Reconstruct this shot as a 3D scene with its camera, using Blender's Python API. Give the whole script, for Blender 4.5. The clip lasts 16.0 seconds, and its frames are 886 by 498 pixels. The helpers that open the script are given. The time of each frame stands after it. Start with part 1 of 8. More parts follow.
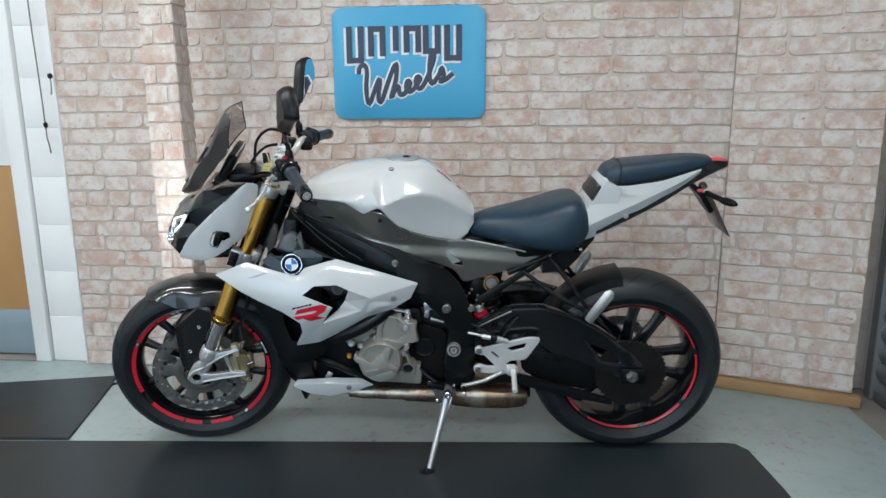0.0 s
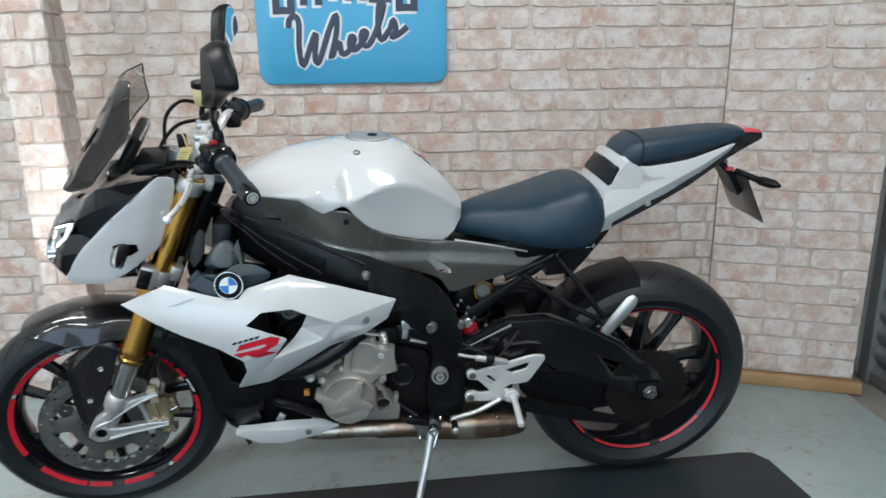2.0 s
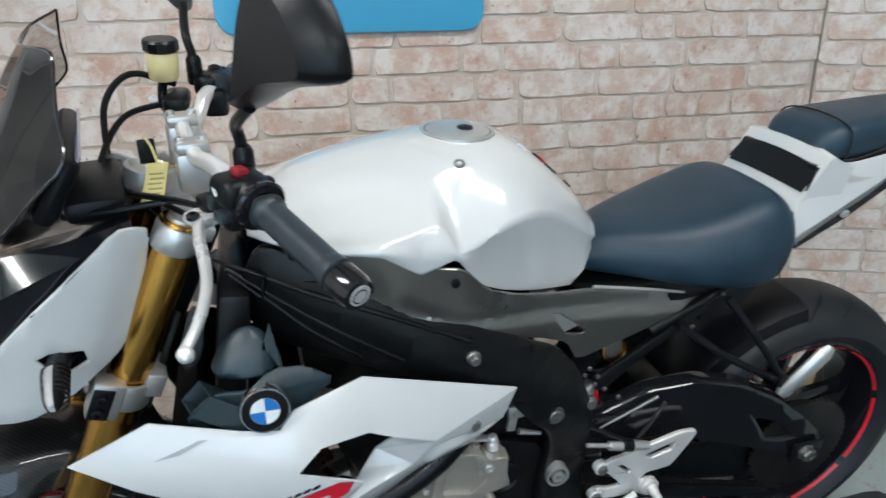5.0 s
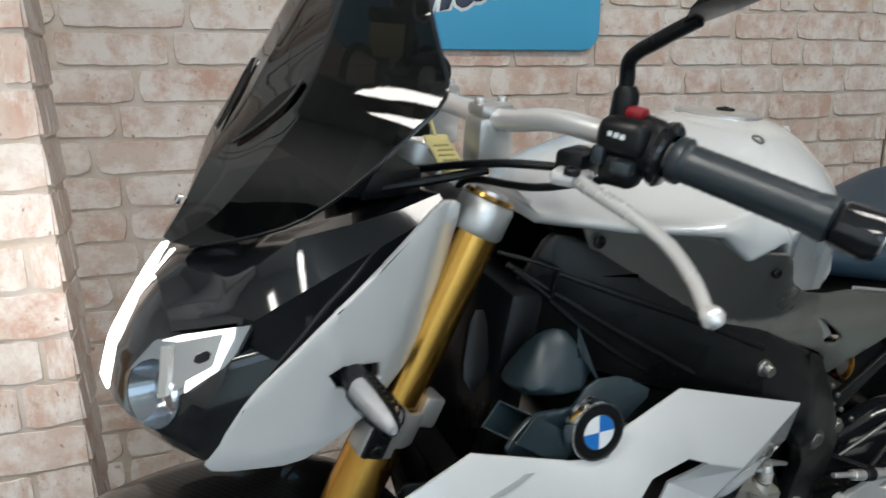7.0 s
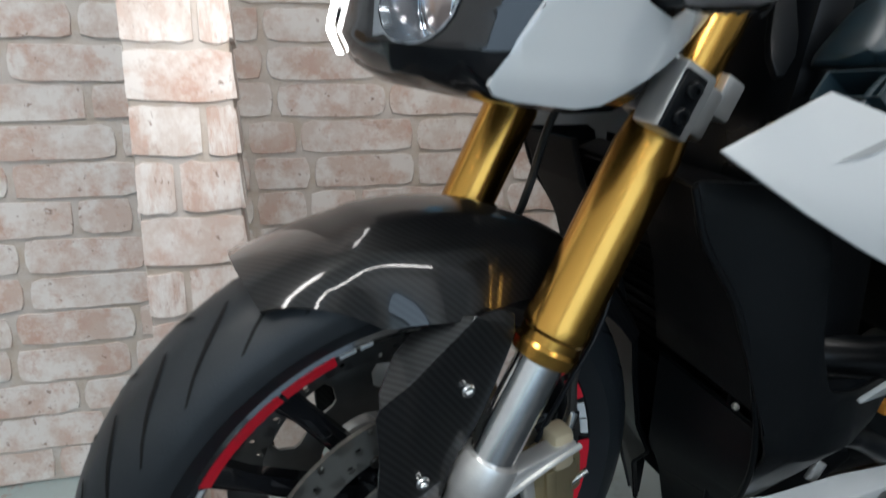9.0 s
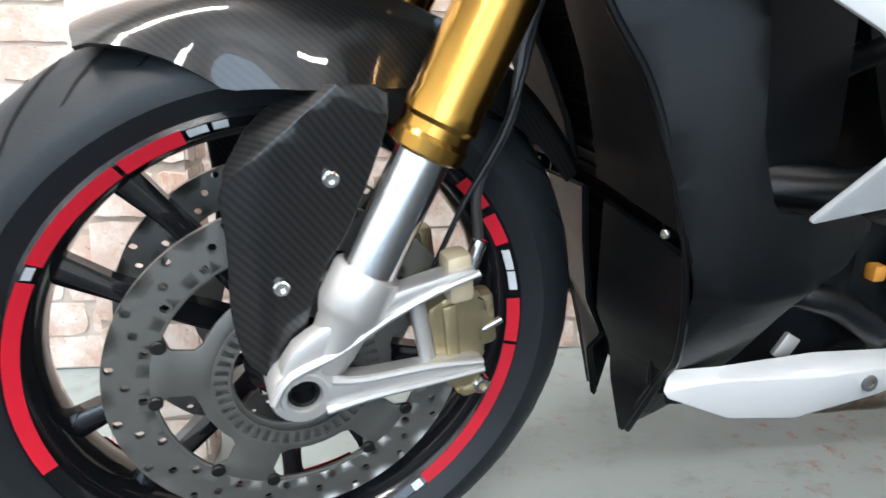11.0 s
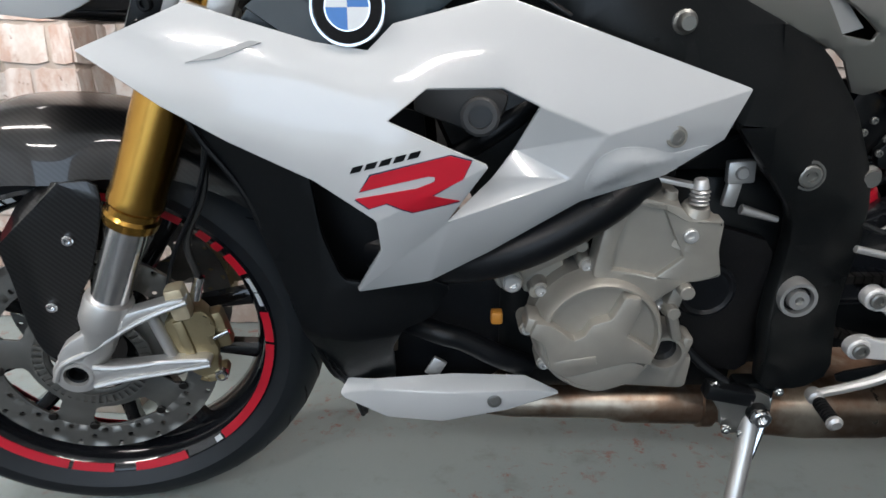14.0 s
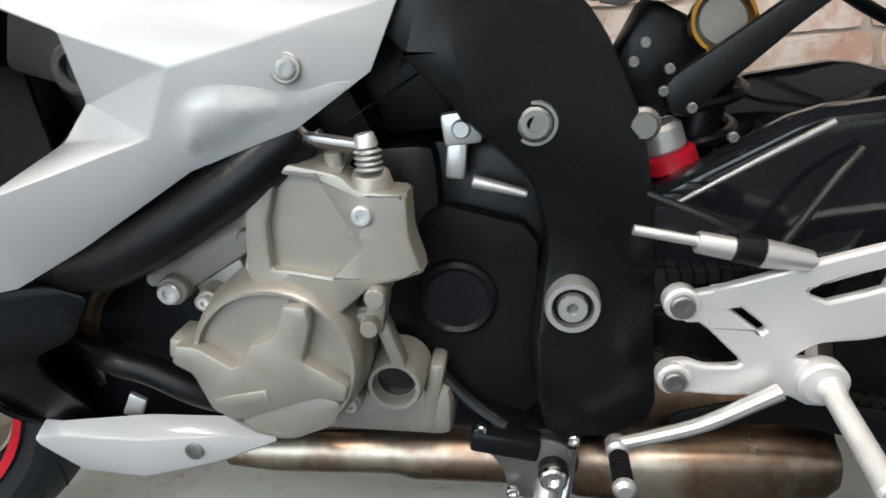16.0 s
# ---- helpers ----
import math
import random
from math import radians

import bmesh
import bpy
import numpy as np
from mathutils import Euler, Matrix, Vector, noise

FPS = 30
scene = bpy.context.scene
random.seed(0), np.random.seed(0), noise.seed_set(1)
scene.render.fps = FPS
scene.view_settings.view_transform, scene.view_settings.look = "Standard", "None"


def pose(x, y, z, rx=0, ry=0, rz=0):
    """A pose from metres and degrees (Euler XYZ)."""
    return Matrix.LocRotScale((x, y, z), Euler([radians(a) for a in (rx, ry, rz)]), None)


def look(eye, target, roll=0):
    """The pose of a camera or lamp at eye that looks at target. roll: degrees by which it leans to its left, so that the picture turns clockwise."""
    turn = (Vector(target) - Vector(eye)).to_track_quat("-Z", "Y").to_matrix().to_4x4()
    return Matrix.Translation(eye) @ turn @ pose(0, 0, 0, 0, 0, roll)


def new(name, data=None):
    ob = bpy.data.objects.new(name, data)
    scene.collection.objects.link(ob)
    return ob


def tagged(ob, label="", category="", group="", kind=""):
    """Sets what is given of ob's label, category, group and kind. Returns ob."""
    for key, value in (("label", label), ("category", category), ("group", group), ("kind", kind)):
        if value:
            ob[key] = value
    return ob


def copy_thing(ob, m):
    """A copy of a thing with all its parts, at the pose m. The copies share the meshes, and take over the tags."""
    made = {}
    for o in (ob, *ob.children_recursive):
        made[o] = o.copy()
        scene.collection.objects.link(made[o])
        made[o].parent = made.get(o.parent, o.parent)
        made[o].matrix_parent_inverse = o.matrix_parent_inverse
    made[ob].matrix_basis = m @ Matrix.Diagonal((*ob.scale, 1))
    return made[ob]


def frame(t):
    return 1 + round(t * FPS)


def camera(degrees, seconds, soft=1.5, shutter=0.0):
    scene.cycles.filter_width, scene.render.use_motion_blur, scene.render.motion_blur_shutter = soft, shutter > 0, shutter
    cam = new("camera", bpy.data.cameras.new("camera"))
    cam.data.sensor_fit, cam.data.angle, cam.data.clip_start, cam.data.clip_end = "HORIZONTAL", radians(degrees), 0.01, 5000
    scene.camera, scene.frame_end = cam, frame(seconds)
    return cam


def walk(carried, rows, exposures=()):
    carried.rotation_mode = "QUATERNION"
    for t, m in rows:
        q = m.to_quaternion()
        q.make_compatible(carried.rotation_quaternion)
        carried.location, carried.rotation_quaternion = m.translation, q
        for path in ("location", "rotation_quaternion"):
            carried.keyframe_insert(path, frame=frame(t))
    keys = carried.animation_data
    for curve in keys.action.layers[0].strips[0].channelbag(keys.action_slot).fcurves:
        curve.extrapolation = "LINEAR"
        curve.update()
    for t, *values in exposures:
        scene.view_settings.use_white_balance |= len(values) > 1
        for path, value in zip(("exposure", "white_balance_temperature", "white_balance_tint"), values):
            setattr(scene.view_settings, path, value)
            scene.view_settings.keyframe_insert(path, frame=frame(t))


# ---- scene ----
cam = camera(67.3, 16.0, 1.5, 0.4)
PATH = [
    (0, (0.311, 0.145, 1.141), (0.108, 2.094, 0.744), -0.4),
    (0.5, (0.343, 0.262, 1.15), (0.07, 2.195, 0.714), -0.7),
    (1, (0.324, 0.361, 1.15), (0.078, 2.287, 0.667), 0.0),
    (1.5, (0.19, 0.491, 1.157), (0.116, 2.425, 0.652), -1.0),
    (2, (0.081, 0.596, 1.152), (0.16, 2.528, 0.642), -0.9),
    (2.5, (0.053, 0.747, 1.167), (0.31, 2.657, 0.634), 0.9),
    (3, (0.031, 0.929, 1.175), (0.451, 2.799, 0.606), 0.8),
    (3.2, (0.015, 0.953, 1.187), (0.522, 2.807, 0.635), 1.0),
    (5.3, (-0.31, 1.312, 1.185), (0.051, 3.149, 0.48), -1.1),
    (5.5, (-0.342, 1.34, 1.183), (-0.011, 3.182, 0.477), -0.7),
    (6, (-0.471, 1.407, 1.162), (-0.034, 3.232, 0.471), -0.3),
    (6.5, (-0.585, 1.451, 1.127), (-0.046, 3.285, 0.537), -0.8),
    (7, (-0.672, 1.488, 1.045), (-0.052, 3.329, 0.572), -0.6),
    (7.5, (-0.776, 1.513, 0.962), (-0.133, 3.366, 0.571), -1.1),
    (8, (-0.849, 1.542, 0.875), (-0.254, 3.406, 0.459), -1.1),
    (8.5, (-0.881, 1.582, 0.809), (-0.337, 3.465, 0.412), -1.3),
    (9, (-0.852, 1.615, 0.711), (-0.367, 3.494, 0.277), -0.6),
    (9.2, (-0.841, 1.625, 0.683), (-0.377, 3.503, 0.226), -0.7),
    (11.5, (-0.617, 1.62, 0.516), (-0.368, 3.558, 0.088), 0.8),
    (12, (-0.548, 1.609, 0.527), (-0.2, 3.542, 0.145), 0.7),
    (12.5, (-0.491, 1.558, 0.544), (-0.104, 3.487, 0.185), 1.5),
    (13, (-0.43, 1.495, 0.602), (-0.189, 3.434, 0.172), 2.0),
    (13.5, (-0.331, 1.447, 0.677), (-0.337, 3.38, 0.163), 1.8),
    (14, (-0.21, 1.438, 0.687), (-0.366, 3.334, 0.072), -0.5),
    (14.5, (-0.12, 1.461, 0.71), (-0.577, 3.311, 0.103), -0.9),
    (15, (-0.019, 1.532, 0.654), (-0.526, 3.4, 0.151), -2.2),
    (15.5, (0.074, 1.624, 0.588), (-0.285, 3.527, 0.087), -2.9),
    (16, (0.144, 1.658, 0.579), (-0.275, 3.551, 0.09), -4.3),
]

EXPOSURES = [(0.0, -0.22, 6250, 8), (2.0, -0.08, 6250, 8), (3.0, 0.02, 6250, 8), (5.5, -0.12, 6300, 8), (6.5, -0.32, 6500, 9), (7.5, -0.45, 6700, 10), (8.0, -0.60, 6700, 11), (9.0, -0.30, 6350, 10), (11.4, 1.08, 6700, 14), (12.2, 0.92, 6750, 14), (13.0, 0.20, 6800, 15), (14.0, -0.06, 6700, 15), (15.0, 0.04, 6800, 15), (15.5, 0.50, 6950, 15), (16.0, 0.60, 7050, 15)]
walk(cam, [(t, look(eye, target, roll)) for t, eye, target, roll in PATH], EXPOSURES)
LAMP_WATTS, DAY_WATTS, DRL_WATTS = 27.5, 53.0, 0.85

# ---- world and large lights ----
world = bpy.data.worlds.new("world")
scene.world = world
world.use_nodes = True
world.node_tree.nodes["Background"].inputs[0].default_value = (0.55, 0.75, 1.0, 1)
world.node_tree.nodes["Background"].inputs[1].default_value = 0.35


def area_lamp(name, at, target, sx, sy, watts, colour):
    lamp = bpy.data.lights.new(name, "AREA")
    lamp.shape, lamp.size, lamp.size_y, lamp.energy, lamp.color = "RECTANGLE", sx, sy, watts, colour
    ob = new(name, lamp)
    ob.matrix_world = look(at, target)
    return ob


LED = (1.0, 0.975, 0.93)
LAMPS = [(-1.55, 1.45, 1.15), (0.75, 1.45, 0.62), (-1.55, -1.0, 1.8), (0.75, -1.0, 0.95)]
for lx, ly, share in LAMPS:
    area_lamp("ceiling_lamp", (lx, ly, 2.655), (lx, ly, 0), 1.16, 0.30, LAMP_WATTS * share, LED)
# daylight in the open doorway of the south wall
area_lamp("daylight", (-1.0, -2.36, 1.12), (-1.0, 2.0, 1.0), 2.9, 2.1, DAY_WATTS, (0.62, 0.81, 1.0))
# the motorcycle's own lamps, which shine forwards on the brick upright
area_lamp("daytime_lamp", (-0.845, 2.235, 0.83), (-0.97, 2.50, 0.80), 0.10, 0.02, DRL_WATTS, (1.0, 0.96, 0.92))

# ---- materials ----


def nodes_of(name):
    m = bpy.data.materials.new(name)
    m.use_nodes = True
    t = m.node_tree
    return m, t, t.nodes["Principled BSDF"]


def link(t, a, b):
    t.links.new(a, b)


def noise_node(t, vec, scale, detail=4.0, rough=0.55):
    n = t.nodes.new("ShaderNodeTexNoise")
    n.inputs["Scale"].default_value, n.inputs["Detail"].default_value, n.inputs["Roughness"].default_value = scale, detail, rough
    link(t, vec, n.inputs["Vector"])
    return n.outputs["Fac"]


def ramp(t, fac, *stops):
    r = t.nodes.new("ShaderNodeValToRGB")
    while len(r.color_ramp.elements) < len(stops):
        r.color_ramp.elements.new(0.5)
    for e, (p, c) in zip(r.color_ramp.elements, stops):
        e.position, e.color = p, (*c, 1) if len(c) == 3 else c
    link(t, fac, r.inputs["Fac"])
    return r.outputs["Color"]


def mix(t, fac, a, b, kind="MIX"):
    n = t.nodes.new("ShaderNodeMix")
    n.data_type, n.blend_type = "RGBA", kind
    for slot, v in ((0, fac), (6, a), (7, b)):
        if hasattr(v, "links"):
            link(t, v, n.inputs[slot])
        else:
            n.inputs[slot].default_value = (*v, 1) if isinstance(v, tuple) else v
    return n.outputs[2]


def maths(t, op, a, b):
    n = t.nodes.new("ShaderNodeMath")
    n.operation = op
    for slot, v in ((0, a), (1, b)):
        if hasattr(v, "links"):
            link(t, v, n.inputs[slot])
        else:
            n.inputs[slot].default_value = v
    return n.outputs[0]


def bump(t, p, height, strength, distance=0.002):
    b = t.nodes.new("ShaderNodeBump")
    b.inputs["Strength"].default_value, b.inputs["Distance"].default_value = strength, distance
    link(t, height, b.inputs["Height"])
    link(t, b.outputs[0], p.inputs["Normal"])


def coords(t, kind="Object", shift=False):
    c = t.nodes.new("ShaderNodeTexCoord").outputs[kind]
    if not shift:
        return c
    info = t.nodes.new("ShaderNodeObjectInfo").outputs["Random"]
    add = t.nodes.new("ShaderNodeVectorMath")
    add.operation = "ADD"
    link(t, c, add.inputs[0])
    link(t, maths(t, "MULTIPLY", info, 37.0), add.inputs[1])
    return add.outputs[0]


def paint(name, base, worn=None, rough=0.4, metal=0.0, coat=0.0, grain=60.0, relief=0.0, spread=0.12, dust=0.0, spec=0.5):
    """A painted, moulded or cast surface: two scales of tone, uneven gloss, fine relief and a little dust."""
    m, t, p = nodes_of(name)
    v = coords(t)
    worn = worn or tuple(c * 0.82 for c in base)
    big = noise_node(t, v, grain / 9.0, 5)
    fine = noise_node(t, v, grain * 4.0, 3)
    col = mix(t, ramp(t, big, (0.35, (0, 0, 0)), (0.7, (1, 1, 1))), base, worn)
    if dust:
        spots = ramp(t, noise_node(t, v, grain * 7.0, 2), (0.60, (0, 0, 0)), (0.75, (dust, dust, dust)))
        col = mix(t, spots, col, (0.45, 0.43, 0.40))
    link(t, col, p.inputs["Base Color"])
    link(t, ramp(t, big, (0.3, (max(rough - spread, 0.02),) * 3), (0.75, (min(rough + spread, 1.0),) * 3)), p.inputs["Roughness"])
    p.inputs["Metallic"].default_value = metal
    p.inputs["Coat Weight"].default_value = coat
    p.inputs["Specular IOR Level"].default_value = spec
    p.inputs["Coat Roughness"].default_value = 0.03
    if relief:
        bump(t, p, fine, relief, 0.0008)
    return m


def clear(name, tint, gloss_rough=0.02, ior=1.45, wave=0.0):
    """Thin clear or smoked plastic and glass: tinted see-through with Fresnel gloss."""
    m, t, p = nodes_of(name)
    t.nodes.remove(p)
    out = t.nodes["Material Output"]
    see = t.nodes.new("ShaderNodeBsdfTransparent")
    see.inputs[0].default_value = (*tint, 1)
    gl = t.nodes.new("ShaderNodeBsdfGlossy")
    gl.inputs["Roughness"].default_value = gloss_rough
    f = t.nodes.new("ShaderNodeFresnel")
    f.inputs["IOR"].default_value = ior
    if wave:
        b = t.nodes.new("ShaderNodeBump")
        b.inputs["Strength"].default_value, b.inputs["Distance"].default_value = wave, 0.01
        link(t, noise_node(t, coords(t), 14.0, 1.0, 0.4), b.inputs["Height"])
        link(t, b.outputs[0], gl.inputs["Normal"])
    mx = t.nodes.new("ShaderNodeMixShader")
    link(t, f.outputs[0], mx.inputs[0])
    link(t, see.outputs[0], mx.inputs[1])
    link(t, gl.outputs[0], mx.inputs[2])
    link(t, mx.outputs[0], out.inputs[0])
    return m


def glow(name, colour, strength):
    m, t, p = nodes_of(name)
    p.inputs["Base Color"].default_value = (*colour, 1)
    p.inputs["Emission Color"].default_value = (*colour, 1)
    p.inputs["Emission Strength"].default_value = strength
    return m


def brick_print():
    m, t, p = nodes_of("brick_face")
    v = coords(t, "Object", True)
    info = t.nodes.new("ShaderNodeObjectInfo").outputs["Random"]
    wash = noise_node(t, v, 15.0, 7, 0.68)
    stain = noise_node(t, v, 38.0, 6, 0.72)
    edge = noise_node(t, v, 9.0, 5, 0.6)
    body = ramp(t, info, (0.0, (0.52, 0.42, 0.365)), (0.3, (0.49, 0.37, 0.31)), (0.55, (0.53, 0.45, 0.40)), (0.8, (0.47, 0.345, 0.285)), (1.0, (0.52, 0.435, 0.385)))
    smudge = noise_node(t, v, 27.0, 7, 0.75)
    col = mix(t, ramp(t, edge, (0.48, (0, 0, 0)), (0.66, (0.65, 0.65, 0.65))), body, (0.44, 0.25, 0.18))
    col = mix(t, ramp(t, wash, (0.42, (0.92, 0.92, 0.92)), (0.58, (0, 0, 0))), col, (0.64, 0.60, 0.565))
    col = mix(t, ramp(t, smudge, (0.54, (0, 0, 0)), (0.66, (0.55, 0.55, 0.55))), col, (0.45, 0.27, 0.20))
    col = mix(t, ramp(t, stain, (0.60, (0, 0, 0)), (0.69, (0.6, 0.6, 0.6))), col, (0.34, 0.225, 0.175))
    pits = noise_node(t, v, 62.0, 3, 0.55)
    col = mix(t, ramp(t, pits, (0.67, (0, 0, 0)), (0.73, (0.8, 0.8, 0.8))), col, (0.20, 0.12, 0.085))
    link(t, col, p.inputs["Base Color"])
    p.inputs["Roughness"].default_value = 0.6
    bump(t, p, stain, 0.35, 0.002)
    return m


def mortar():
    m, t, p = nodes_of("mortar")
    v = coords(t)
    a = noise_node(t, v, 9.0, 5)
    b = noise_node(t, v, 60.0, 4, 0.7)
    wash = noise_node(t, v, 17.0, 6, 0.65)
    col = mix(t, a, (0.455, 0.375, 0.305), (0.515, 0.435, 0.36))
    col = mix(t, ramp(t, wash, (0.44, (0.8, 0.8, 0.8)), (0.60, (0, 0, 0))), col, (0.56, 0.505, 0.465))
    col = mix(t, ramp(t, b, (0.55, (0, 0, 0)), (0.78, (0.55, 0.55, 0.55))), col, (0.36, 0.27, 0.21))
    link(t, col, p.inputs["Base Color"])
    p.inputs["Roughness"].default_value = 0.7
    bump(t, p, b, 0.3, 0.002)
    return m


def painted_floor():
    m, t, p = nodes_of("floor_paint")
    v = coords(t)
    cloud = noise_node(t, v, 1.7, 6, 0.6)
    scuff = noise_node(t, v, 13.0, 7, 0.7)
    fine = noise_node(t, v, 150.0, 3, 0.6)
    col = mix(t, cloud, (0.34, 0.43, 0.44), (0.46, 0.55, 0.555))
    col = mix(t, ramp(t, scuff, (0.55, (0, 0, 0)), (0.72, (0.5, 0.5, 0.5))), col, (0.25, 0.27, 0.26))
    # rust-red scrapes in patches
    patch = ramp(t, noise_node(t, v, 3.1, 3, 0.5), (0.46, (0, 0, 0)), (0.60, (1, 1, 1)))
    scrape = ramp(t, noise_node(t, v, 31.0, 6, 0.75), (0.55, (0, 0, 0)), (0.64, (0.85, 0.85, 0.85)))
    col = mix(t, mix(t, 1.0, patch, scrape, "MULTIPLY"), col, (0.40, 0.13, 0.09))
    link(t, col, p.inputs["Base Color"])
    link(t, ramp(t, scuff, (0.3, (0.28,) * 3), (0.7, (0.5,) * 3)), p.inputs["Roughness"])
    bump(t, p, fine, 0.15, 0.002)
    return m


def carbon():
    m, t, p = nodes_of("carbon_fibre")
    v = coords(t)
    w = t.nodes.new("ShaderNodeTexWave")
    w.bands_direction = "DIAGONAL"
    w.inputs["Scale"].default_value, w.inputs["Distortion"].default_value = 75.0, 0.4
    link(t, v, w.inputs["Vector"])
    link(t, ramp(t, w.outputs["Color"], (0.3, (0.003, 0.003, 0.0035)), (0.7, (0.010, 0.0105, 0.011))), p.inputs["Base Color"])
    p.inputs["Roughness"].default_value, p.inputs["Specular IOR Level"].default_value = 0.36, 0.22
    p.inputs["Coat Weight"].default_value, p.inputs["Coat Roughness"].default_value = 0.9, 0.03
    return m


def tyre_rubber():
    m, t, p = nodes_of("tyre_rubber")
    v = coords(t)
    n = noise_node(t, v, 22.0, 5)
    link(t, mix(t, n, (0.009, 0.012, 0.015), (0.015, 0.019, 0.023)), p.inputs["Base Color"])
    p.inputs["Roughness"].default_value = 0.46
    p.inputs["Specular IOR Level"].default_value = 0.42
    bump(t, p, noise_node(t, v, 500.0, 2), 0.25, 0.0006)
    return m


def heat_metal():
    m, t, p = nodes_of("heat_tinted_steel")
    v = coords(t)
    n = noise_node(t, v, 9.0, 5, 0.6)
    col = ramp(t, n, (0.25, (0.56, 0.47, 0.37)), (0.45, (0.30, 0.19, 0.13)), (0.6, (0.60, 0.53, 0.43)), (0.8, (0.38, 0.27, 0.19)))
    link(t, col, p.inputs["Base Color"])
    p.inputs["Metallic"].default_value = 1.0
    link(t, ramp(t, n, (0.3, (0.26,) * 3), (0.7, (0.42,) * 3)), p.inputs["Roughness"])
    return m


BRICK, MORTAR, FLOORP, CARBON, RUBBER, HEAT = brick_print(), mortar(), painted_floor(), carbon(), tyre_rubber(), heat_metal()
WHITE = paint("white_lacquer", (0.575, 0.592, 0.598), (0.545, 0.562, 0.568), 0.20, 0, 1.0, 25, 0, 0.05)
BLACK = paint("black_gloss_plastic", (0.006, 0.007, 0.009), (0.009, 0.010, 0.012), 0.14, 0, 0.5, 40, 0, 0.05, 0, 0.35)
# black plastic whose blue base stands in for reflected daylight
SHEEN = paint("black_sheen_plastic", (0.006, 0.017, 0.024), (0.010, 0.026, 0.036), 0.42, 0, 0, 40, 0.1, 0.06, 0.01, 0.7)
POLISHED = paint("polished_alloy", (0.84, 0.84, 0.84), (0.76, 0.76, 0.76), 0.26, 0.55, 0, 70, 0, 0.06)
SATIN = paint("black_satin_plastic", (0.004, 0.005, 0.006), (0.006, 0.007, 0.009), 0.36, 0, 0, 70, 0.2, 0.1, 0.015, 0.25)
MOULDED = paint("moulded_black_plastic", (0.003, 0.004, 0.005), (0.004, 0.005, 0.006), 0.36, 0, 0, 50, 0.15, 0.06, 0.01, 0.22)
GRIPM = paint("grip_rubber", (0.014, 0.022, 0.029), (0.020, 0.030, 0.038), 0.36, 0, 0, 120, 0.3, 0.08, 0, 0.6)
FRAMEB = paint("black_frame_coating", (0.004, 0.005, 0.0055), (0.006, 0.007, 0.0075), 0.33, 0, 0, 60, 0.12, 0.08, 0.015, 0.26)
SEATM = paint("seat_vinyl", (0.011, 0.029, 0.047), (0.017, 0.040, 0.062), 0.38, 0, 0, 160, 0.6, 0.08, 0, 0.4)
SILVER = paint("dark_silver_lacquer", (0.34, 0.335, 0.312), (0.31, 0.305, 0.285), 0.30, 0.9, 0.25, 30, 0.1, 0.04)
GOLD = paint("gold_anodised", (0.60, 0.33, 0.075), (0.53, 0.28, 0.06), 0.24, 1.0, 0, 40, 0, 0.07)
ALU = paint("cast_aluminium", (0.70, 0.70, 0.69), (0.60, 0.60, 0.59), 0.40, 0.72, 0, 90, 0.3, 0.1, 0.1)
CHROME = paint("polished_steel", (0.78, 0.79, 0.80), (0.72, 0.73, 0.74), 0.16, 1.0, 0, 60, 0, 0.05)
BRIGHT = paint("bead_blasted_silver", (0.66, 0.66, 0.65), (0.58, 0.58, 0.57), 0.40, 0.8, 0, 90, 0.3, 0.08)
ENGINE = paint("engine_casting", (0.37, 0.355, 0.315), (0.32, 0.305, 0.27), 0.40, 0.45, 0, 150, 0.16, 0.06, 0.12)
DISC = paint("brake_disc_steel", (0.27, 0.27, 0.256), (0.21, 0.21, 0.198), 0.44, 0.85, 0, 120, 0.1, 0.08)
CALIPER = paint("caliper_bronze", (0.46, 0.39, 0.24), (0.36, 0.30, 0.18), 0.40, 0.8, 0, 80, 0.3, 0.08)
HOSE = paint("hose_rubber", (0.030, 0.030, 0.029), (0.045, 0.045, 0.043), 0.40, 0, 0, 60, 0.1, 0.08)
CASTA = paint("blasted_alloy", (0.70, 0.70, 0.69), (0.62, 0.62, 0.61), 0.40, 0.40, 0, 90, 0.3, 0.08)
# the caliper's bronze again, with brighter light put into its colour
LIT_BRONZE = paint("lit_bronze", (0.66, 0.57, 0.40), (0.58, 0.50, 0.34), 0.40, 0.4, 0, 80, 0.2, 0.08)
RED = paint("red_tape", (0.64, 0.012, 0.032), (0.57, 0.010, 0.026), 0.35, 0, 0.2, 40, 0, 0.06)
REDLENS = paint("red_lens", (0.72, 0.09, 0.11), (0.66, 0.07, 0.09), 0.10, 0, 1.0, 40, 0, 0.03)
RADM = paint("radiator_core", (0.004, 0.004, 0.005), (0.007, 0.007, 0.007), 0.6, 0.0, 0, 80, 0.3, 0.1, 0.03, 0.15)
TAGM = paint("yellow_card", (0.62, 0.56, 0.26), (0.56, 0.5, 0.22), 0.55, 0, 0, 80, 0.1, 0.08)
FLUID = paint("reservoir_plastic", (0.60, 0.52, 0.24), (0.66, 0.6, 0.34), 0.3, 0, 0.3, 60, 0, 0.05)
BLUEM = paint("badge_blue", (0.012, 0.15, 0.48), (0.012, 0.14, 0.45), 0.3, 0, 0.3, 40, 0, 0.03)
SIGNB = paint("sign_blue", (0.06, 0.36, 0.60), (0.055, 0.33, 0.56), 0.38, 0, 0.1, 14, 0.05, 0.08)
NAVY = paint("sign_navy", (0.022, 0.035, 0.07), (0.03, 0.04, 0.075), 0.45, 0, 0, 40, 0, 0.06)
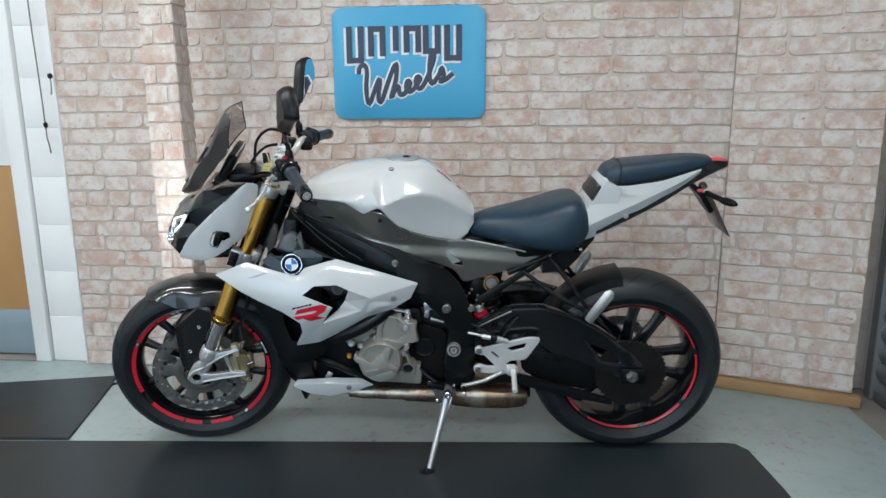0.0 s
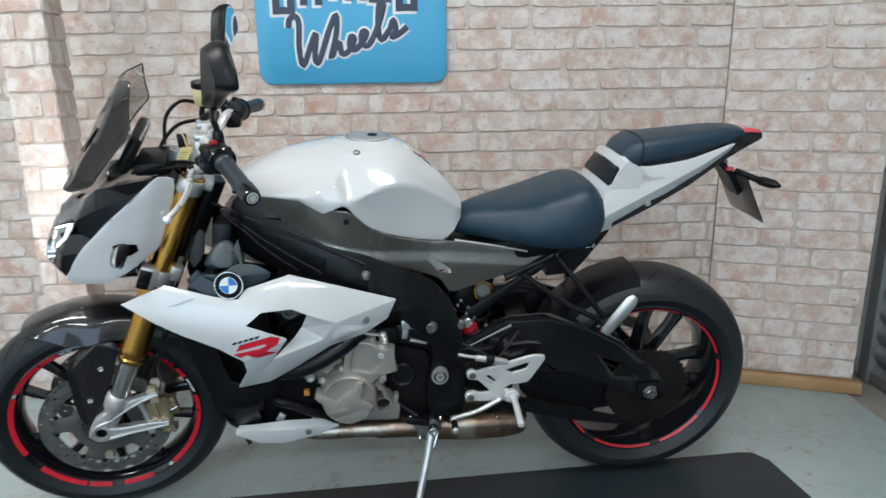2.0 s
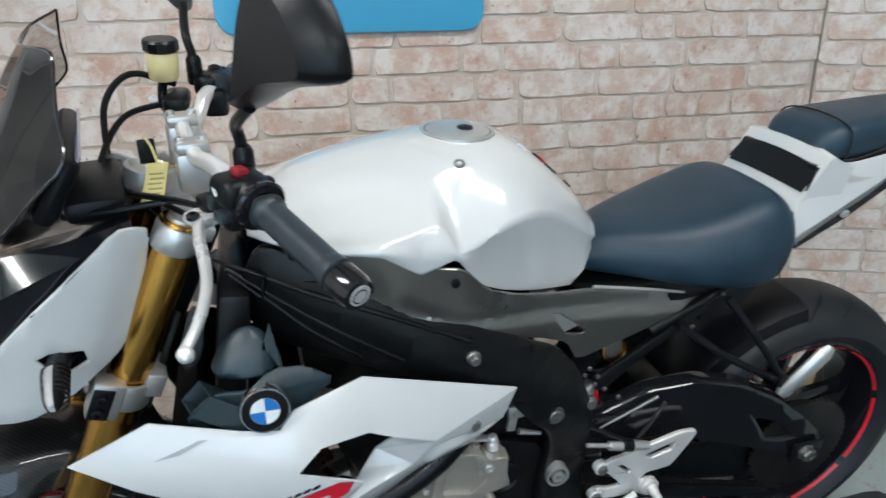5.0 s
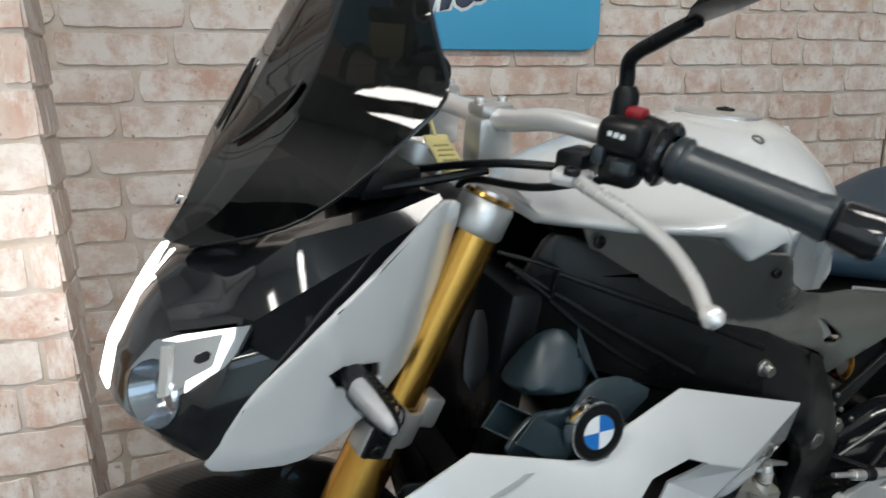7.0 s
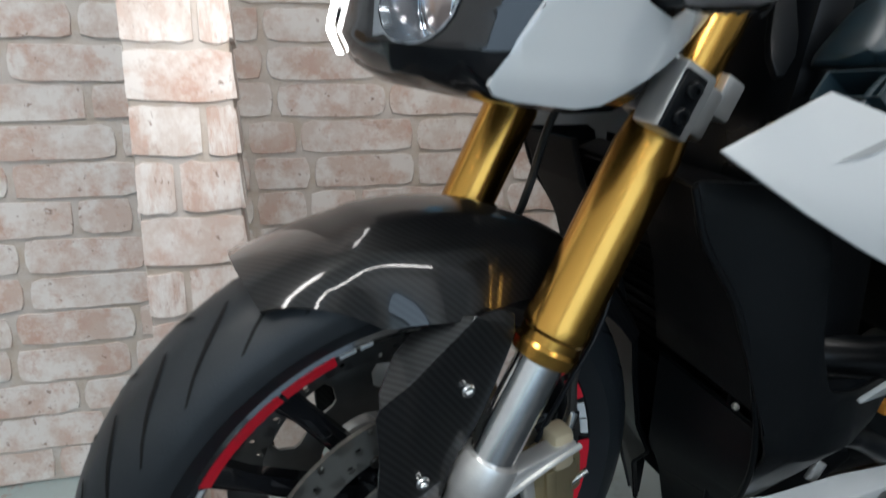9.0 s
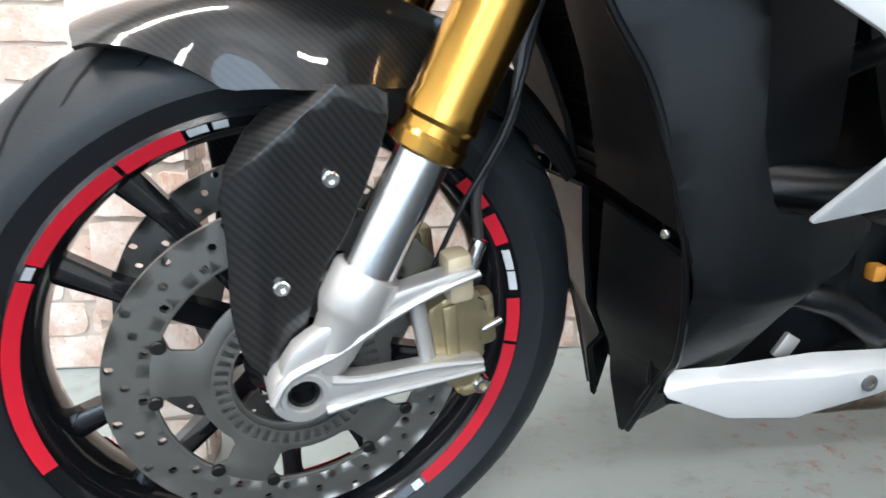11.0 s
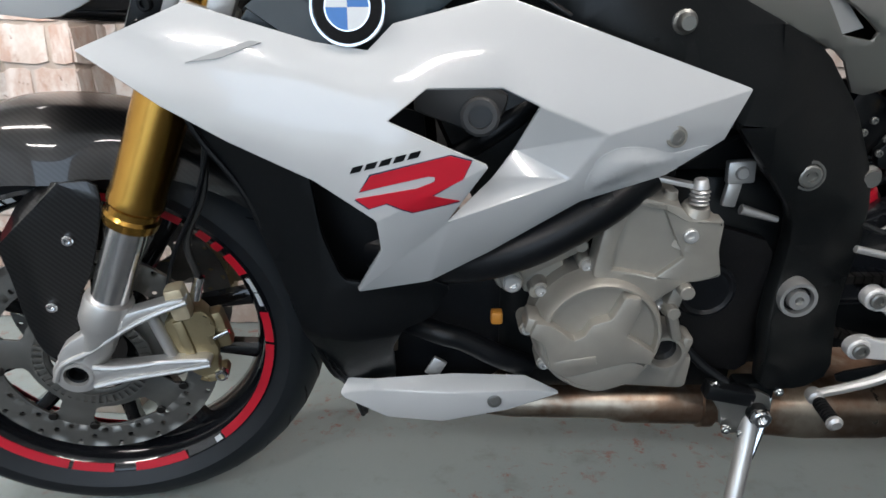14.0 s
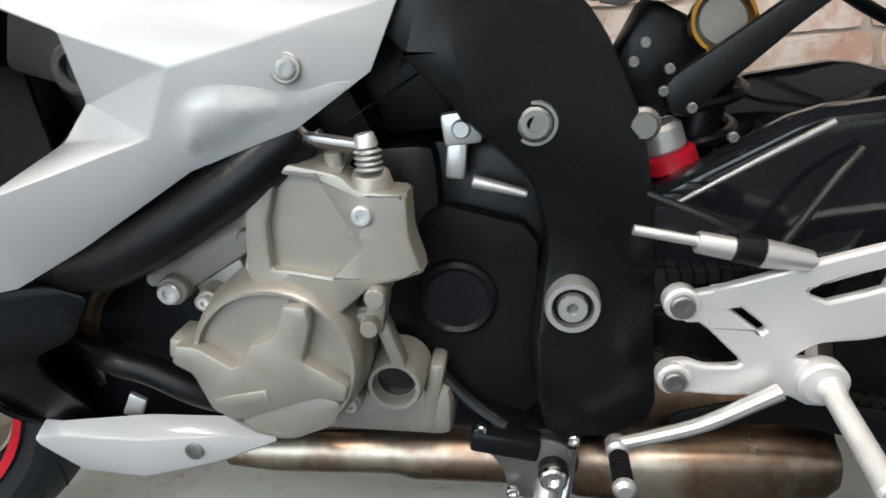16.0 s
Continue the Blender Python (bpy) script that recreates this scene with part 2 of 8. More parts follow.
SIGNW = paint("sign_white", (0.70, 0.74, 0.76), (0.66, 0.7, 0.72), 0.45, 0, 0, 40, 0, 0.06)
MAT_R = paint("mat_rubber", (0.013, 0.019, 0.024), (0.020, 0.028, 0.034), 0.38, 0, 0, 22, 0.35, 0.08, 0.02, 0.42)
EDGEM = paint("edge_strip_brown", (0.30, 0.26, 0.22), (0.22, 0.19, 0.16), 0.8)
PLANKM = paint("pine_plank", (0.45, 0.29, 0.14), (0.34, 0.20, 0.09), 0.6, 0, 0, 30, 0.4, 0.1)
DOORW = paint("door_veneer", (0.50, 0.29, 0.12), (0.42, 0.23, 0.09), 0.45, 0, 0.1, 18, 0.2, 0.1)
KICK = paint("kick_plate", (0.30, 0.38, 0.42), (0.26, 0.33, 0.37), 0.35, 0.3, 0, 22, 0.1, 0.1)
WALLW = paint("white_wall_paint", (0.82, 0.83, 0.83), (0.75, 0.76, 0.76), 0.6, 0, 0, 16, 0.5, 0.1, 0.1)
CEILM = paint("ceiling_paint", (0.66, 0.66, 0.64), (0.6, 0.6, 0.58), 0.8, 0, 0, 10, 0.2, 0.08)
SHUT = paint("shutter_steel", (0.30, 0.305, 0.31), (0.21, 0.215, 0.22), 0.42, 0.6, 0, 16, 0.2, 0.1, 0.25)
CONC = paint("bare_concrete", (0.27, 0.25, 0.23), (0.21, 0.195, 0.18), 0.8, 0, 0, 20, 0.9, 0.08, 0.3)
CORDM = paint("grey_cord", (0.13, 0.13, 0.13), (0.1, 0.1, 0.1), 0.7)
SCREENM = clear("smoked_screen", (0.024, 0.023, 0.023), 0.012, 1.52, 0.10)
LENSM = clear("clear_lens", (0.88, 0.89, 0.90), 0.02, 1.5)
MIRRORM = paint("mirror_glass", (0.82, 0.84, 0.86), (0.82, 0.84, 0.86), 0.02, 1.0, 0, 10, 0, 0.01)
# the display's pale lilac is a reflection put into its base colour
LCDM = paint("display_glass", (0.48, 0.47, 0.54), (0.42, 0.42, 0.50), 0.08, 0, 1.0, 30, 0, 0.03)
DARKM = paint("oily_dark_steel", (0.045, 0.043, 0.04), (0.025, 0.024, 0.022), 0.42, 0.8, 0, 120, 0.2, 0.08)
LAMPM = paint("lamp_bowl", (0.34, 0.38, 0.42), (0.24, 0.27, 0.31), 0.18, 0.8, 0.6, 60, 0, 0.08)
DRLM = glow("daytime_light", (1.0, 0.97, 0.94), 14.0)
GUIDEM = glow("light_guide", (1.0, 0.98, 0.96), 2.2)
PANELM = glow("lamp_diffuser", (1.0, 0.98, 0.95), 9.0)

# ---- building tools ----


def islands(bm):
    """The separate pieces of a bmesh, each as a bmesh of its own."""
    left = set(bm.verts)
    out = []
    while left:
        stack, seen = [left.pop()], []
        while stack:
            v = stack.pop()
            seen.append(v)
            for e in v.link_edges:
                w = e.other_vert(v)
                if w in left:
                    left.remove(w)
                    stack.append(w)
        b = bmesh.new()
        m = {v: b.verts.new(v.co) for v in seen}
        for f in {f for v in seen for f in v.link_faces}:
            b.faces.new([m[v] for v in f.verts])
        out.append(b)
    return out


def each(name, bm, material, parent, label="", sharp=30, matrix=None):
    """Every separate piece of a bmesh as a part of its own."""
    for b in islands(bm):
        part(name, b, material, parent, label, sharp, matrix)
    bm.free()


def part(name, bm, material, parent=None, label="", sharp=38, matrix=None, kind=""):
    """Links a bmesh as one mesh object under a thing or a part."""
    if matrix is not None:
        bm.transform(matrix)
    bmesh.ops.recalc_face_normals(bm, faces=bm.faces)
    lim = radians(sharp)
    for e in bm.edges:
        e.smooth = not (len(e.link_faces) == 2 and e.calc_face_angle(0) > lim)
    for f in bm.faces:
        f.smooth = True
    me = bpy.data.meshes.new(name)
    bm.to_mesh(me)
    bm.free()
    me.materials.append(material)
    ob = new(name, me)
    if parent is not None:
        ob.parent = parent
    if label or kind:
        tagged(ob, label, kind=kind)
    return ob


def mirrored(bm):
    b = bm.copy()
    bmesh.ops.scale(b, vec=(1, -1, 1), verts=b.verts)
    bmesh.ops.reverse_faces(b, faces=b.faces)
    return b


def basis(ax):
    ax = Vector(ax).normalized()
    u = ax.orthogonal().normalized()
    return ax, u, ax.cross(u)


def revolve(bm, o, ax, prof, seg=24, closed=False):
    """Turns a profile of (distance along the axis, radius) round the axis."""
    o = Vector(o)
    ax, u, w = basis(ax)
    rings = []
    for d, r in prof:
        c = o + ax * d
        if r < 1e-6:
            rings.append([bm.verts.new(c)])
        else:
            rings.append([bm.verts.new(c + (u * math.cos(a) + w * math.sin(a)) * r) for a in [2 * math.pi * i / seg for i in range(seg)]])
    pairs = list(zip(rings, rings[1:])) + ([(rings[-1], rings[0])] if closed else [])
    for a, b in pairs:
        for i in range(seg):
            j = (i + 1) % seg
            if len(a) == 1 and len(b) == 1:
                continue
            if len(a) == 1:
                bm.faces.new((a[0], b[i], b[j]))
            elif len(b) == 1:
                bm.faces.new((a[i], b[0], a[j]))
            else:
                bm.faces.new((a[i], b[i], b[j], a[j]))
    if not closed:
        for ring in (rings[0], rings[-1]):
            if len(ring) > 2:
                bm.faces.new(ring)
    return bm


def rod(bm, p0, p1, r0, r1=None, seg=18, ch=0.12):
    """A cylinder or cone between two points, with chamfered ends."""
    p0, p1 = Vector(p0), Vector(p1)
    r1 = r0 if r1 is None else r1
    n = (p1 - p0).length
    c = min(ch * min(r0, r1), n * 0.3)
    return revolve(bm, p0, p1 - p0, [(0, r0 - c), (c, r0), (n - c, r1), (n, r1 - c)], seg)


def spline(pts, per=5):
    pts = [Vector(p) for p in pts]
    if len(pts) < 3:
        return pts
    out = []
    ext = [2 * pts[0] - pts[1]] + pts + [2 * pts[-1] - pts[-2]]
    for i in range(1, len(ext) - 2):
        a, b, c, d = ext[i - 1:i + 3]
        for k in range(per):
            s = k / per
            out.append(0.5 * (2 * b + (c - a) * s + (2 * a - 5 * b + 4 * c - d) * s * s + (3 * b - a - 3 * c + d) * s ** 3))
    return out + [pts[-1]]


def tube(bm, pts, r, seg=10, per=5):
    """A bent round bar through the points; r is one radius or one for each end."""
    pts = spline(pts, per)
    r0, r1 = r if isinstance(r, tuple) else (r, r)
    u = None
    rings = []
    for i, p in enumerate(pts):
        d = (pts[min(i + 1, len(pts) - 1)] - pts[max(i - 1, 0)]).normalized()
        u = d.orthogonal().normalized() if u is None else (u - d * u.dot(d)).normalized()
        w = d.cross(u)
        rr = r0 + (r1 - r0) * i / (len(pts) - 1)
        rings.append([bm.verts.new(p + (u * math.cos(2 * math.pi * k / seg) + w * math.sin(2 * math.pi * k / seg)) * rr) for k in range(seg)])
    for a, b in zip(rings, rings[1:]):
        for k in range(seg):
            bm.faces.new((a[k], b[k], b[(k + 1) % seg], a[(k + 1) % seg]))
    bm.faces.new(rings[0])
    bm.faces.new(rings[-1])
    return bm


def block(bm, c, s, bev=0.003, rot=(0, 0, 0), seg=2):
    """A box with rounded edges."""
    made = bmesh.ops.create_cube(bm, size=1.0, matrix=pose(*c, *rot) @ Matrix.Diagonal((*s, 1)))["verts"]
    if bev:
        edges = {e for v in made for e in v.link_edges}
        bmesh.ops.bevel(bm, geom=list(edges), offset=bev, segments=seg, profile=0.5, affect="EDGES")
    return bm


def shell(outline, yfun, thick=0.004, hole=None, step=0.03, creases=(), bev=0.0015, holes=()):
    """A curved plate: a side-view outline of (x, z), cut into cells, bent by yfun(x, z) and given thickness inwards (+y for negative y)."""
    bm = bmesh.new()
    edges = []
    for loop in [outline] + ([hole] if hole else []) + list(holes):
        vs = [bm.verts.new((x, 0, z)) for x, z in loop]
        edges += [bm.edges.new((vs[i], vs[(i + 1) % len(vs)])) for i in range(len(vs))]
    bmesh.ops.triangle_fill(bm, use_beauty=True, use_dissolve=False, edges=edges)
    for (x1, z1), (x2, z2) in creases:
        bmesh.ops.bisect_plane(bm, geom=bm.verts[:] + bm.edges[:] + bm.faces[:], plane_co=(x1, 0, z1), plane_no=(z2 - z1, 0, x1 - x2), dist=1e-5)
    xs, zs = [p[0] for p in outline], [p[1] for p in outline]
    for lo, hi, no in ((min(xs), max(xs), (1, 0, 0)), (min(zs), max(zs), (0, 0, 1))):
        n = max(1, int((hi - lo) / step))
        for i in range(1, n):
            q = lo + (hi - lo) * i / n
            bmesh.ops.bisect_plane(bm, geom=bm.verts[:] + bm.edges[:] + bm.faces[:], plane_co=(q, 0, q), plane_no=no, dist=1e-5)
    bmesh.ops.remove_doubles(bm, verts=bm.verts, dist=1e-4)
    for v in bm.verts:
        v.co.y = yfun(v.co.x, v.co.z)
    bmesh.ops.recalc_face_normals(bm, faces=bm.faces)
    if sum(f.normal.y * f.calc_area() for f in bm.faces) > 0:
        bmesh.ops.reverse_faces(bm, faces=bm.faces)
    bmesh.ops.solidify(bm, geom=bm.faces[:], thickness=thick)
    if bev:
        sharp = [e for e in bm.edges if len(e.link_faces) == 2 and e.calc_face_angle(0) > 1.0]
        bmesh.ops.bevel(bm, geom=sharp, offset=min(bev, thick * 0.4), segments=2, profile=0.5, affect="EDGES")
    return bm


def soft(pts, r=0.2):
    """Rounds the corners of an outline by cutting each one with two points."""
    out = []
    n = len(pts)
    for i in range(n):
        p, a, b = Vector(pts[i]), Vector(pts[i - 1]), Vector(pts[(i + 1) % n])
        for q in (a, b):
            d = q - p
            out.append(tuple(p + d * min(r, 0.012 / max(d.length, 1e-6))))
    return out


def loft(bm, rings, caps=True):
    vs = [[bm.verts.new(p) for p in ring] for ring in rings]
    n = len(vs[0])
    for a, b in zip(vs, vs[1:]):
        for k in range(n):
            bm.faces.new((a[k], b[k], b[(k + 1) % n], a[(k + 1) % n]))
    if caps:
        bm.faces.new(vs[0])
        bm.faces.new(vs[-1])
    return bm


def smooth_mod(ob, levels=2):
    m = ob.modifiers.new("subsurf", "SUBSURF")
    m.levels = m.render_levels = levels
    return ob


def bolt(bm, c, ax, r=0.008, h=0.006, socket=True):
    """A socket-head bolt."""
    prof = [(0, r), (h * 0.75, r), (h, r * 0.82)]
    prof += [(h, r * 0.48), (h * 0.35, r * 0.48), (h * 0.35, 0)] if socket else [(h, 0)]
    return revolve(bm, c, ax, prof, 12)


def thing(name, label, category, matrix=None, group=""):
    ob = new(name)
    ob.empty_display_size = 0.1
    if matrix is not None:
        ob.matrix_world = matrix
    return tagged(ob, label, category, group)

# ---- the setting ----
WALL_Y = 2.93


def setting(name, bm, material, label, category="", sharp=38):
    return tagged(part(name, bm, material, None, label, sharp), category=category or name.split("_")[0], kind="structure")


def slab(name, lo, hi, material, label, bev=0.004):
    c = [(a + b) / 2 for a, b in zip(lo, hi)]
    return setting(name, block(bmesh.new(), c, [b - a for a, b in zip(lo, hi)], bev), material, label)


slab("floor", (-3.2, -2.4, -0.1), (1.64, 3.2, 0.0), FLOORP, "pale blue-grey painted concrete floor with rusty scuffs")
slab("floor_edge", (1.64, -2.4, -0.1), (2.1, 3.2, -0.004), CONC, "bare grey concrete strip beside the shutter")
slab("ceiling", (-3.2, -2.4, 2.7), (2.1, 3.2, 2.8), CEILM, "plain off-white workshop ceiling")
wall_back = slab("wall_north", (-1.665, WALL_Y, 0), (1.79, WALL_Y + 0.1, 2.7), MORTAR, "wall covered with whitewashed brick cladding")
slab("wall_south_1", (-3.2, -2.4, 0), (-2.5, -2.3, 2.7), WALLW, "plain white painted wall")
slab("wall_south_2", (0.5, -2.4, 0), (2.1, -2.3, 2.7), WALLW, "plain white painted wall")
slab("wall_south_3", (-2.5, -2.4, 2.2), (0.5, -2.3, 2.7), WALLW, "plain white wall over the open doorway")
slab("wall_west", (-3.2, -2.3, 0), (-3.1, 3.2, 2.7), WALLW, "plain white painted wall")
slab("wall_east", (2.0, -2.3, 0), (2.1, 3.2, 2.7), WALLW, "plain wall behind the roller shutter")
slab("wall_corner", (1.78, 2.86, 0), (2.0, 2.96, 2.7), WALLW, "short return wall beside the shutter")
slab("wall_recess", (-3.1, 3.08, 0), (-1.6, 3.18, 2.7), WALLW, "white painted wall behind the doorway")
slab("wall_over_door", (-3.1, 2.95, 2.08), (-1.93, 3.03, 2.7), WALLW, "white painted wall over the door")

# the angled board: from the end of the brick wall towards the shutter
A0, A1 = Vector((1.170, 2.920, 0)), Vector((1.655, 2.755, 0))
AU = (A1 - A0).normalized()
AN = Vector((AU.y, -AU.x, 0))
A_LEN = (A1 - A0).length
FRAME_A = Matrix((AU.to_4d(), (-AN).to_4d(), (0, 0, 1, 0), (0, 0, 0, 1))).transposed()
FRAME_A.translation = A0
FRAME_A[3][3] = 1.0
for i in range(3):
    FRAME_A[3][i] = 0.0
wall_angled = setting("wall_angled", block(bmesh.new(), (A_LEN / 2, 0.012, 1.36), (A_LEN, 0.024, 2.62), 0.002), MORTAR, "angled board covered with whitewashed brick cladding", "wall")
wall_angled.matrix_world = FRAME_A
# thin brown strip added to draw the dark seam line beside the brick wall
part("board_edge", block(bmesh.new(), (-0.002, 0.010, 1.36), (0.003, 0.022, 2.62), 0.001), EDGEM, wall_angled, "thin brown strip along the board's end")
b = block(bmesh.new(), (A_LEN / 2 - 0.02, -0.004, 0.024), (A_LEN + 0.10, 0.045, 0.046), 0.004)
plank = setting("baseboard", b, PLANKM, "rough pine batten under the angled board")
plank.matrix_world = FRAME_A

# the narrow boxed upright in front of the brick wall
post = slab("pillar", (-1.012, 2.500, 0), (-0.890, 2.60, 2.7), MORTAR, "narrow boxed upright covered with brick cladding")


def brick_meshes():
    """Rough-edged slips: long ones and half ones, all 1 long in x before scaling."""
    rng = random.Random(5)
    kinds = {}
    for kind, n, length in (("long", 10, 0.205), ("short", 7, 0.095), ("flush", 6, 0.122)):
        kinds[kind] = []
        for _ in range(n):
            h, l = 0.0302, length / 2
            nx = max(3, int(length / 0.022))
            ring = [(-l + 2 * l * i / nx, -h) for i in range(nx)] + [(l, -h), (l, -h * 0.3), (l, h * 0.4)] + [(l - 2 * l * i / nx, h) for i in range(nx)] + [(-l, h), (-l, h * 0.3), (-l, -h * 0.4)]
            pts = []
            for x, z in ring:
                corner = abs(x) == l and abs(z) == h
                j = 0.0 if kind == "flush" and abs(x) == l else 0.0032 if corner else 0.0022
                pts.append((x * (1 - (0.004 / l if corner and kind != "flush" else 0)) + rng.uniform(-j, j), z * (0.90 if corner else 1) + rng.uniform(-j, j) * 0.9))
            bm = bmesh.new()
            low = [bm.verts.new((x, 0.0005, z)) for x, z in pts]
            side = 1.0 if kind == "flush" else 0.985
            top = [bm.verts.new((x * side, -0.0030 + 0.0018 * z / h + rng.uniform(-0.0006, 0.0005), z * 0.965)) for x, z in pts]
            k = len(pts)
            for i in range(k):
                bm.faces.new((low[i], low[(i + 1) % k], top[(i + 1) % k], top[i]))
            bm.faces.new(top)
            bmesh.ops.recalc_face_normals(bm, faces=bm.faces)
            me = bpy.data.meshes.new("brick")
            bm.to_mesh(me)
            bm.free()
            for p in me.polygons:
                p.use_smooth = False
            me.materials.append(BRICK)
            kinds[kind].append(me)
    return kinds


SLIPS = brick_meshes()
ROW = 0.068


def lay_bricks(parent, frame_m, width, z0, z1, seed, split=9.0, flush=False):
    """Courses of brick slips on a wall's face, in the frame whose x runs along the wall; above split they are joined."""
    rng = random.Random(seed)
    rest = bmesh.new()
    row, z = 0, z0 + ROW / 2
    while z < z1:
        x = 0.0 if flush else -rng.uniform(0.0, 0.19)
        while x < width - 0.012:
            short = rng.random() < 0.36
            n = (0.095 if short else 0.205) * rng.uniform(0.92, 1.08)
            a, c = max(x, 0.0), min(x + n, width)
            x += n + 0.009
            if c - a < 0.025:
                continue
            if flush:
                # a narrow face: one or two pieces a course, cut flush at its edges
                cut = width if row % 3 == 1 else width * (0.66 if row % 2 else 0.36)
                a, c, x = (0.0, cut, cut) if a < 0.001 else (min(a, width * 0.70), width, width)
                if a > 0.001:
                    a += 0.008
            me = rng.choice(SLIPS["flush" if flush else "short" if c - a < 0.14 else "long"])
            sx = (c - a) / (0.122 if flush else 0.095 if c - a < 0.14 else 0.205)
            m = frame_m @ Matrix.Translation(((a + c) / 2, 0, z + rng.uniform(-0.002, 0.002))) @ Matrix.Rotation(radians(rng.uniform(-0.5, 0.5)), 4, "Y") @ Matrix.Diagonal((sx * rng.choice((-1, 1)), 1, rng.uniform(0.96, 1.05), 1))
            if z < split:
                ob = new("brick", me)
                ob.parent = parent
                ob.matrix_parent_inverse = parent.matrix_world.inverted()
                ob.matrix_world = m
            else:
                base = len(rest.verts)
                rest.from_mesh(me)
                rest.verts.ensure_lookup_table()
                for v in rest.verts[base:]:
                    v.co = m @ v.co
        row += 1
        z += ROW
    if rest.verts:
        ob = part("upper_bricks", rest, BRICK, parent, "", 20, parent.matrix_world.inverted(), "stuff")
    else:
        rest.free()


# ---- left end: white blockwork, door frame and door ----
b = block(bmesh.new(), (-1.757, 3.008, 1.35), (0.19, 0.10, 2.7), 0.002)
blockwork = setting("wall_blockwork", b, WALLW, "white painted blockwork pier beside the door", "wall")
z = 0.004
for h in [0.218] * 12:
    bb = block(bmesh.new(), (-1.757, 2.970, z + h / 2 - 0.0015), (0.188, 0.03, h - 0.003), 0.0015)
    part("block", bb, WALLW, blockwork)
    z += h
slab("trim_edge", (-1.672, 2.925, 0), (-1.664, 2.96, 2.7), WALLW, "thin white edge strip of the brick cladding")
door_frame = setting("door_frame", block(bmesh.new(), (-1.895, 2.972, 1.04), (0.075, 0.075, 2.08), 0.006), WALLW, "white painted door frame")
part("head", block(bmesh.new(), (-2.35, 2.972, 2.06), (0.83, 0.075, 0.07), 0.006), WALLW, door_frame)
part("jamb", block(bmesh.new(), (-2.80, 2.972, 1.04), (0.075, 0.075, 2.08), 0.006), WALLW, door_frame)
door = setting("door_1", block(bmesh.new(), (-2.347, 3.005, 1.035), (0.82, 0.04, 1.99), 0.003), DOORW, "closed light oak veneered door", "door")
part("kick_plate", block(bmesh.new(), (-2.347, 2.982, 0.13), (0.80, 0.006, 0.22), 0.001), KICK, door, "blue-grey kick plate")
part("upper_panel", block(bmesh.new(), (-2.347, 2.982, 1.45), (0.80, 0.006, 1.05), 0.001), WALLW, door, "white upper panel")
slab("door_sill", (-2.77, 2.93, 0.0), (-1.935, 3.05, 0.012), CONC, "dark door threshold")

# pull cord on the white wall
cord = thing("pull_cord", "thin grey pull cord with dark toggles on the wall", "cord")
part("cord", tube(bmesh.new(), [(-1.735, 2.925, 2.69), (-1.735, 2.915, 1.7), (-1.72, 2.905, 1.30), (-1.712, 2.90, 1.05)], 0.0028, 8), CORDM, cord)
part("toggle", revolve(bmesh.new(), (-1.714, 2.901, 1.12), (0.1, 0, -1), [(0, 0.003), (0.006, 0.009), (0.02, 0.009), (0.028, 0.003)], 12), SATIN, cord)
part("tail", tube(bmesh.new(), [(-1.712, 2.90, 1.05), (-1.706, 2.90, 1.02), (-1.702, 2.90, 0.985)], 0.003, 8), CORDM, cord)
cord2 = thing("cord_hook", "short dark cord end hooked on the wall", "cord")
part("hook", revolve(bmesh.new(), (-1.668, 2.905, 1.325), (0, 0, -1), [(0, 0.002), (0.004, 0.010), (0.018, 0.010), (0.024, 0.003)], 12), SATIN, cord2)
part("tail", tube(bmesh.new(), [(-1.668, 2.905, 1.30), (-1.664, 2.90, 1.27), (-1.668, 2.90, 1.235)], 0.0025, 8), CORDM, cord2)

# ---- right end: roller shutter ----
shutter = tagged(thing("roller_shutter", "closed grey steel roller shutter with dusty slats", "shutter"), kind="structure")
slat = bmesh.new()
prof = []
for i in range(9):
    a = i / 8
    prof.append((1.79 - 0.019 * math.sin(math.pi * a), a * 0.074))
prof += [(1.797, 0.0765), (1.81, 0.074), (1.81, 0.0)]
loft(slat, [[(x, y, zz) for x, zz in prof] for y in (-2.2, 2.83)])
first = part("slat", slat, SHUT, shutter, "", 30)
for i in range(1, 33):
    o = new("slat", first.data)
    o.parent = shutter
    o.location = (0, 0, 0.079 * i)
first.location = (0, 0, 0.0)
part("guide_rail", block(bmesh.new(), (1.80, 2.845, 1.32), (0.09, 0.05, 2.64), 0.004), SHUT, shutter)
part("bottom_bar", block(bmesh.new(), (1.792, 0.3, 0.0245), (0.045, 5.05, 0.045), 0.004), SHUT, shutter)

# ---- rubber mats ----


def rubber_mat(label, outline, top):
    bm = bmesh.new()
    f = bm.faces.new([bm.verts.new((x, y, 0.0)) for x, y in outline])
    up = bmesh.ops.extrude_face_region(bm, geom=[f])["geom"]
    for v in up:
        if isinstance(v, bmesh.types.BMVert):
            v.co.z = top
    bmesh.ops.bevel(bm, geom=[e for e in bm.edges if e.verts[0].co.z > 0 and e.verts[1].co.z > 0], offset=0.003, segments=2, affect="EDGES")
    return tagged(part("rubber_mat", bm, MAT_R), label, "mat", "floor mats")


rubber_mat("black rubber mat in front of the motorcycle", [(-3.05, 2.03), (-1.238, 2.187), (1.06, 2.380), (1.098, 2.375), (1.13, 2.33), (1.155, 2.10), (1.215, 1.1), (1.22, 0.3), (-3.05, 0.3)], 0.010)
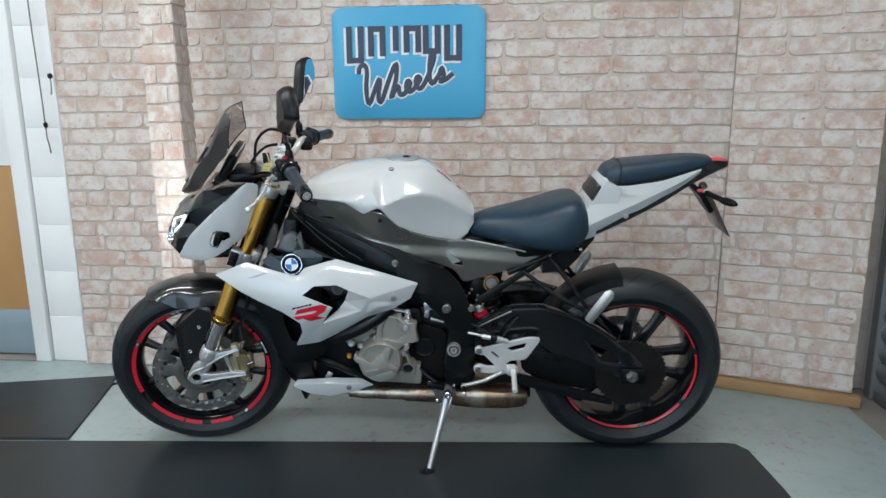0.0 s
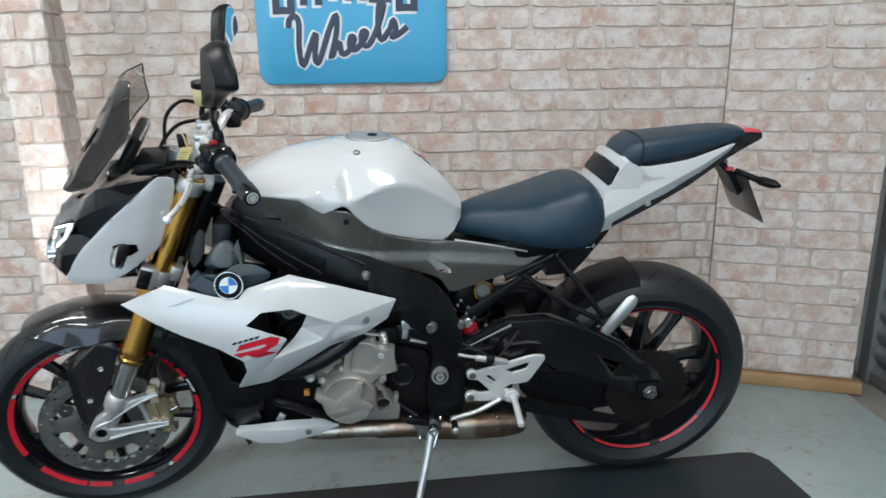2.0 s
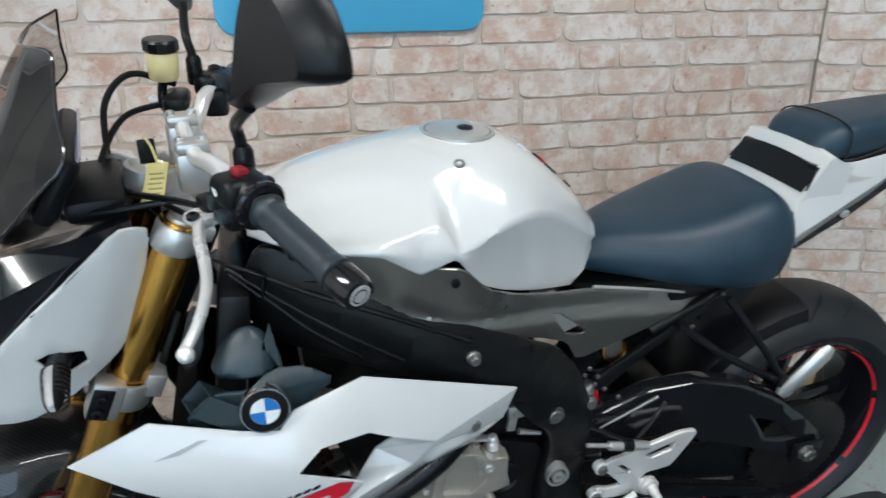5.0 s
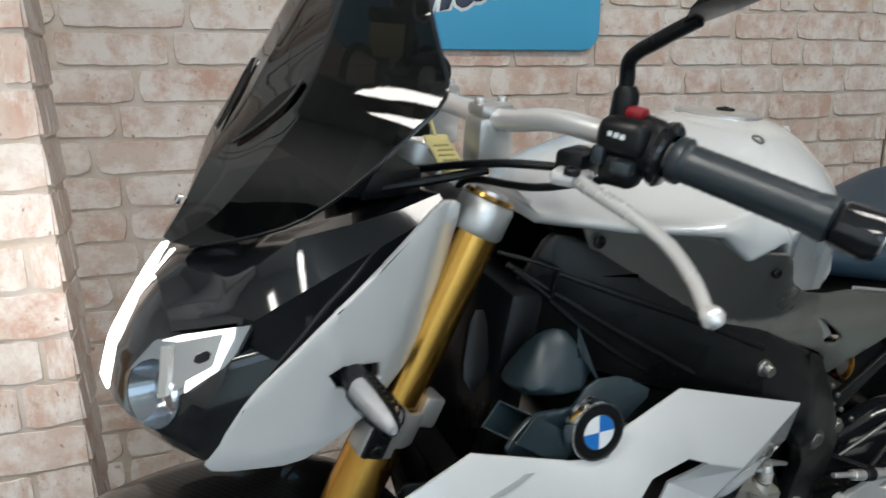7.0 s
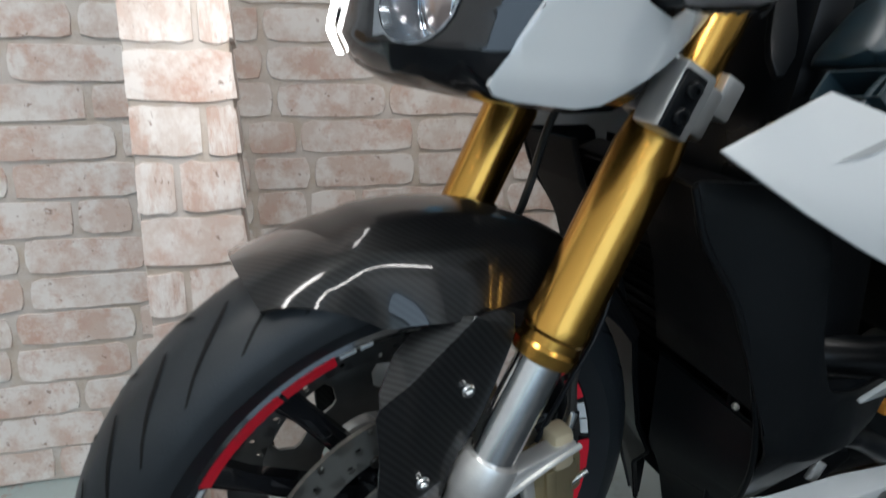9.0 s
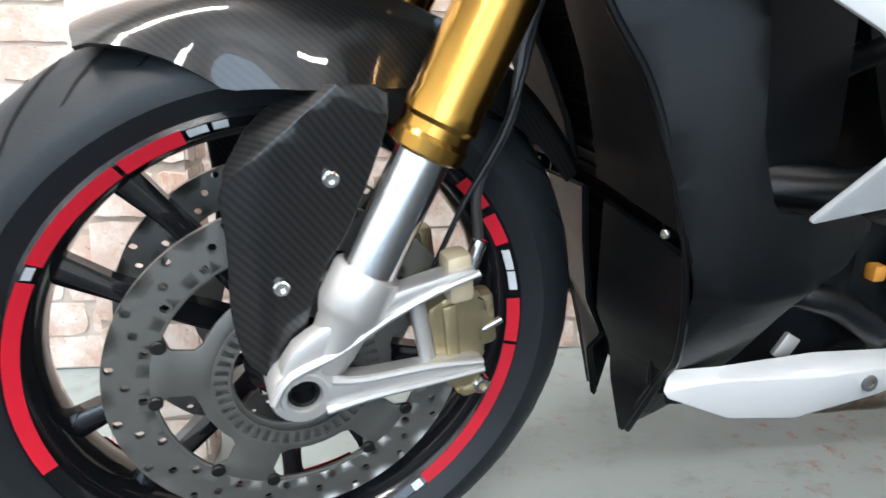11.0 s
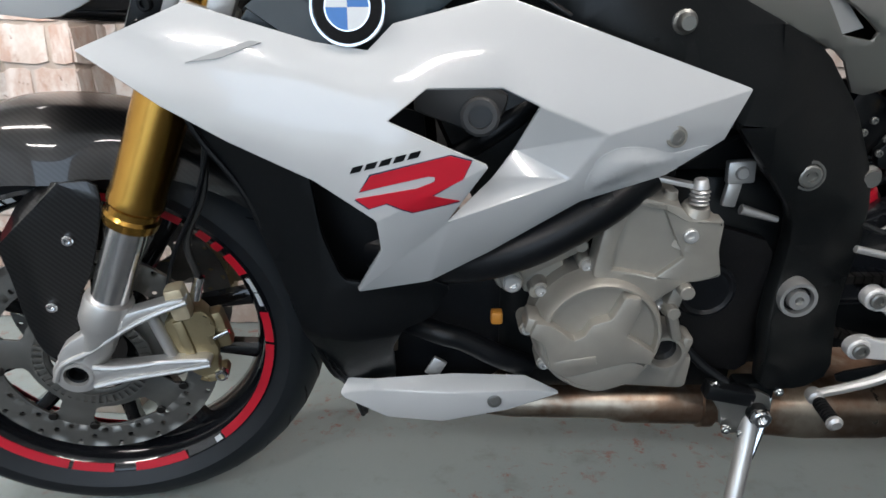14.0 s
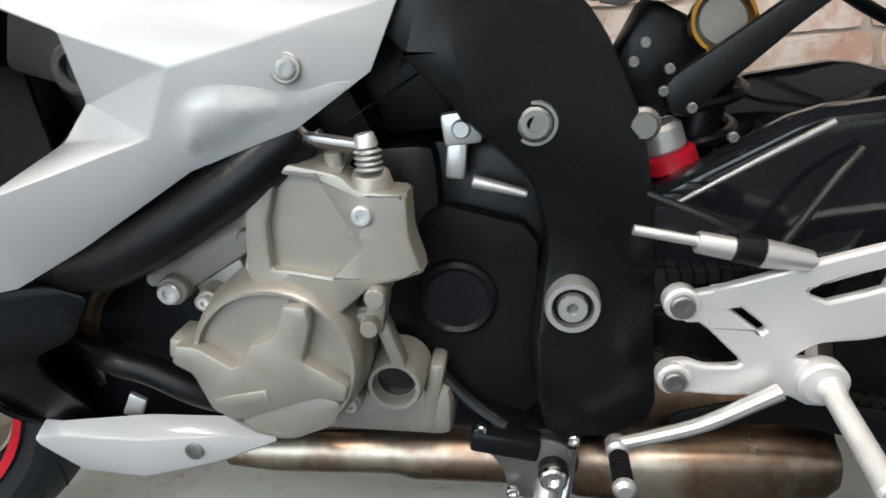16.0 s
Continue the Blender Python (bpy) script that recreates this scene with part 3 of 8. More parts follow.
rubber_mat("black rubber mat by the door with a torn corner", [(-3.05, 2.052), (-1.262, 2.207), (-1.395, 2.690), (-1.383, 2.705), (-1.412, 2.715), (-1.425, 2.785), (-1.90, 2.66), (-3.05, 2.36)], 0.008)

# ---- ceiling lights ----
lamp = thing("ceiling_light", "long white ceiling light with a glowing diffuser", "light", pose(*LAMPS[0][:2], 2.7), "ceiling lights")
part("housing", block(bmesh.new(), (0, 0, -0.018), (1.24, 0.32, 0.034), 0.006), WALLW, lamp)
part("diffuser", block(bmesh.new(), (0, 0, -0.038), (1.18, 0.28, 0.008), 0.003), PANELM, lamp)
for lx, ly, _ in LAMPS[1:]:
    copy_thing(lamp, pose(lx, ly, 2.7))

# ---- the sign ----
sign = thing("wall_sign", "sky-blue rounded sign with navy and white shapes on the brick wall", "sign", pose(-0.113, WALL_Y - 0.006, 1.345))
SW, SH, SR = 0.312, 0.221, 0.045
ring = []
for cx, cz, a0 in ((SW - SR, SH - SR, 0), (-SW + SR, SH - SR, 90), (-SW + SR, -SH + SR, 180), (SW - SR, -SH + SR, 270)):
    ring += [(cx + SR * math.cos(radians(a0 + 15 * i)), cz + SR * math.sin(radians(a0 + 15 * i))) for i in range(7)]
part("board", shell(ring, lambda x, z: -0.012, 0.012, step=0.7, bev=0.003), SIGNB, sign)


def sign_bars(name, bars, material, y, label):
    """Slanted bars of (x, z, width, height, lean) standing proud of the board."""
    for i, (x, z, w, h, lean) in enumerate(bars):
        bm = bmesh.new()
        front = y - 0.0012 - 0.00012 * (i % 5)
        k = math.tan(radians(lean)) * h / 2
        lo = [(x - w / 2 - k, z - h / 2), (x + w / 2 - k, z - h / 2), (x + w / 2 + k, z + h / 2), (x - w / 2 + k, z + h / 2)]
        loft(bm, [[(px, y, pz) for px, pz in lo], [(px, front, pz) for px, pz in lo]])
        part(name, bm, material, sign, label)


upper = []
heights = [0.145, 0.118, 0.098, 0.105, 0.112, 0.140]
xs = [-0.218, -0.128, -0.050, 0.018, 0.096, 0.182]
for i, (x, h) in enumerate(zip(xs, heights)):
    top = 0.146
    offs = (0,) if i == 2 else (-0.024, 0.024)
    for o in offs:
        upper.append((x + o, top - h / 2, 0.024, h, 0))
    if i != 2:
        upper.append((x, top - h + 0.012 if i in (0, 4, 5) else top - 0.012, 0.056, 0.022, 0))
white = [(x - 0.007, z - 0.007, w + 0.006, h + 0.004, l) for x, z, w, h, l in upper]
sign_bars("white_bar", white, SIGNW, -0.012, "white outline bar")
sign_bars("navy_bar", upper, NAVY, -0.0138, "navy bar")
# a wavy brush stroke below the bars
WAVE = [(-0.200, -0.030), (-0.196, -0.004), (-0.176, 0.006), (-0.166, -0.020), (-0.170, -0.090), (-0.160, -0.150), (-0.128, -0.075), (-0.112, -0.050), (-0.120, -0.120), (-0.108, -0.138), (-0.070, -0.040), (-0.044, 0.010), (-0.046, -0.050), (-0.068, -0.128), (-0.040, -0.074), (-0.030, -0.112), (-0.008, -0.104), (0.012, -0.070), (0.002, -0.058), (-0.004, -0.088), (0.014, -0.100), (0.042, -0.072), (0.054, -0.048), (0.040, -0.044), (0.036, -0.074), (0.056, -0.088), (0.086, -0.040), (0.112, 0.034), (0.098, 0.040), (0.092, -0.030), (0.102, -0.070), (0.130, -0.036), (0.142, -0.008), (0.150, -0.040), (0.136, -0.062), (0.160, -0.052), (0.188, -0.030)]
for name, mt, r, y in (("white_stroke", SIGNW, 0.0165, -0.0125), ("navy_stroke", NAVY, 0.0095, -0.0150)):
    wave = tube(bmesh.new(), [(x - 0.006, 0, z - 0.012) for x, z in WAVE], r, 8, 4)
    bmesh.ops.scale(wave, vec=(1, 0.13, 1), verts=wave.verts)
    bmesh.ops.translate(wave, vec=(0, y, 0), verts=wave.verts)
    part(name, wave, mt, sign, "wavy brush stroke", 60)

# ---- the motorcycle: x to its rear, y to its right, z up, leaning on its side stand ----
bike = thing("motorcycle", "white and black sports motorcycle with gold forks on its stand", "motorcycle", pose(0, 2.348, 0, 6.5, 0, 4.0))
XF, XR, RF, RR = -0.749, 0.697, 0.300, 0.320
RAKE = radians(24.6)
KING = Vector((math.sin(RAKE), 0, math.cos(RAKE)))
# the front end is built straight and turned a little to the left about the steering axis
PIV = Matrix.Translation((XF + 0.03, 0, RF))
STEER = PIV @ Matrix.Rotation(radians(10.0), 4, KING) @ PIV.inverted()


def both(name, bm, material, parent, label="", sharp=38, steer=False, far=True):
    """The left part and its mirror image on the right."""
    m = STEER if steer else None
    other = mirrored(bm) if far else None
    left = part(name, bm, material, parent, label, sharp, m)
    if far:
        part(name, other, material, parent, label, sharp, m)
    return left


def lerp(x, pts):
    """Piecewise-linear value at x."""
    if x <= pts[0][0]:
        return pts[0][1]
    for (a, va), (c, vc) in zip(pts, pts[1:]):
        if x <= c:
            return va + (vc - va) * (x - a) / (c - a)
    return pts[-1][1]


# ---- wheels ----


def tyre_mesh(r, w, groove):
    """A tyre section turned about the y axis, with slanted tread grooves cut as dark slots."""
    bm = bmesh.new()
    rim = 0.2290
    h = r - rim
    prof = []
    n = 22
    for i in range(n + 1):
        a = math.pi * i / n
        y = -math.cos(a) * w / 2
        s = max(0.0, 1 - (abs(y) / (w / 2)) ** 2.3)
        prof.append((y, r - 0.60 * h * (1 - s ** 0.62)))
    side = w / 2
    prof = [(-side * 0.72, rim - 0.004), (-side * 0.90, rim + 0.012), (-side, rim + h * 0.30)] + prof[1:-1] + [(side, rim + h * 0.30), (side * 0.90, rim + 0.012), (side * 0.72, rim - 0.004)]
    revolve(bm, (0, 0, 0), (0, 1, 0), prof, 96, closed=True)
    return bm


def groove_mesh(r, w, count):
    """Tread grooves: thin dark strips laid in the tyre's crown, swept back."""
    bm = bmesh.new()
    h = r - 0.2290
    for k in range(count):
        for side in (-1, 1):
            a0 = 2 * math.pi * (k + (0.5 if side > 0 else 0)) / count
            pts = []
            for i in range(7):
                s = 0.12 + 0.74 * i / 6
                y = side * s * w / 2
                q = max(0.0, 1 - s ** 2.3)
                rr = r - 0.60 * h * (1 - q ** 0.62) - 0.0006
                a = a0 + 0.30 * s * s + 0.05 * s
                pts.append((rr, a, y))
            ring0, ring1 = [], []
            for i, (rr, a, y) in enumerate(pts):
                wd = 0.0042 / rr * (1 - 0.6 * abs(i - 3) / 3.5)
                for lst, da in ((ring0, -wd), (ring1, wd)):
                    lst.append([bm.verts.new(((rr + d) * math.cos(a + da), y, (rr + d) * math.sin(a + da))) for d in (0.0014, -0.004)])
            for i in range(6):
                bm.faces.new((ring0[i][0], ring0[i + 1][0], ring1[i + 1][0], ring1[i][0]))
    return bm


def rim_mesh(w, hub_r, hub_w):
    bm = bmesh.new()
    hw = w / 2
    prof = [(-hw, 0.2330), (-hw - 0.003, 0.2275), (-hw + 0.004, 0.2185), (-hw * 0.55, 0.2075), (0, 0.2025), (hw * 0.55, 0.2075), (hw - 0.004, 0.2185), (hw + 0.003, 0.2275), (hw, 0.2330), (hw - 0.012, 0.2275), (hw * 0.5, 0.2155), (0, 0.2115), (-hw * 0.5, 0.2155), (-hw + 0.012, 0.2275)]
    revolve(bm, (0, 0, 0), (0, 1, 0), prof, 72, closed=True)
    revolve(bm, (0, -hub_w / 2, 0), (0, 1, 0), [(0, hub_r * 0.5), (0, hub_r * 0.8), (0.006, hub_r), (hub_w - 0.006, hub_r), (hub_w, hub_r * 0.8), (hub_w, hub_r * 0.5)], 32)
    return bm


def lay_spokes(wheel, count, hub_r, m, thick=1.0):
    """Slim paired spokes from the hub to the rim, each a part of its own."""
    for k in range(count):
        bm = bmesh.new()
        a = 2 * math.pi * k / count + 0.25
        fork = 0.085 if k % 2 else -0.085
        rings = []
        for s in (0.0, 0.35, 0.7, 1.0):
            r = hub_r * 0.85 + (0.2115 - hub_r * 0.85) * s
            aa = a + fork * s
            wd = (0.012 - 0.003 * s + (0.005 if s == 1.0 else 0)) * thick
            dp = 0.016 - 0.005 * s
            c = Vector((r * math.cos(aa), 0, r * math.sin(aa)))
            t = Vector((-math.sin(aa), 0, math.cos(aa)))
            rings.append([c + t * wd + Vector((0, -dp * 0.6, 0)), c + t * wd * 0.4 + Vector((0, -dp, 0)), c - t * wd * 0.4 + Vector((0, -dp, 0)), c - t * wd + Vector((0, -dp * 0.6, 0)), c - t * wd + Vector((0, dp * 0.6, 0)), c + t * wd + Vector((0, dp * 0.6, 0))])
        loft(bm, rings)
        part("spoke", bm, BLACK, wheel, "", 35, m)


def stripe_mesh(y, a0, a1, r0=0.2165, r1=0.2285):
    """One arc of tape on the rim's flank."""
    bm = bmesh.new()
    n = max(3, int((a1 - a0) / 4))
    inner, outer = [], []
    s = -1 if y < 0 else 1
    for i in range(n + 1):
        a = radians(a0 + (a1 - a0) * i / n)
        inner.append([bm.verts.new((r0 * math.cos(a), y - s * 0.0045 + d, r0 * math.sin(a))) for d in (0, s * 0.0012)])
        outer.append([bm.verts.new((r1 * math.cos(a), y + d, r1 * math.sin(a))) for d in (0, s * 0.0012)])
    for i in range(n):
        bm.faces.new((inner[i][1], inner[i + 1][1], outer[i + 1][1], outer[i][1]))
        bm.faces.new((inner[i][0], inner[i + 1][0], inner[i + 1][1], inner[i][1]))
        bm.faces.new((outer[i][1], outer[i + 1][1], outer[i + 1][0], outer[i][0]))
    return bm


def disc_mesh(y, r0, r1, holes, thick=0.005):
    """A brake disc with drilled holes: an annulus made of a ring of cells, each with a hole through it."""
    bm = bmesh.new()
    rows = 3
    for s in (-1, 1):
        yy = y + s * thick / 2
        for k in range(holes):
            for j in range(rows):
                ra, rb = r0 + (r1 - r0) * j / rows, r0 + (r1 - r0) * (j + 1) / rows
                a0, a1 = 2 * math.pi * k / holes, 2 * math.pi * (k + 1) / holes
                drilled = (k + j) % 3 == 0
                quad = [(ra, a0), (ra, (a0 + a1) / 2), (ra, a1), (rb, a1), (rb, (a0 + a1) / 2), (rb, a0)]
                vs = [bm.verts.new((r * math.cos(a), yy, r * math.sin(a))) for r, a in quad]
                if not drilled:
                    bm.faces.new(vs)
                    continue
                rc, ac = (ra + rb) / 2, (a0 + a1) / 2
                c = Vector((rc * math.cos(ac), yy, rc * math.sin(ac)))
                hs = [bm.verts.new(c + (v.co - c).normalized() * 0.0042) for v in vs]
                for i in range(6):
                    bm.faces.new((vs[i], vs[(i + 1) % 6], hs[(i + 1) % 6], hs[i]))
    for r in (r0, r1):
        ring = [[bm.verts.new((r * math.cos(2 * math.pi * i / 72), y + d, r * math.sin(2 * math.pi * i / 72))) for d in (-thick / 2, thick / 2)] for i in range(72)]
        for i in range(72):
            bm.faces.new((ring[i][0], ring[(i + 1) % 72][0], ring[(i + 1) % 72][1], ring[i][1]))
    bmesh.ops.remove_doubles(bm, verts=bm.verts, dist=1e-5)
    return bm


AXF = STEER @ Matrix.Translation((XF - 0.005, 0, RF + 0.003))
AXR = Matrix.Translation((XR, 0, RR))
front_wheel = part("front_wheel", rim_mesh(0.095, 0.045, 0.10), BLACK, bike, "black cast wheel with red rim tape", 30, AXF)
lay_spokes(front_wheel, 10, 0.045, AXF)
part("tyre", tyre_mesh(RF + 0.003, 0.12, 0), RUBBER, front_wheel, "black sport tyre", 30, AXF)
part("tread_groove", groove_mesh(RF + 0.003, 0.12, 30), RADM, front_wheel, "", 30, AXF, "stuff")
for y in (-0.0506, 0.0506):
    for a0, a1 in ((-53, -5.5), (-4.5, 8.5), (25, 34), (36.5, 40), (41.5, 46), (52, 58), (70, 88), (110, 123), (124, 149), (153, 200), (214, 246), (247.5, 262), (270, 290)):
        part("rim_tape", stripe_mesh(y, a0, a1), RED, front_wheel, "", 30, AXF)
    for a0, a1 in ((-57, -54), (11, 16.5), (17, 23), (101, 104), (105, 109), (149.5, 152.5)):
        part("tape_mark", stripe_mesh(y, a0, a1, 0.2200, 0.2265), SIGNW, front_wheel, "small white tape mark", 30, AXF)
def sector(a0, a1, r0, r1):
    """A rounded opening between two arms of the disc carrier."""
    pts = [(r1, a0 + (a1 - a0) * (0.06 + 0.88 * i / 6)) for i in range(7)] + [((r0 + 2 * r1) / 3, a1), (r0 + 0.004, a1 - 2)]
    pts += [(r0, a1 - (a1 - a0) * (0.14 + 0.72 * i / 5)) for i in range(6)] + [(r0 + 0.004, a0 + 2), ((r0 + 2 * r1) / 3, a0)]
    return [(r * math.cos(radians(a)), r * math.sin(radians(a))) for r, a in pts]


def circle(r, n):
    return [(r * math.cos(2 * math.pi * i / n), r * math.sin(2 * math.pi * i / n)) for i in range(n)]


for y in (-0.068, 0.068):
    part("brake_disc", disc_mesh(y, 0.122, 0.158, 54), DISC, front_wheel, "drilled steel brake disc", 25, AXF)
    car = shell(circle(0.1235, 60), lambda x, z: y - 0.002, 0.004, hole=circle(0.056, 40), step=0.3, bev=0.0008, holes=[sector(-104 + 72 * k, -56 + 72 * k, 0.0865, 0.1185) for k in range(5)])
    carrier = part("disc_carrier", car, DISC, front_wheel, "grey steel disc carrier with five arms", 30, AXF)
    riv = bmesh.new()
    for k in range(10):
        a = radians(-116 + 72 * (k // 2) + 26 * (k % 2) - 13)
        revolve(riv, (0.119 * math.cos(a), y - math.copysign(0.004, -y), 0.119 * math.sin(a)), (0, 1 if y > 0 else -1, 0), [(-0.002, 0.0062), (0.001, 0.0062), (0.0018, 0.0050), (0.0018, 0)], 12)
    each("disc_rivet", riv, DARKM, carrier, "", 30, AXF)
sens = bmesh.new()
for k in range(44):
    a = 2 * math.pi * k / 44
    block(sens, (0.066 * math.cos(a), -0.078, 0.066 * math.sin(a)), (0.012, 0.002, 0.0046), 0, (0, -math.degrees(a), 0))
revolve(sens, (0, -0.079, 0), (0, 1, 0), [(0, 0.0585), (0, 0.0605), (0.002, 0.0605), (0.002, 0.0585)], 44, closed=True)
revolve(sens, (0, -0.079, 0), (0, 1, 0), [(0, 0.0715), (0, 0.0745), (0.002, 0.0745), (0.002, 0.0715)], 44, closed=True)
part("sensor_ring", sens, DISC, front_wheel, "slotted steel sensor ring", 30, AXF)

rear_wheel = part("rear_wheel", rim_mesh(0.155, 0.055, 0.15), BLACK, bike, "black cast wheel with red rim tape", 30, AXR)
lay_spokes(rear_wheel, 10, 0.055, AXR, 1.55)
carrier = revolve(bmesh.new(), (0, -0.104, 0), (0, 1, 0), [(0, 0.030), (0, 0.070), (0.010, 0.088), (0.030, 0.090), (0.050, 0.070), (0.050, 0.030)], 40, closed=True)
part("cush_drive", carrier, BLACK, rear_wheel, "black sprocket carrier", 30, AXR)
part("tyre", tyre_mesh(RR, 0.19, 0), RUBBER, rear_wheel, "wide black sport tyre", 30, AXR)
part("tread_groove", groove_mesh(RR, 0.19, 22), FRAMEB, rear_wheel, "", 30, AXR, "stuff")
for y in (-0.0806, 0.0806):
    for a0, a1 in ((-30, 14), (20, 62), (68, 110), (118, 160), (176, 226), (236, 282), (290, 324)):
        part("rim_tape", stripe_mesh(y, a0, a1, 0.2195, 0.2245), RED, rear_wheel, "", 30, AXR)
spk = bmesh.new()
teeth = 45
ring = []
for k in range(teeth * 4):
    a = 2 * math.pi * k / (teeth * 4)
    r = 0.112 + (0.005 if k % 4 in (1, 2) else 0)
    ring.append((r * math.cos(a), r * math.sin(a)))
loft(spk, [[(x, -0.112, z) for x, z in ring], [(x, -0.106, z) for x, z in ring]])
part("sprocket", spk, DARKM, rear_wheel, "steel chain sprocket", 30, AXR)
part("rear_disc", disc_mesh(0.11, 0.075, 0.11, 40), DISC, rear_wheel, "drilled steel brake disc", 25, AXR)

# ---- front fork ----


def add_to(bm, other):
    me = bpy.data.meshes.new("joined")
    other.to_mesh(me)
    other.free()
    bm.from_mesh(me)
    bpy.data.meshes.remove(me)


def fork_side(s):
    """One fork leg, built on the left (s = -1) or the right."""
    y = 0.105 * s
    ax = KING
    foot = Vector((XF, y, RF))
    off = Vector((-0.002, 0, 0.0))
    base = foot + off
    g = bmesh.new()
    revolve(g, base, ax, [(0.226, 0.0235), (0.229, 0.0300), (0.240, 0.0315), (0.244, 0.0290), (0.252, 0.0290), (0.256, 0.0315), (0.266, 0.0315), (0.272, 0.0300), (0.43, 0.0300), (0.455, 0.0265), (0.715, 0.0265), (0.718, 0.025)], 32)
    leg = part("fork_tube", g, GOLD, bike, "gold anodised fork tube", 20, STEER)
    c = revolve(bmesh.new(), base, ax, [(0.09, 0.0228), (0.230, 0.0228)], 28)
    part("fork_slider", c, CHROME, leg, "polished steel slider", 40, STEER)
    cap = revolve(bmesh.new(), base, ax, [(0.690, 0.0265), (0.694, 0.0292), (0.722, 0.0292), (0.726, 0.027), (0.728, 0.0215), (0.722, 0.019), (0.735, 0.017), (0.737, 0.006), (0.733, 0)], 28)
    part("fork_cap", cap, BRIGHT, leg, "silver clamp and cap of the fork", 35, STEER)
    ring_g = revolve(bmesh.new(), base, ax, [(0.7275, 0.0275), (0.7315, 0.0255), (0.7315, 0.0200), (0.7275, 0.0195)], 28, closed=True)
    part("cap_ring", ring_g, GOLD, leg, "gold ring of the fork cap", 35, STEER)
    f = bmesh.new()
    revolve(f, base, ax, [(0.024, 0.012), (0.032, 0.0185), (0.050, 0.0215), (0.074, 0.0230), (0.086, 0.0280), (0.090, 0.0292), (0.119, 0.0288), (0.123, 0.0275), (0.124, 0.0225)], 28)
    o = foot + Vector((-0.008, 0, 0.013))
    revolve(f, o + Vector((0, 0.020 * s, 0)), (0, -s, 0), [(0.004, 0.0135), (0.0, 0.0150), (0.0, 0.0195), (0.0025, 0.0205), (0.0025, 0.0262), (0.0055, 0.0282), (0.048, 0.0282), (0.051, 0.0265), (0.051, 0.0135)], 32, closed=True)
    for arm in ([(-0.024, 0.002), (-0.013, 0.038), (0.012, 0.056), (0.071, 0.083), (0.142, 0.100), (0.150, 0.091), (0.104, 0.076), (0.060, 0.054), (0.014, 0.018)], [(0.012, 0.013), (0.045, 0.006), (0.150, 0.009), (0.165, 0.002), (0.156, -0.006), (0.060, -0.013), (0.015, -0.019)]):
        blade = shell(soft([(o.x + x, o.z + z) for x, z in arm], 0.25), lambda x, z: -0.123, 0.022, step=0.5, bev=0.004)
        add_to(f, blade if s < 0 else mirrored(blade))
    for ridge in ([(-0.025, -0.004), (-0.010, 0.020), (0.028, 0.036), (0.070, 0.062), (0.110, 0.081), (0.148, 0.094)], [(0.018, -0.018), (0.060, -0.011), (0.110, -0.007), (0.160, -0.002)], [(0.022, 0.011), (0.050, 0.007), (0.110, 0.009), (0.158, 0.006)]):
        tube(f, [o + Vector((x, 0.0185 * s, z)) for x, z in ridge], (0.0042, 0.0032), 8, 3)
    rod(f, o + Vector((0.118, 0, -0.02)), o + Vector((0.098, 0, 0.07)), 0.0075)
    part("fork_foot", f, ALU, leg, "cast aluminium axle carrier with caliper arms", 35, STEER)
    pl = revolve(bmesh.new(), o + Vector((0, 0.016 * s, 0)), (0, -s, 0), [(0.016, 0.0), (0.016, 0.0095), (0.002, 0.0105), (0.001, 0.0133), (0.020, 0.0133), (0.020, 0)], 20)
    part("axle_end", pl, FRAMEB, leg, "", 30, STEER)
    # caliper on the disc behind the leg
    yy = 0.088 * s
    body = [(-0.645, 0.374), (-0.650, 0.355), (-0.643, 0.335), (-0.637, 0.310), (-0.630, 0.286), (-0.600, 0.274), (-0.588, 0.281), (-0.592, 0.302), (-0.584, 0.318), (-0.593, 0.335), (-0.584, 0.352), (-0.592, 0.374), (-0.604, 0.384)]
    cal = shell(soft(body, 0.35), lambda x, z: -0.108 + 0.5 * abs(x + 0.620 + 0.25 * (z - 0.33)) ** 1.4, 0.036, step=0.012, bev=0.005)
    block(cal, (-0.623, -0.1085, 0.332), (0.013, 0.006, 0.080), 0.0025, (0, -9, 0))
    block(cal, (-0.596, -0.094, 0.279), (0.030, 0.030, 0.014), 0.005, (0, -12, 0))
    cal = cal if s < 0 else mirrored(cal)
    cp = part("brake_caliper", cal, CALIPER, bike, "bronze four-piston brake caliper", 35, STEER)
    boss = block(bmesh.new(), (-0.6225, yy + 0.018 * s, 0.399), (0.024, 0.026, 0.046), 0.006, (0, -8, 0))
    part("caliper_boss", boss, LIT_BRONZE, cp, "bronze bolt boss in a lit, paler tone", 35, STEER)
    part("pad_cover", block(bmesh.new(), (-0.588, yy - 0.004 * s, 0.342), (0.028, 0.024, 0.056), 0.007, (0, -10, 0)), CALIPER, cp, "bronze outer lobe of the caliper", 35, STEER)
    bl = bmesh.new()
    bolt(bl, (-0.590, yy + s * 0.014, 0.281), (0, s, 0), 0.009, 0.009)
    rod(bl, (-0.604, yy + s * 0.012, 0.331), (-0.572, yy + s * 0.012, 0.345), 0.0035)
    rod(bl, (-0.607, yy + s * 0.006, 0.392), (-0.596, yy + s * 0.004, 0.424), 0.007)
    each("caliper_bolt", bl, CHROME, cp, "steel bolt", 30, STEER)
    return leg


fork_side(-1)
fork_side(1)
part("front_axle", rod(bmesh.new(), (XF, -0.10, RF), (XF, 0.10, RF), 0.0125), DISC, bike, "", 30, STEER)

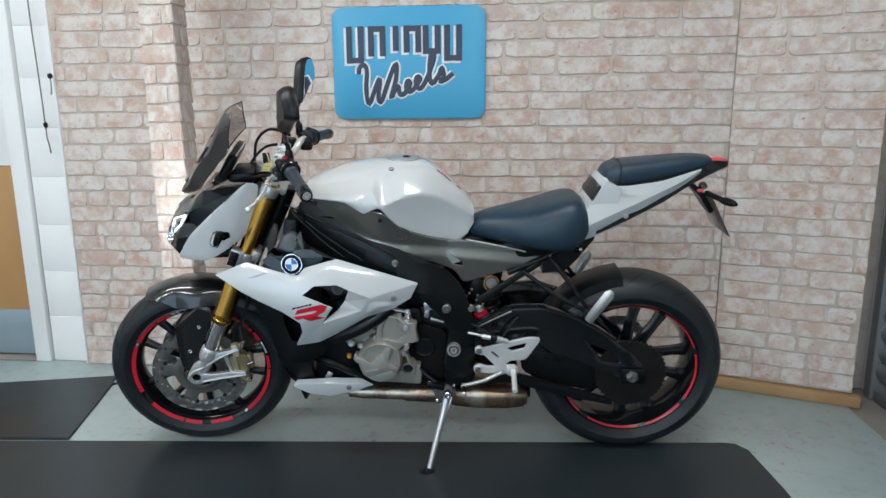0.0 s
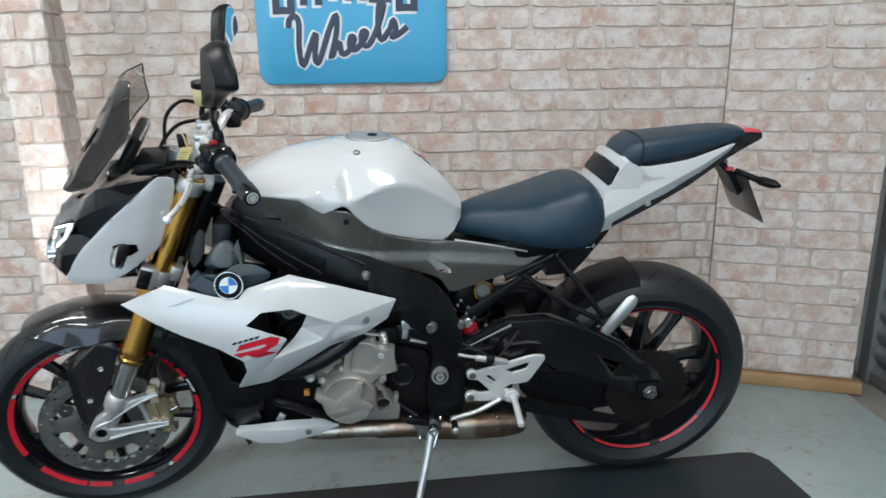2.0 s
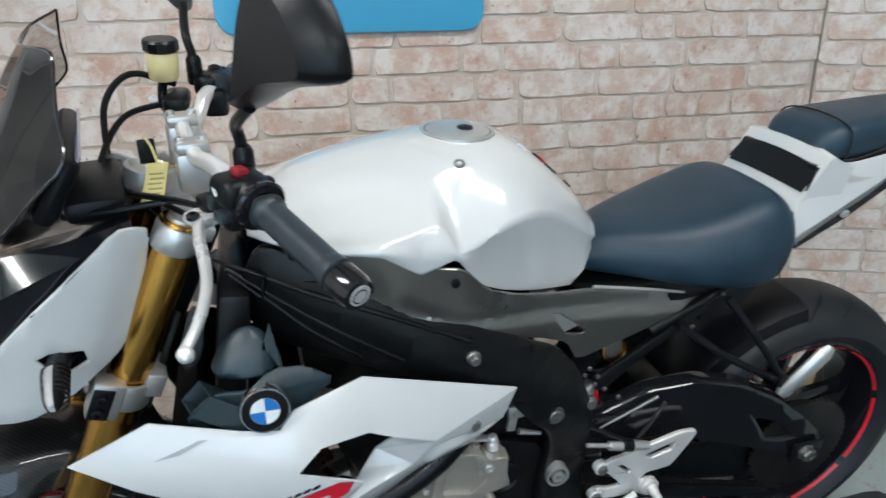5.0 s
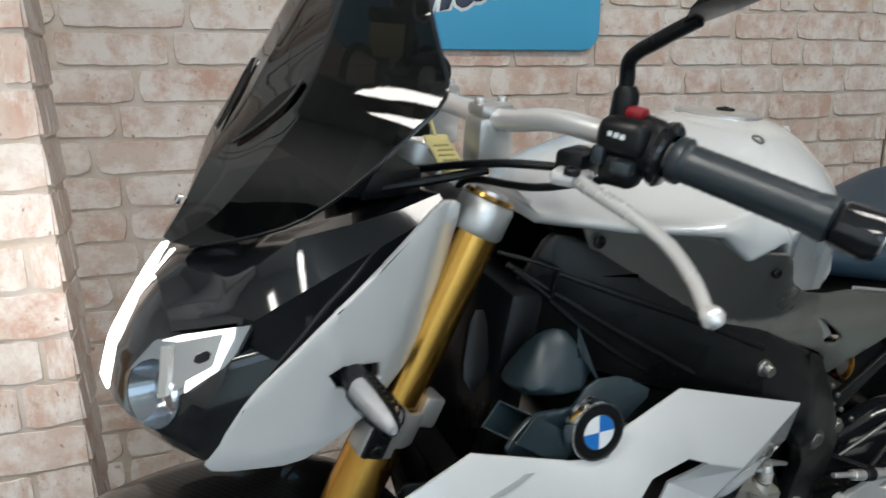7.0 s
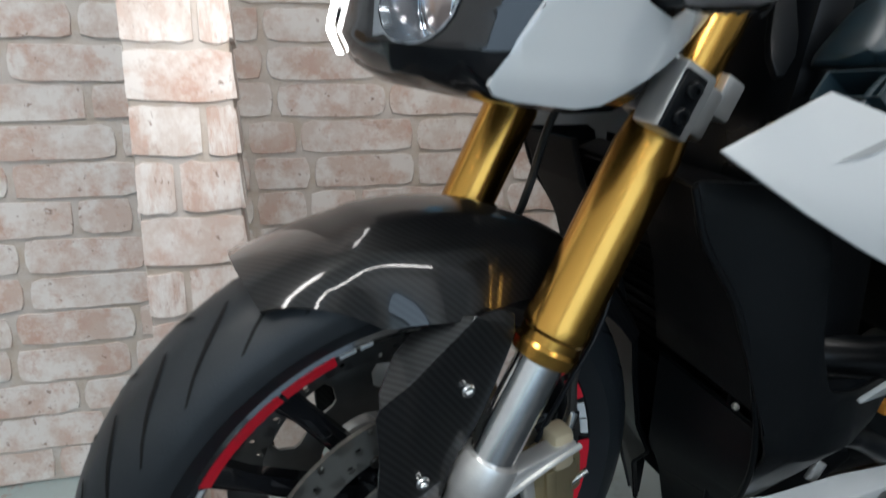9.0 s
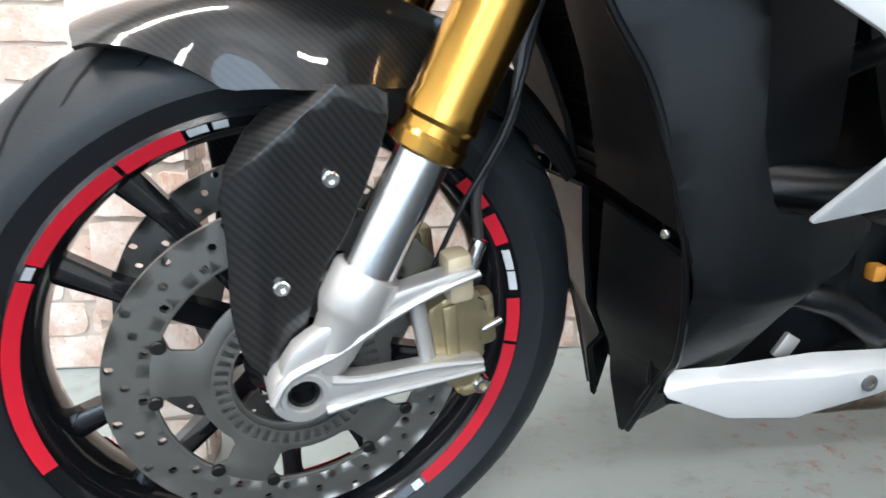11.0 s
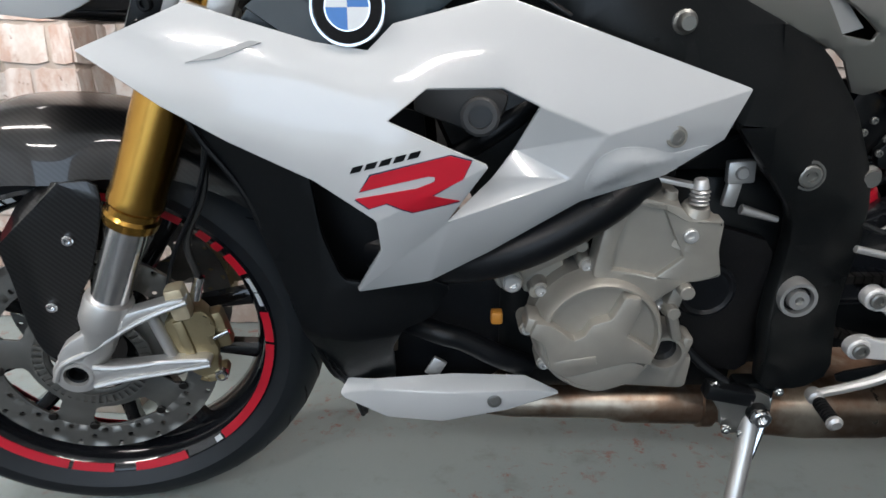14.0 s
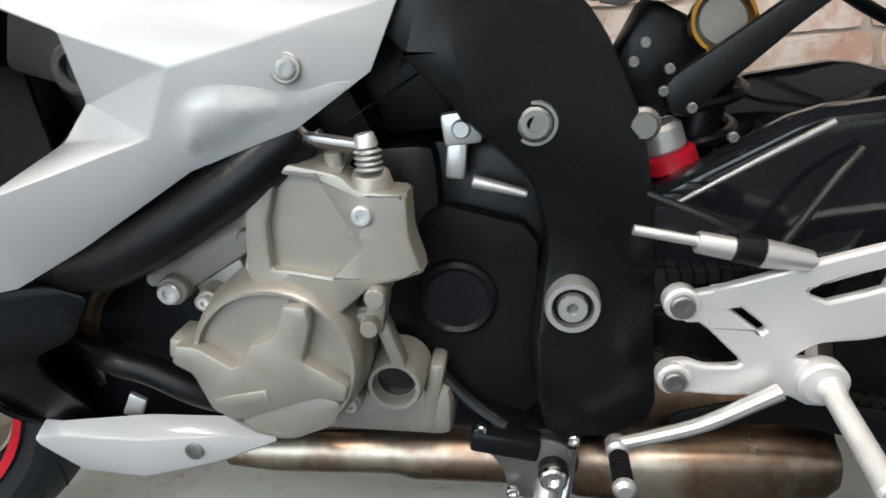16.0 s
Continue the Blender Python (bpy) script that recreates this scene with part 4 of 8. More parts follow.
# yokes
yk = bmesh.new()
mid = Vector((XF - 0.002, 0, RF)) + KING * 0.71
low_y = Vector((XF - 0.002, 0, RF)) + KING * 0.475
TILT = math.degrees(RAKE)
block(yk, mid + Vector((0.018, 0, -0.004)), (0.060, 0.20, 0.022), 0.006, (0, TILT, 0))
rod(yk, mid + Vector((0.045, 0, -0.010)), mid + Vector((0.055, 0, 0.014)), 0.021, 0.019, 24)
part("upper_yoke", yk, BRIGHT, bike, "silver upper fork yoke", 35, STEER)
yk = bmesh.new()
block(yk, low_y + Vector((0.020, 0, 0.0)), (0.060, 0.19, 0.030), 0.007, (0, TILT, 0))
for s in (-1, 1):
    revolve(yk, low_y + Vector((0, 0.105 * s, 0)) - KING * 0.02, KING, [(0, 0.029), (0, 0.034), (0.003, 0.0355), (0.037, 0.0355), (0.040, 0.034), (0.040, 0.029)], 26, closed=True)
    block(yk, low_y + Vector((0.036, 0.118 * s, 0.006)), (0.026, 0.030, 0.036), 0.004, (0, TILT, 0))
lower_yoke = part("lower_yoke", yk, BRIGHT, bike, "silver lower fork clamp", 35, STEER)
bl = bmesh.new()
for s in (-1, 1):
    for dz in (-0.010, 0.010):
        bolt(bl, low_y + Vector((-0.030, 0.1475 * s, 0.008)) + KING * dz * 1.1, (-0.25, s, 0), 0.0072, 0.006)
fr, fp = bmesh.new(), bmesh.new()
for s in (-1, 1):
    block(fr, low_y + Vector((-0.024, 0.130 * s, 0.008)), (0.040, 0.030, 0.056), 0.004, (0, TILT, 0))
    block(fp, low_y + Vector((-0.030, 0.1445 * s, 0.008)), (0.026, 0.006, 0.048), 0.002, (0, TILT, 0))
each("clamp_lug", fr, BRIGHT, lower_yoke, "silver clamp lug", 35, STEER)
each("lug_plate", fp, SATIN, lower_yoke, "black plate round the clamp bolts", 35, STEER)
each("clamp_bolt", bl, SATIN, lower_yoke, "dark clamp bolt", 30, STEER)
head = bmesh.new()
rod(head, low_y + Vector((0.045, 0, 0.0)), mid + Vector((0.045, 0, -0.02)), 0.032, 0.030, 24)
part("steering_head", head, FRAMEB, bike, "", 35)
# plain black block added so that no brick shows between fork and air duct
part("intake_bulkhead", block(bmesh.new(), (-0.400, 0, 0.705), (0.045, 0.240, 0.285), 0.012, (0, 8, 0)), SATIN, bike, "black block added to fill the dark space behind the fork", 35)

# front mudguard in carbon: its flanks are cut off slanting in front and widen to carry the side plates
def guard_edge(a):
    """Radius and half width of the mudguard's lower edge at an angle round the wheel."""
    table = [(32, 0.300, 0.058), (50, 0.288, 0.066), (64, 0.276, 0.070), (74, 0.262, 0.078), (84, 0.254, 0.092), (90, 0.254, 0.092), (101, 0.256, 0.080), (107, 0.284, 0.077), (112, 0.303, 0.071), (115.5, 0.3125, 0.066), (118, 0.3145, 0.060)]
    for (a0, r0, w0), (a1, r1, w1) in zip(table, table[1:]):
        if a <= a1:
            k = (a - a0) / (a1 - a0)
            return r0 + (r1 - r0) * k, w0 + (w1 - w0) * k


fg = bmesh.new()
rings = []
for i in range(44):
    a = 32 + 85.5 * i / 43
    re, we = guard_edge(a)
    top = RF + 0.026
    hump = 0.0045 * min(1.0, max(0.0, (101 - a) / 4))
    row = []
    for k in range(21):
        u = -1 + k / 10
        v = abs(u)
        if v < 0.62:
            y, r = 0.055 * v / 0.62, top - 0.011 * (v / 0.62) ** 2.2 + hump * (1 if v < 0.45 else 0)
        else:
            q = (v - 0.62) / 0.38
            y, r = 0.055 + (we - 0.055) * q ** 0.75, top - 0.011 + (min(re, top - 0.011) - top + 0.011) * q ** 1.15
        row.append(Vector((XF + r * math.cos(radians(a)), y * (1 if u > 0 else -1), RF + r * math.sin(radians(a)))))
    rings.append(row)
vs = [[fg.verts.new(p) for p in row] for row in rings]
for a, c in zip(vs, vs[1:]):
    for k in range(20):
        fg.faces.new((a[k], a[k + 1], c[k + 1], c[k]))
bmesh.ops.recalc_face_normals(fg, faces=fg.faces)
bmesh.ops.solidify(fg, geom=fg.faces[:], thickness=0.003)
fender = part("front_mudguard", fg, CARBON, bike, "glossy carbon-fibre front mudguard", 40, STEER)
lobe = [(-0.684, 0.558), (-0.735, 0.560), (-0.781, 0.532), (-0.812, 0.486), (-0.807, 0.433), (-0.809, 0.380), (-0.801, 0.335), (-0.780, 0.316), (-0.754, 0.345), (-0.736, 0.412), (-0.716, 0.440), (-0.700, 0.480), (-0.683, 0.530)]


def lobe_y(x, z):
    """The side plate: flat, rolled in along its front edge, with a slanting facet above the crease."""
    above = 0.756 * (z - 0.484) - 0.655 * (x + 0.810)
    return -0.099 + 1.9 * max(0.0, above) + 0.25 * max(0.0, -0.785 - x) + 0.45 * max(0.0, z - 0.549) * (1 if above <= 0 else 0)


lb = shell(soft(lobe, 0.2), lobe_y, 0.004, step=0.02, creases=[((-0.810, 0.484), (-0.735, 0.549)), ((-0.785, 0.3), (-0.785, 0.6))])
both("mudguard_side", lb, CARBON, fender, "carbon-fibre mudguard side plate with a folded facet", 18, True)
fbm = bmesh.new()
for x, z in ((-0.729, 0.489), (-0.769, 0.402)):
    bolt(fbm, (x, -0.099, z), (0, -1, 0), 0.0068, 0.006)
for bb in (mirrored(fbm), fbm):
    each("mudguard_bolt", bb, CHROME, fender, "steel bolt", 30, STEER)

# brake hose and cable down the fork
tb = tube(bmesh.new(), [(-0.47, -0.06, 0.80), (-0.525, -0.085, 0.69), (-0.560, -0.075, 0.60), (-0.575, -0.088, 0.53), (-0.602, -0.092, 0.475), (-0.598, -0.092, 0.425)], 0.0048, 8)
part("brake_hose", tb, HOSE, bike, "grey rubber brake hose", 40, STEER)
tb = tube(bmesh.new(), [(-0.47, 0.06, 0.80), (-0.525, 0.085, 0.69), (-0.560, 0.075, 0.60), (-0.575, 0.088, 0.53), (-0.602, 0.092, 0.475), (-0.598, 0.092, 0.425)], 0.0048, 8)
part("brake_hose", tb, HOSE, bike, "grey rubber brake hose", 40, STEER)
tb = tube(bmesh.new(), [(-0.50, -0.05, 0.74), (-0.545, -0.07, 0.63), (-0.580, -0.096, 0.53), (-0.618, -0.10, 0.46), (-0.640, -0.094, 0.40)], 0.0026, 8)
part("sensor_cable", tb, SATIN, bike, "thin black sensor cable", 40, STEER)

# ---- nose: headlight housing, lamps, screen ----
NOSE = [(0.722, -0.700, 0.085, 0.012), (0.738, -0.772, 0.112, 0.014), (0.752, -0.795, 0.122, 0.016), (0.775, -0.806, 0.126, 0.018), (0.815, -0.795, 0.128, 0.020), (0.858, -0.770, 0.126, 0.022), (0.895, -0.748, 0.119, 0.024), (0.918, -0.732, 0.086, 0.026), (0.935, -0.715, 0.050, 0.030), (0.945, -0.690, 0.030, 0.030)]


def nose_x(z, y):
    """How far forward the nose reaches at a height and a side offset."""
    tip = lerp(z, [(n[0], n[1]) for n in NOSE])
    wd = lerp(z, [(n[0], n[2]) for n in NOSE])
    q = min(abs(y) / wd, 1.0)
    return tip + 0.055 * q ** 1.6


nb = bmesh.new()
rings = []
for z, tip, wd in [n[:3] for n in NOSE[:6]] + [(0.878, -0.752, 0.088), (0.894, -0.738, 0.042), (0.900, -0.722, 0.020)]:
    back = -0.600
    ys = [-1, -0.85, -0.62, -0.38, -0.16, 0, 0.16, 0.38, 0.62, 0.85, 1]
    row = [Vector((min(tip + 0.055 * abs(u) ** 1.6, back), u * wd, z)) for u in ys]
    row += [Vector((back, wd, z)), Vector((back, 0, z)), Vector((back, -wd, z))]
    rings.append(row)
loft(nb, rings)
bmesh.ops.remove_doubles(nb, verts=nb.verts, dist=1e-5)
LAMP_Y, LAMP_Z, LAMP_R = -0.070, 0.806, 0.0310
HOLE = [(LAMP_Y + LAMP_R * math.cos(2 * math.pi * i / 16), LAMP_Z + LAMP_R * math.sin(2 * math.pi * i / 16)) for i in range(16)]
for i in range(16):
    (y1, z1), (y2, z2) = HOLE[i - 1], HOLE[i]
    near = [f for f in nb.faces if f.calc_center_median().x < -0.61 and f.calc_center_median().y < 0.02]
    near += list({e for f in near for e in f.edges}) + list({v for f in near for v in f.verts})
    bmesh.ops.bisect_plane(nb, geom=near, plane_co=(0, y1, z1), plane_no=(0, z2 - z1, y1 - y2), dist=1e-6)
sunk = [f for f in nb.faces if f.calc_center_median().x < -0.61 and math.hypot(f.calc_center_median().y - LAMP_Y, f.calc_center_median().z - LAMP_Z) < LAMP_R * 0.975]
bmesh.ops.delete(nb, geom=sunk, context="FACES")
nose = part("headlight_housing", nb, BLACK, bike, "gloss black headlight housing", 80, STEER)


def patch(name, outline, lift, material, parent, label, step=0.012, thick=0.003, hole=()):
    bm = bmesh.new()
    vs = [bm.verts.new((y, 0, z)) for y, z in outline]
    es = [bm.edges.new((vs[i], vs[(i + 1) % len(vs)])) for i in range(len(vs))]
    if hole:
        vs = [bm.verts.new((y, 0, z)) for y, z in hole]
        es += [bm.edges.new((vs[i], vs[(i + 1) % len(vs)])) for i in range(len(vs))]
    bmesh.ops.triangle_fill(bm, use_beauty=True, use_dissolve=False, edges=es)
    ys, zs = [p[0] for p in outline], [p[1] for p in outline]
    for lo, hi, no in ((min(ys), max(ys), (1, 0, 0)), (min(zs), max(zs), (0, 0, 1))):
        n = max(1, int((hi - lo) / step))
        for i in range(1, n):
            q = lo + (hi - lo) * i / n
            bmesh.ops.bisect_plane(bm, geom=bm.verts[:] + bm.edges[:] + bm.faces[:], plane_co=(q, 0, q), plane_no=no, dist=1e-5)
    bmesh.ops.remove_doubles(bm, verts=bm.verts, dist=3e-4)
    for v in bm.verts:
        y, z = v.co.x, v.co.z
        v.co = (nose_x(z, y) - lift, y, z)
    bmesh.ops.recalc_face_normals(bm, faces=bm.faces)
    if sum(f.normal.x * f.calc_area() for f in bm.faces) > 0:
        bmesh.ops.reverse_faces(bm, faces=bm.faces)
    back = bmesh.ops.duplicate(bm, geom=bm.verts[:] + bm.edges[:] + bm.faces[:])["geom"]
    rim = [e for e in bm.edges if e.is_boundary]
    bmesh.ops.translate(bm, vec=(thick, 0, 0), verts=[g for g in back if isinstance(g, bmesh.types.BMVert)])
    bmesh.ops.reverse_faces(bm, faces=[g for g in back if isinstance(g, bmesh.types.BMFace)])
    bmesh.ops.bridge_loops(bm, edges=rim) if not hole else None
    return part(name, bm, material, parent, label, 40, STEER)


# left lamp: chrome bowl, projector lens and a light guide round it
bowl_l = [(-0.042, 0.777), (-0.033, 0.808), (-0.050, 0.848), (-0.075, 0.862), (-0.114, 0.881), (-0.126, 0.887), (-0.127, 0.865), (-0.1235, 0.850)] + [(LAMP_Y + (LAMP_R + 0.001) * math.cos(radians(a)), LAMP_Z + (LAMP_R + 0.001) * math.sin(radians(a))) for a in range(160, 310, 18)]
left_lamp = patch("headlight", bowl_l, 0.002, LAMPM, nose, "left headlight with a grey bowl", hole=HOLE)
patch("light_guide", [(-0.060, 0.852), (-0.075, 0.862), (-0.114, 0.881), (-0.118, 0.873), (-0.121, 0.847), (-0.106, 0.823), (-0.102, 0.832), (-0.117, 0.850), (-0.110, 0.875), (-0.077, 0.857)], 0.005, GUIDEM, left_lamp, "glowing light guide", thick=0.002)
reflector = patch("lamp_reflector", [(-0.064, 0.850), (-0.077, 0.857), (-0.110, 0.875), (-0.117, 0.862), (-0.113, 0.842), (-0.100, 0.824), (-0.091, 0.816), (-0.084, 0.822)], 0.004, paint("silver_reflector", (0.46, 0.48, 0.50), (0.38, 0.40, 0.42), 0.22, 0.85, 0.6, 60, 0, 0.06), left_lamp, "bright silver reflector panel", thick=0.002)
patch("reflector_pocket", [(-0.099, 0.853), (-0.105, 0.859), (-0.109, 0.858), (-0.110, 0.853), (-0.105, 0.848), (-0.100, 0.848)], 0.0055, SATIN, reflector, "dark oval pocket", thick=0.001)
patch("reflector_bar", [(-0.066, 0.850), (-0.074, 0.853), (-0.088, 0.830), (-0.094, 0.816), (-0.088, 0.812), (-0.080, 0.828)], 0.008, CHROME, reflector, "upright chrome bar", thick=0.004)
LIPX = -0.742
well = loft(bmesh.new(), [[Vector((nose_x(z, y) - 0.001, y, z)) for y, z in HOLE], [Vector((LIPX + 0.018, LAMP_Y + (y - LAMP_Y) * 0.92, LAMP_Z + (z - LAMP_Z) * 0.92)) for y, z in HOLE]])
bmesh.ops.delete(well, geom=[f for f in well.faces if len(f.verts) > 4 and f.calc_center_median().x < LIPX], context="FACES")
part("lamp_well", well, LAMPM, left_lamp, "silver well round the lens", 40, STEER)
pdir = Vector((-1, 0.05, 0.0)).normalized()
pc = Vector((-0.759, LAMP_Y, LAMP_Z))
pr = revolve(bmesh.new(), pc - pdir * 0.030, pdir, [(0, 0.0280), (0.030, 0.0290), (0.033, 0.0282), (0.033, 0.0262), (0.028, 0.0254), (0, 0.0254)], 36, closed=True)
part("projector_ring", pr, CHROME, left_lamp, "chrome projector ring", 30, STEER)
pr = revolve(bmesh.new(), pc - pdir * 0.004, pdir, [(0.0, 0.0258), (0.006, 0.0238), (0.011, 0.0183), (0.0142, 0.0090), (0.0152, 0)], 36)
part("projector_lens", pr, paint("projector_glass", (0.48, 0.38, 0.35), (0.40, 0.33, 0.31), 0.06, 0.5, 1.0, 30, 0, 0.02), left_lamp, "round pinkish glass projector lens", 30, STEER)
# right lamp: wide reflector with the bright running light on the nose's edge
bowl_r = [(0.052, 0.790), (0.066, 0.768), (0.100, 0.785), (0.118, 0.830), (0.113, 0.872), (0.100, 0.868), (0.070, 0.828)]
right_lamp = patch("headlight", bowl_r, 0.003, CHROME, nose, "right headlight with a chrome bowl")
patch("running_light", [(0.022, 0.758), (0.040, 0.754), (0.048, 0.79), (0.066, 0.83), (0.098, 0.878), (0.088, 0.884), (0.05, 0.845), (0.03, 0.80)], 0.0095, DRLM, right_lamp, "bright white running light", thick=0.006)

# cowl from the lamps back to the dashboard, with two folds on each side
# stations: x, then (half width, height) of the lower edge, lower fold, upper fold and deck
COWL = [(-0.752, (0.060, 0.859), (0.052, 0.864), (0.030, 0.872), (0.012, 0.884)), (-0.730, (0.093, 0.875), (0.085, 0.880), (0.056, 0.884), (0.018, 0.902)), (-0.709, (0.115, 0.886), (0.110, 0.890), (0.075, 0.897), (0.022, 0.910)),
        (-0.697, (0.126, 0.860), (0.128, 0.8916), (0.081, 0.908), (0.024, 0.913)), (-0.672, (0.130, 0.842), (0.129, 0.903), (0.094, 0.932), (0.030, 0.920)), (-0.652, (0.131, 0.838), (0.130, 0.912), (0.105, 0.950), (0.035, 0.928)),
        (-0.600, (0.131, 0.848), (0.128, 0.932), (0.107, 0.9565), (0.042, 0.940)), (-0.550, (0.124, 0.880), (0.122, 0.948), (0.105, 0.963), (0.045, 0.952)), (-0.505, (0.112, 0.925), (0.112, 0.962), (0.100, 0.972), (0.045, 0.962))]
cw = bmesh.new()
grid = []
for a, b in zip(COWL, COWL[1:]):
    for k in range(5 if b is COWL[-1] else 4):
        x = a[0] + (b[0] - a[0]) * k / 4
        pts = [(p[0] + (q[0] - p[0]) * k / 4, p[1] + (q[1] - p[1]) * k / 4) for p, q in zip(a[1:], b[1:])]
        side = [(p[0] + (q[0] - p[0]) * n / 3, p[1] + (q[1] - p[1]) * n / 3) for p, q in zip(pts, pts[1:]) for n in range(3)] + [pts[-1]]
        grid.append([cw.verts.new((x, -y, z)) for y, z in side] + [cw.verts.new((x, 0, pts[-1][1] + 0.002))] + [cw.verts.new((x, y, z)) for y, z in reversed(side)])
for a, b in zip(grid, grid[1:]):
    for k in range(len(a) - 1):
        cw.faces.new((a[k], a[k + 1], b[k + 1], b[k]))
bmesh.ops.recalc_face_normals(cw, faces=cw.faces)
if sum(f.normal.z * f.calc_area() for f in cw.faces) < 0:
    bmesh.ops.reverse_faces(cw, faces=cw.faces)
bmesh.ops.solidify(cw, geom=cw.faces[:], thickness=0.004)
part("nose_cowl", cw, BLACK, nose, "gloss black cowl with two sharp folds", 25, STEER)

# white side panels of the headlight
HP = [(-0.522, 0.976), (-0.500, 0.972), (-0.484, 0.962), (-0.508, 0.870), (-0.540, 0.806), (-0.582, 0.780), (-0.632, 0.750), (-0.668, 0.735), (-0.740, 0.743), (-0.748, 0.756), (-0.704, 0.820), (-0.638, 0.882)]


def hp_y(x, z):
    along = (x + 0.742) / 0.26
    y = -0.124 - 0.018 * math.sin(max(0.0, min(1.0, along)) * math.pi)
    edge = (x + 0.484) - (z - 0.962) * 0.40
    return y + 0.013 * max(0.0, (edge + 0.040) / 0.040)


hpan = shell(soft(HP, 0.22), hp_y, 0.006, hole=[(-0.636, 0.826), (-0.622, 0.832), (-0.585, 0.826), (-0.583, 0.809), (-0.603, 0.800), (-0.628, 0.811)], step=0.022, creases=[((-0.524, 0.962), (-0.548, 0.870)), ((-0.548, 0.870), (-0.593, 0.772))], bev=0.002)
both("headlight_panel", hpan, WHITE, bike, "white lacquered headlight side panel", 40, True)
hb = shell([(-0.66, 0.84), (-0.58, 0.86), (-0.58, 0.77), (-0.66, 0.77)], lambda x, z: -0.118, 0.004)
both("panel_backing", hb, SATIN, bike, "", 40, True)
tsig = bmesh.new()
tube(tsig, [(-0.606, -0.118, 0.816), (-0.612, -0.140, 0.820), (-0.617, -0.166, 0.823)], (0.0135, 0.0125), 14)
sg = both("turn_signal", tsig, SATIN, bike, "turn signal on a short black stalk", 40, True)
rr = []
for d, w, h in ((0, 0.0115, 0.0125), (0.006, 0.0150, 0.0160), (0.022, 0.0145, 0.0172), (0.044, 0.0125, 0.0150), (0.058, 0.0105, 0.0130), (0.068, 0.0070, 0.0085), (0.071, 0.0045, 0.006)):
    c = Vector((-0.617, -0.162, 0.823)) + Vector((-0.004, -1, 0.02)).normalized() * d
    rr.append([c + Vector((w * math.cos(a), 0, h * math.sin(a))) for a in [2 * math.pi * (i + 0.5) / 14 for i in range(14)]])
# clear lens on the front half, ribbed black housing on the rear half
def half_body(scale, keep_front):
    bm = loft(bmesh.new(), [[c + (v - c) * scale for v in r for c in [sum(r, Vector()) / 14]] for r in rr])
    bmesh.ops.bisect_plane(bm, geom=bm.verts[:] + bm.edges[:] + bm.faces[:], plane_co=(-0.615, 0, 0), plane_no=(-1 if keep_front else 1, 0, 0), clear_inner=True)
    return bm


part("signal_lens", half_body(1.0, True), LENSM, sg, "clear signal lens", 8, STEER)
part("signal_reflector", half_body(0.8, True), paint("bright_reflector", (0.86, 0.87, 0.89), (0.50, 0.51, 0.53), 0.20, 0.25, 0.8, 160, 0.8, 0.1), sg, "silver faceted reflector", 8, STEER)
hous = half_body(1.01, False)
ribs = bmesh.new()
for i in range(7):
    c = Vector((-0.617, -0.168, 0.823)) + Vector((-0.004, -1, 0.02)).normalized() * 0.0085 * i
    tube(ribs, [c + Vector((0.0020 + 0.0142 * math.sin(radians(a)), 0, 0.0162 * math.cos(radians(a)))) for a in range(10, 171, 20)], 0.0011, 6, 2)
part("signal_housing", hous, SATIN, sg, "ribbed black housing", 30, STEER)
each("housing_rib", ribs, SATIN, sg, "", 30, STEER)

# smoked screen
# rows from the tip to the top edge: middle (x, z), then the edge (x, half width, z)
SCR = [(-0.742, 0.925, -0.725, 0.030, 0.925), (-0.722, 0.955, -0.668, 0.085, 0.950), (-0.697, 0.998, -0.628, 0.1455, 0.998), (-0.664, 1.0406, -0.580, 0.1726, 1.0535), (-0.640, 1.080, -0.5506, 0.174, 1.084), (-0.618, 1.112, -0.549, 0.150, 1.122), (-0.598, 1.143, -0.545, 0.124, 1.156), (-0.580, 1.166, -0.542, 0.108, 1.178)]
sb = bmesh.new()


def screen_point(row, u):
    """A point of the screen: flat front face, folded back along a ridge on each side."""
    cx, cz, ex, wd, ez = row
    a = abs(u)
    s = 0.255 * a / 0.5 if a < 0.5 else 0.255 + 0.745 * (a - 0.5) / 0.5
    return Vector((cx + (ex - cx) * s, wd * u, cz + (ez - cz) * a))


fine = []
for i in range(36):
    q = i / 35 * (len(SCR) - 1)
    k = min(int(q), len(SCR) - 2)
    w = q - k
    a, b, c, d = SCR[max(k - 1, 0)], SCR[k], SCR[k + 1], SCR[min(k + 2, len(SCR) - 1)]
    fine.append([0.5 * (2 * b[n] + (c[n] - a[n]) * w + (2 * a[n] - 5 * b[n] + 4 * c[n] - d[n]) * w * w + (3 * b[n] - a[n] - 3 * c[n] + d[n]) * w ** 3) for n in range(5)])
vs = [[sb.verts.new(screen_point(r, -1 + k / 10)) for k in range(21)] for r in fine]
for a, c in zip(vs, vs[1:]):
    for k in range(20):
        sb.faces.new((a[k], a[k + 1], c[k + 1], c[k]))
bmesh.ops.recalc_face_normals(sb, faces=sb.faces)
if sum(f.normal.x * f.calc_area() for f in sb.faces) > 0:
    bmesh.ops.reverse_faces(sb, faces=sb.faces)
screen = part("windscreen", sb, SCREENM, bike, "dark smoked plastic fly screen", 20, STEER)
edge_m = bmesh.new()
tube(edge_m, [screen_point(r, -1) for r in fine[::3]] + [screen_point(fine[-1], u) for u in (-0.9, -0.5, 0, 0.5, 0.9)] + [screen_point(r, 1) for r in fine[::-3]], 0.0018, 6, 2)
part("screen_edge", edge_m, BLACK, screen, "dark rounded rim of the screen", 40, STEER)
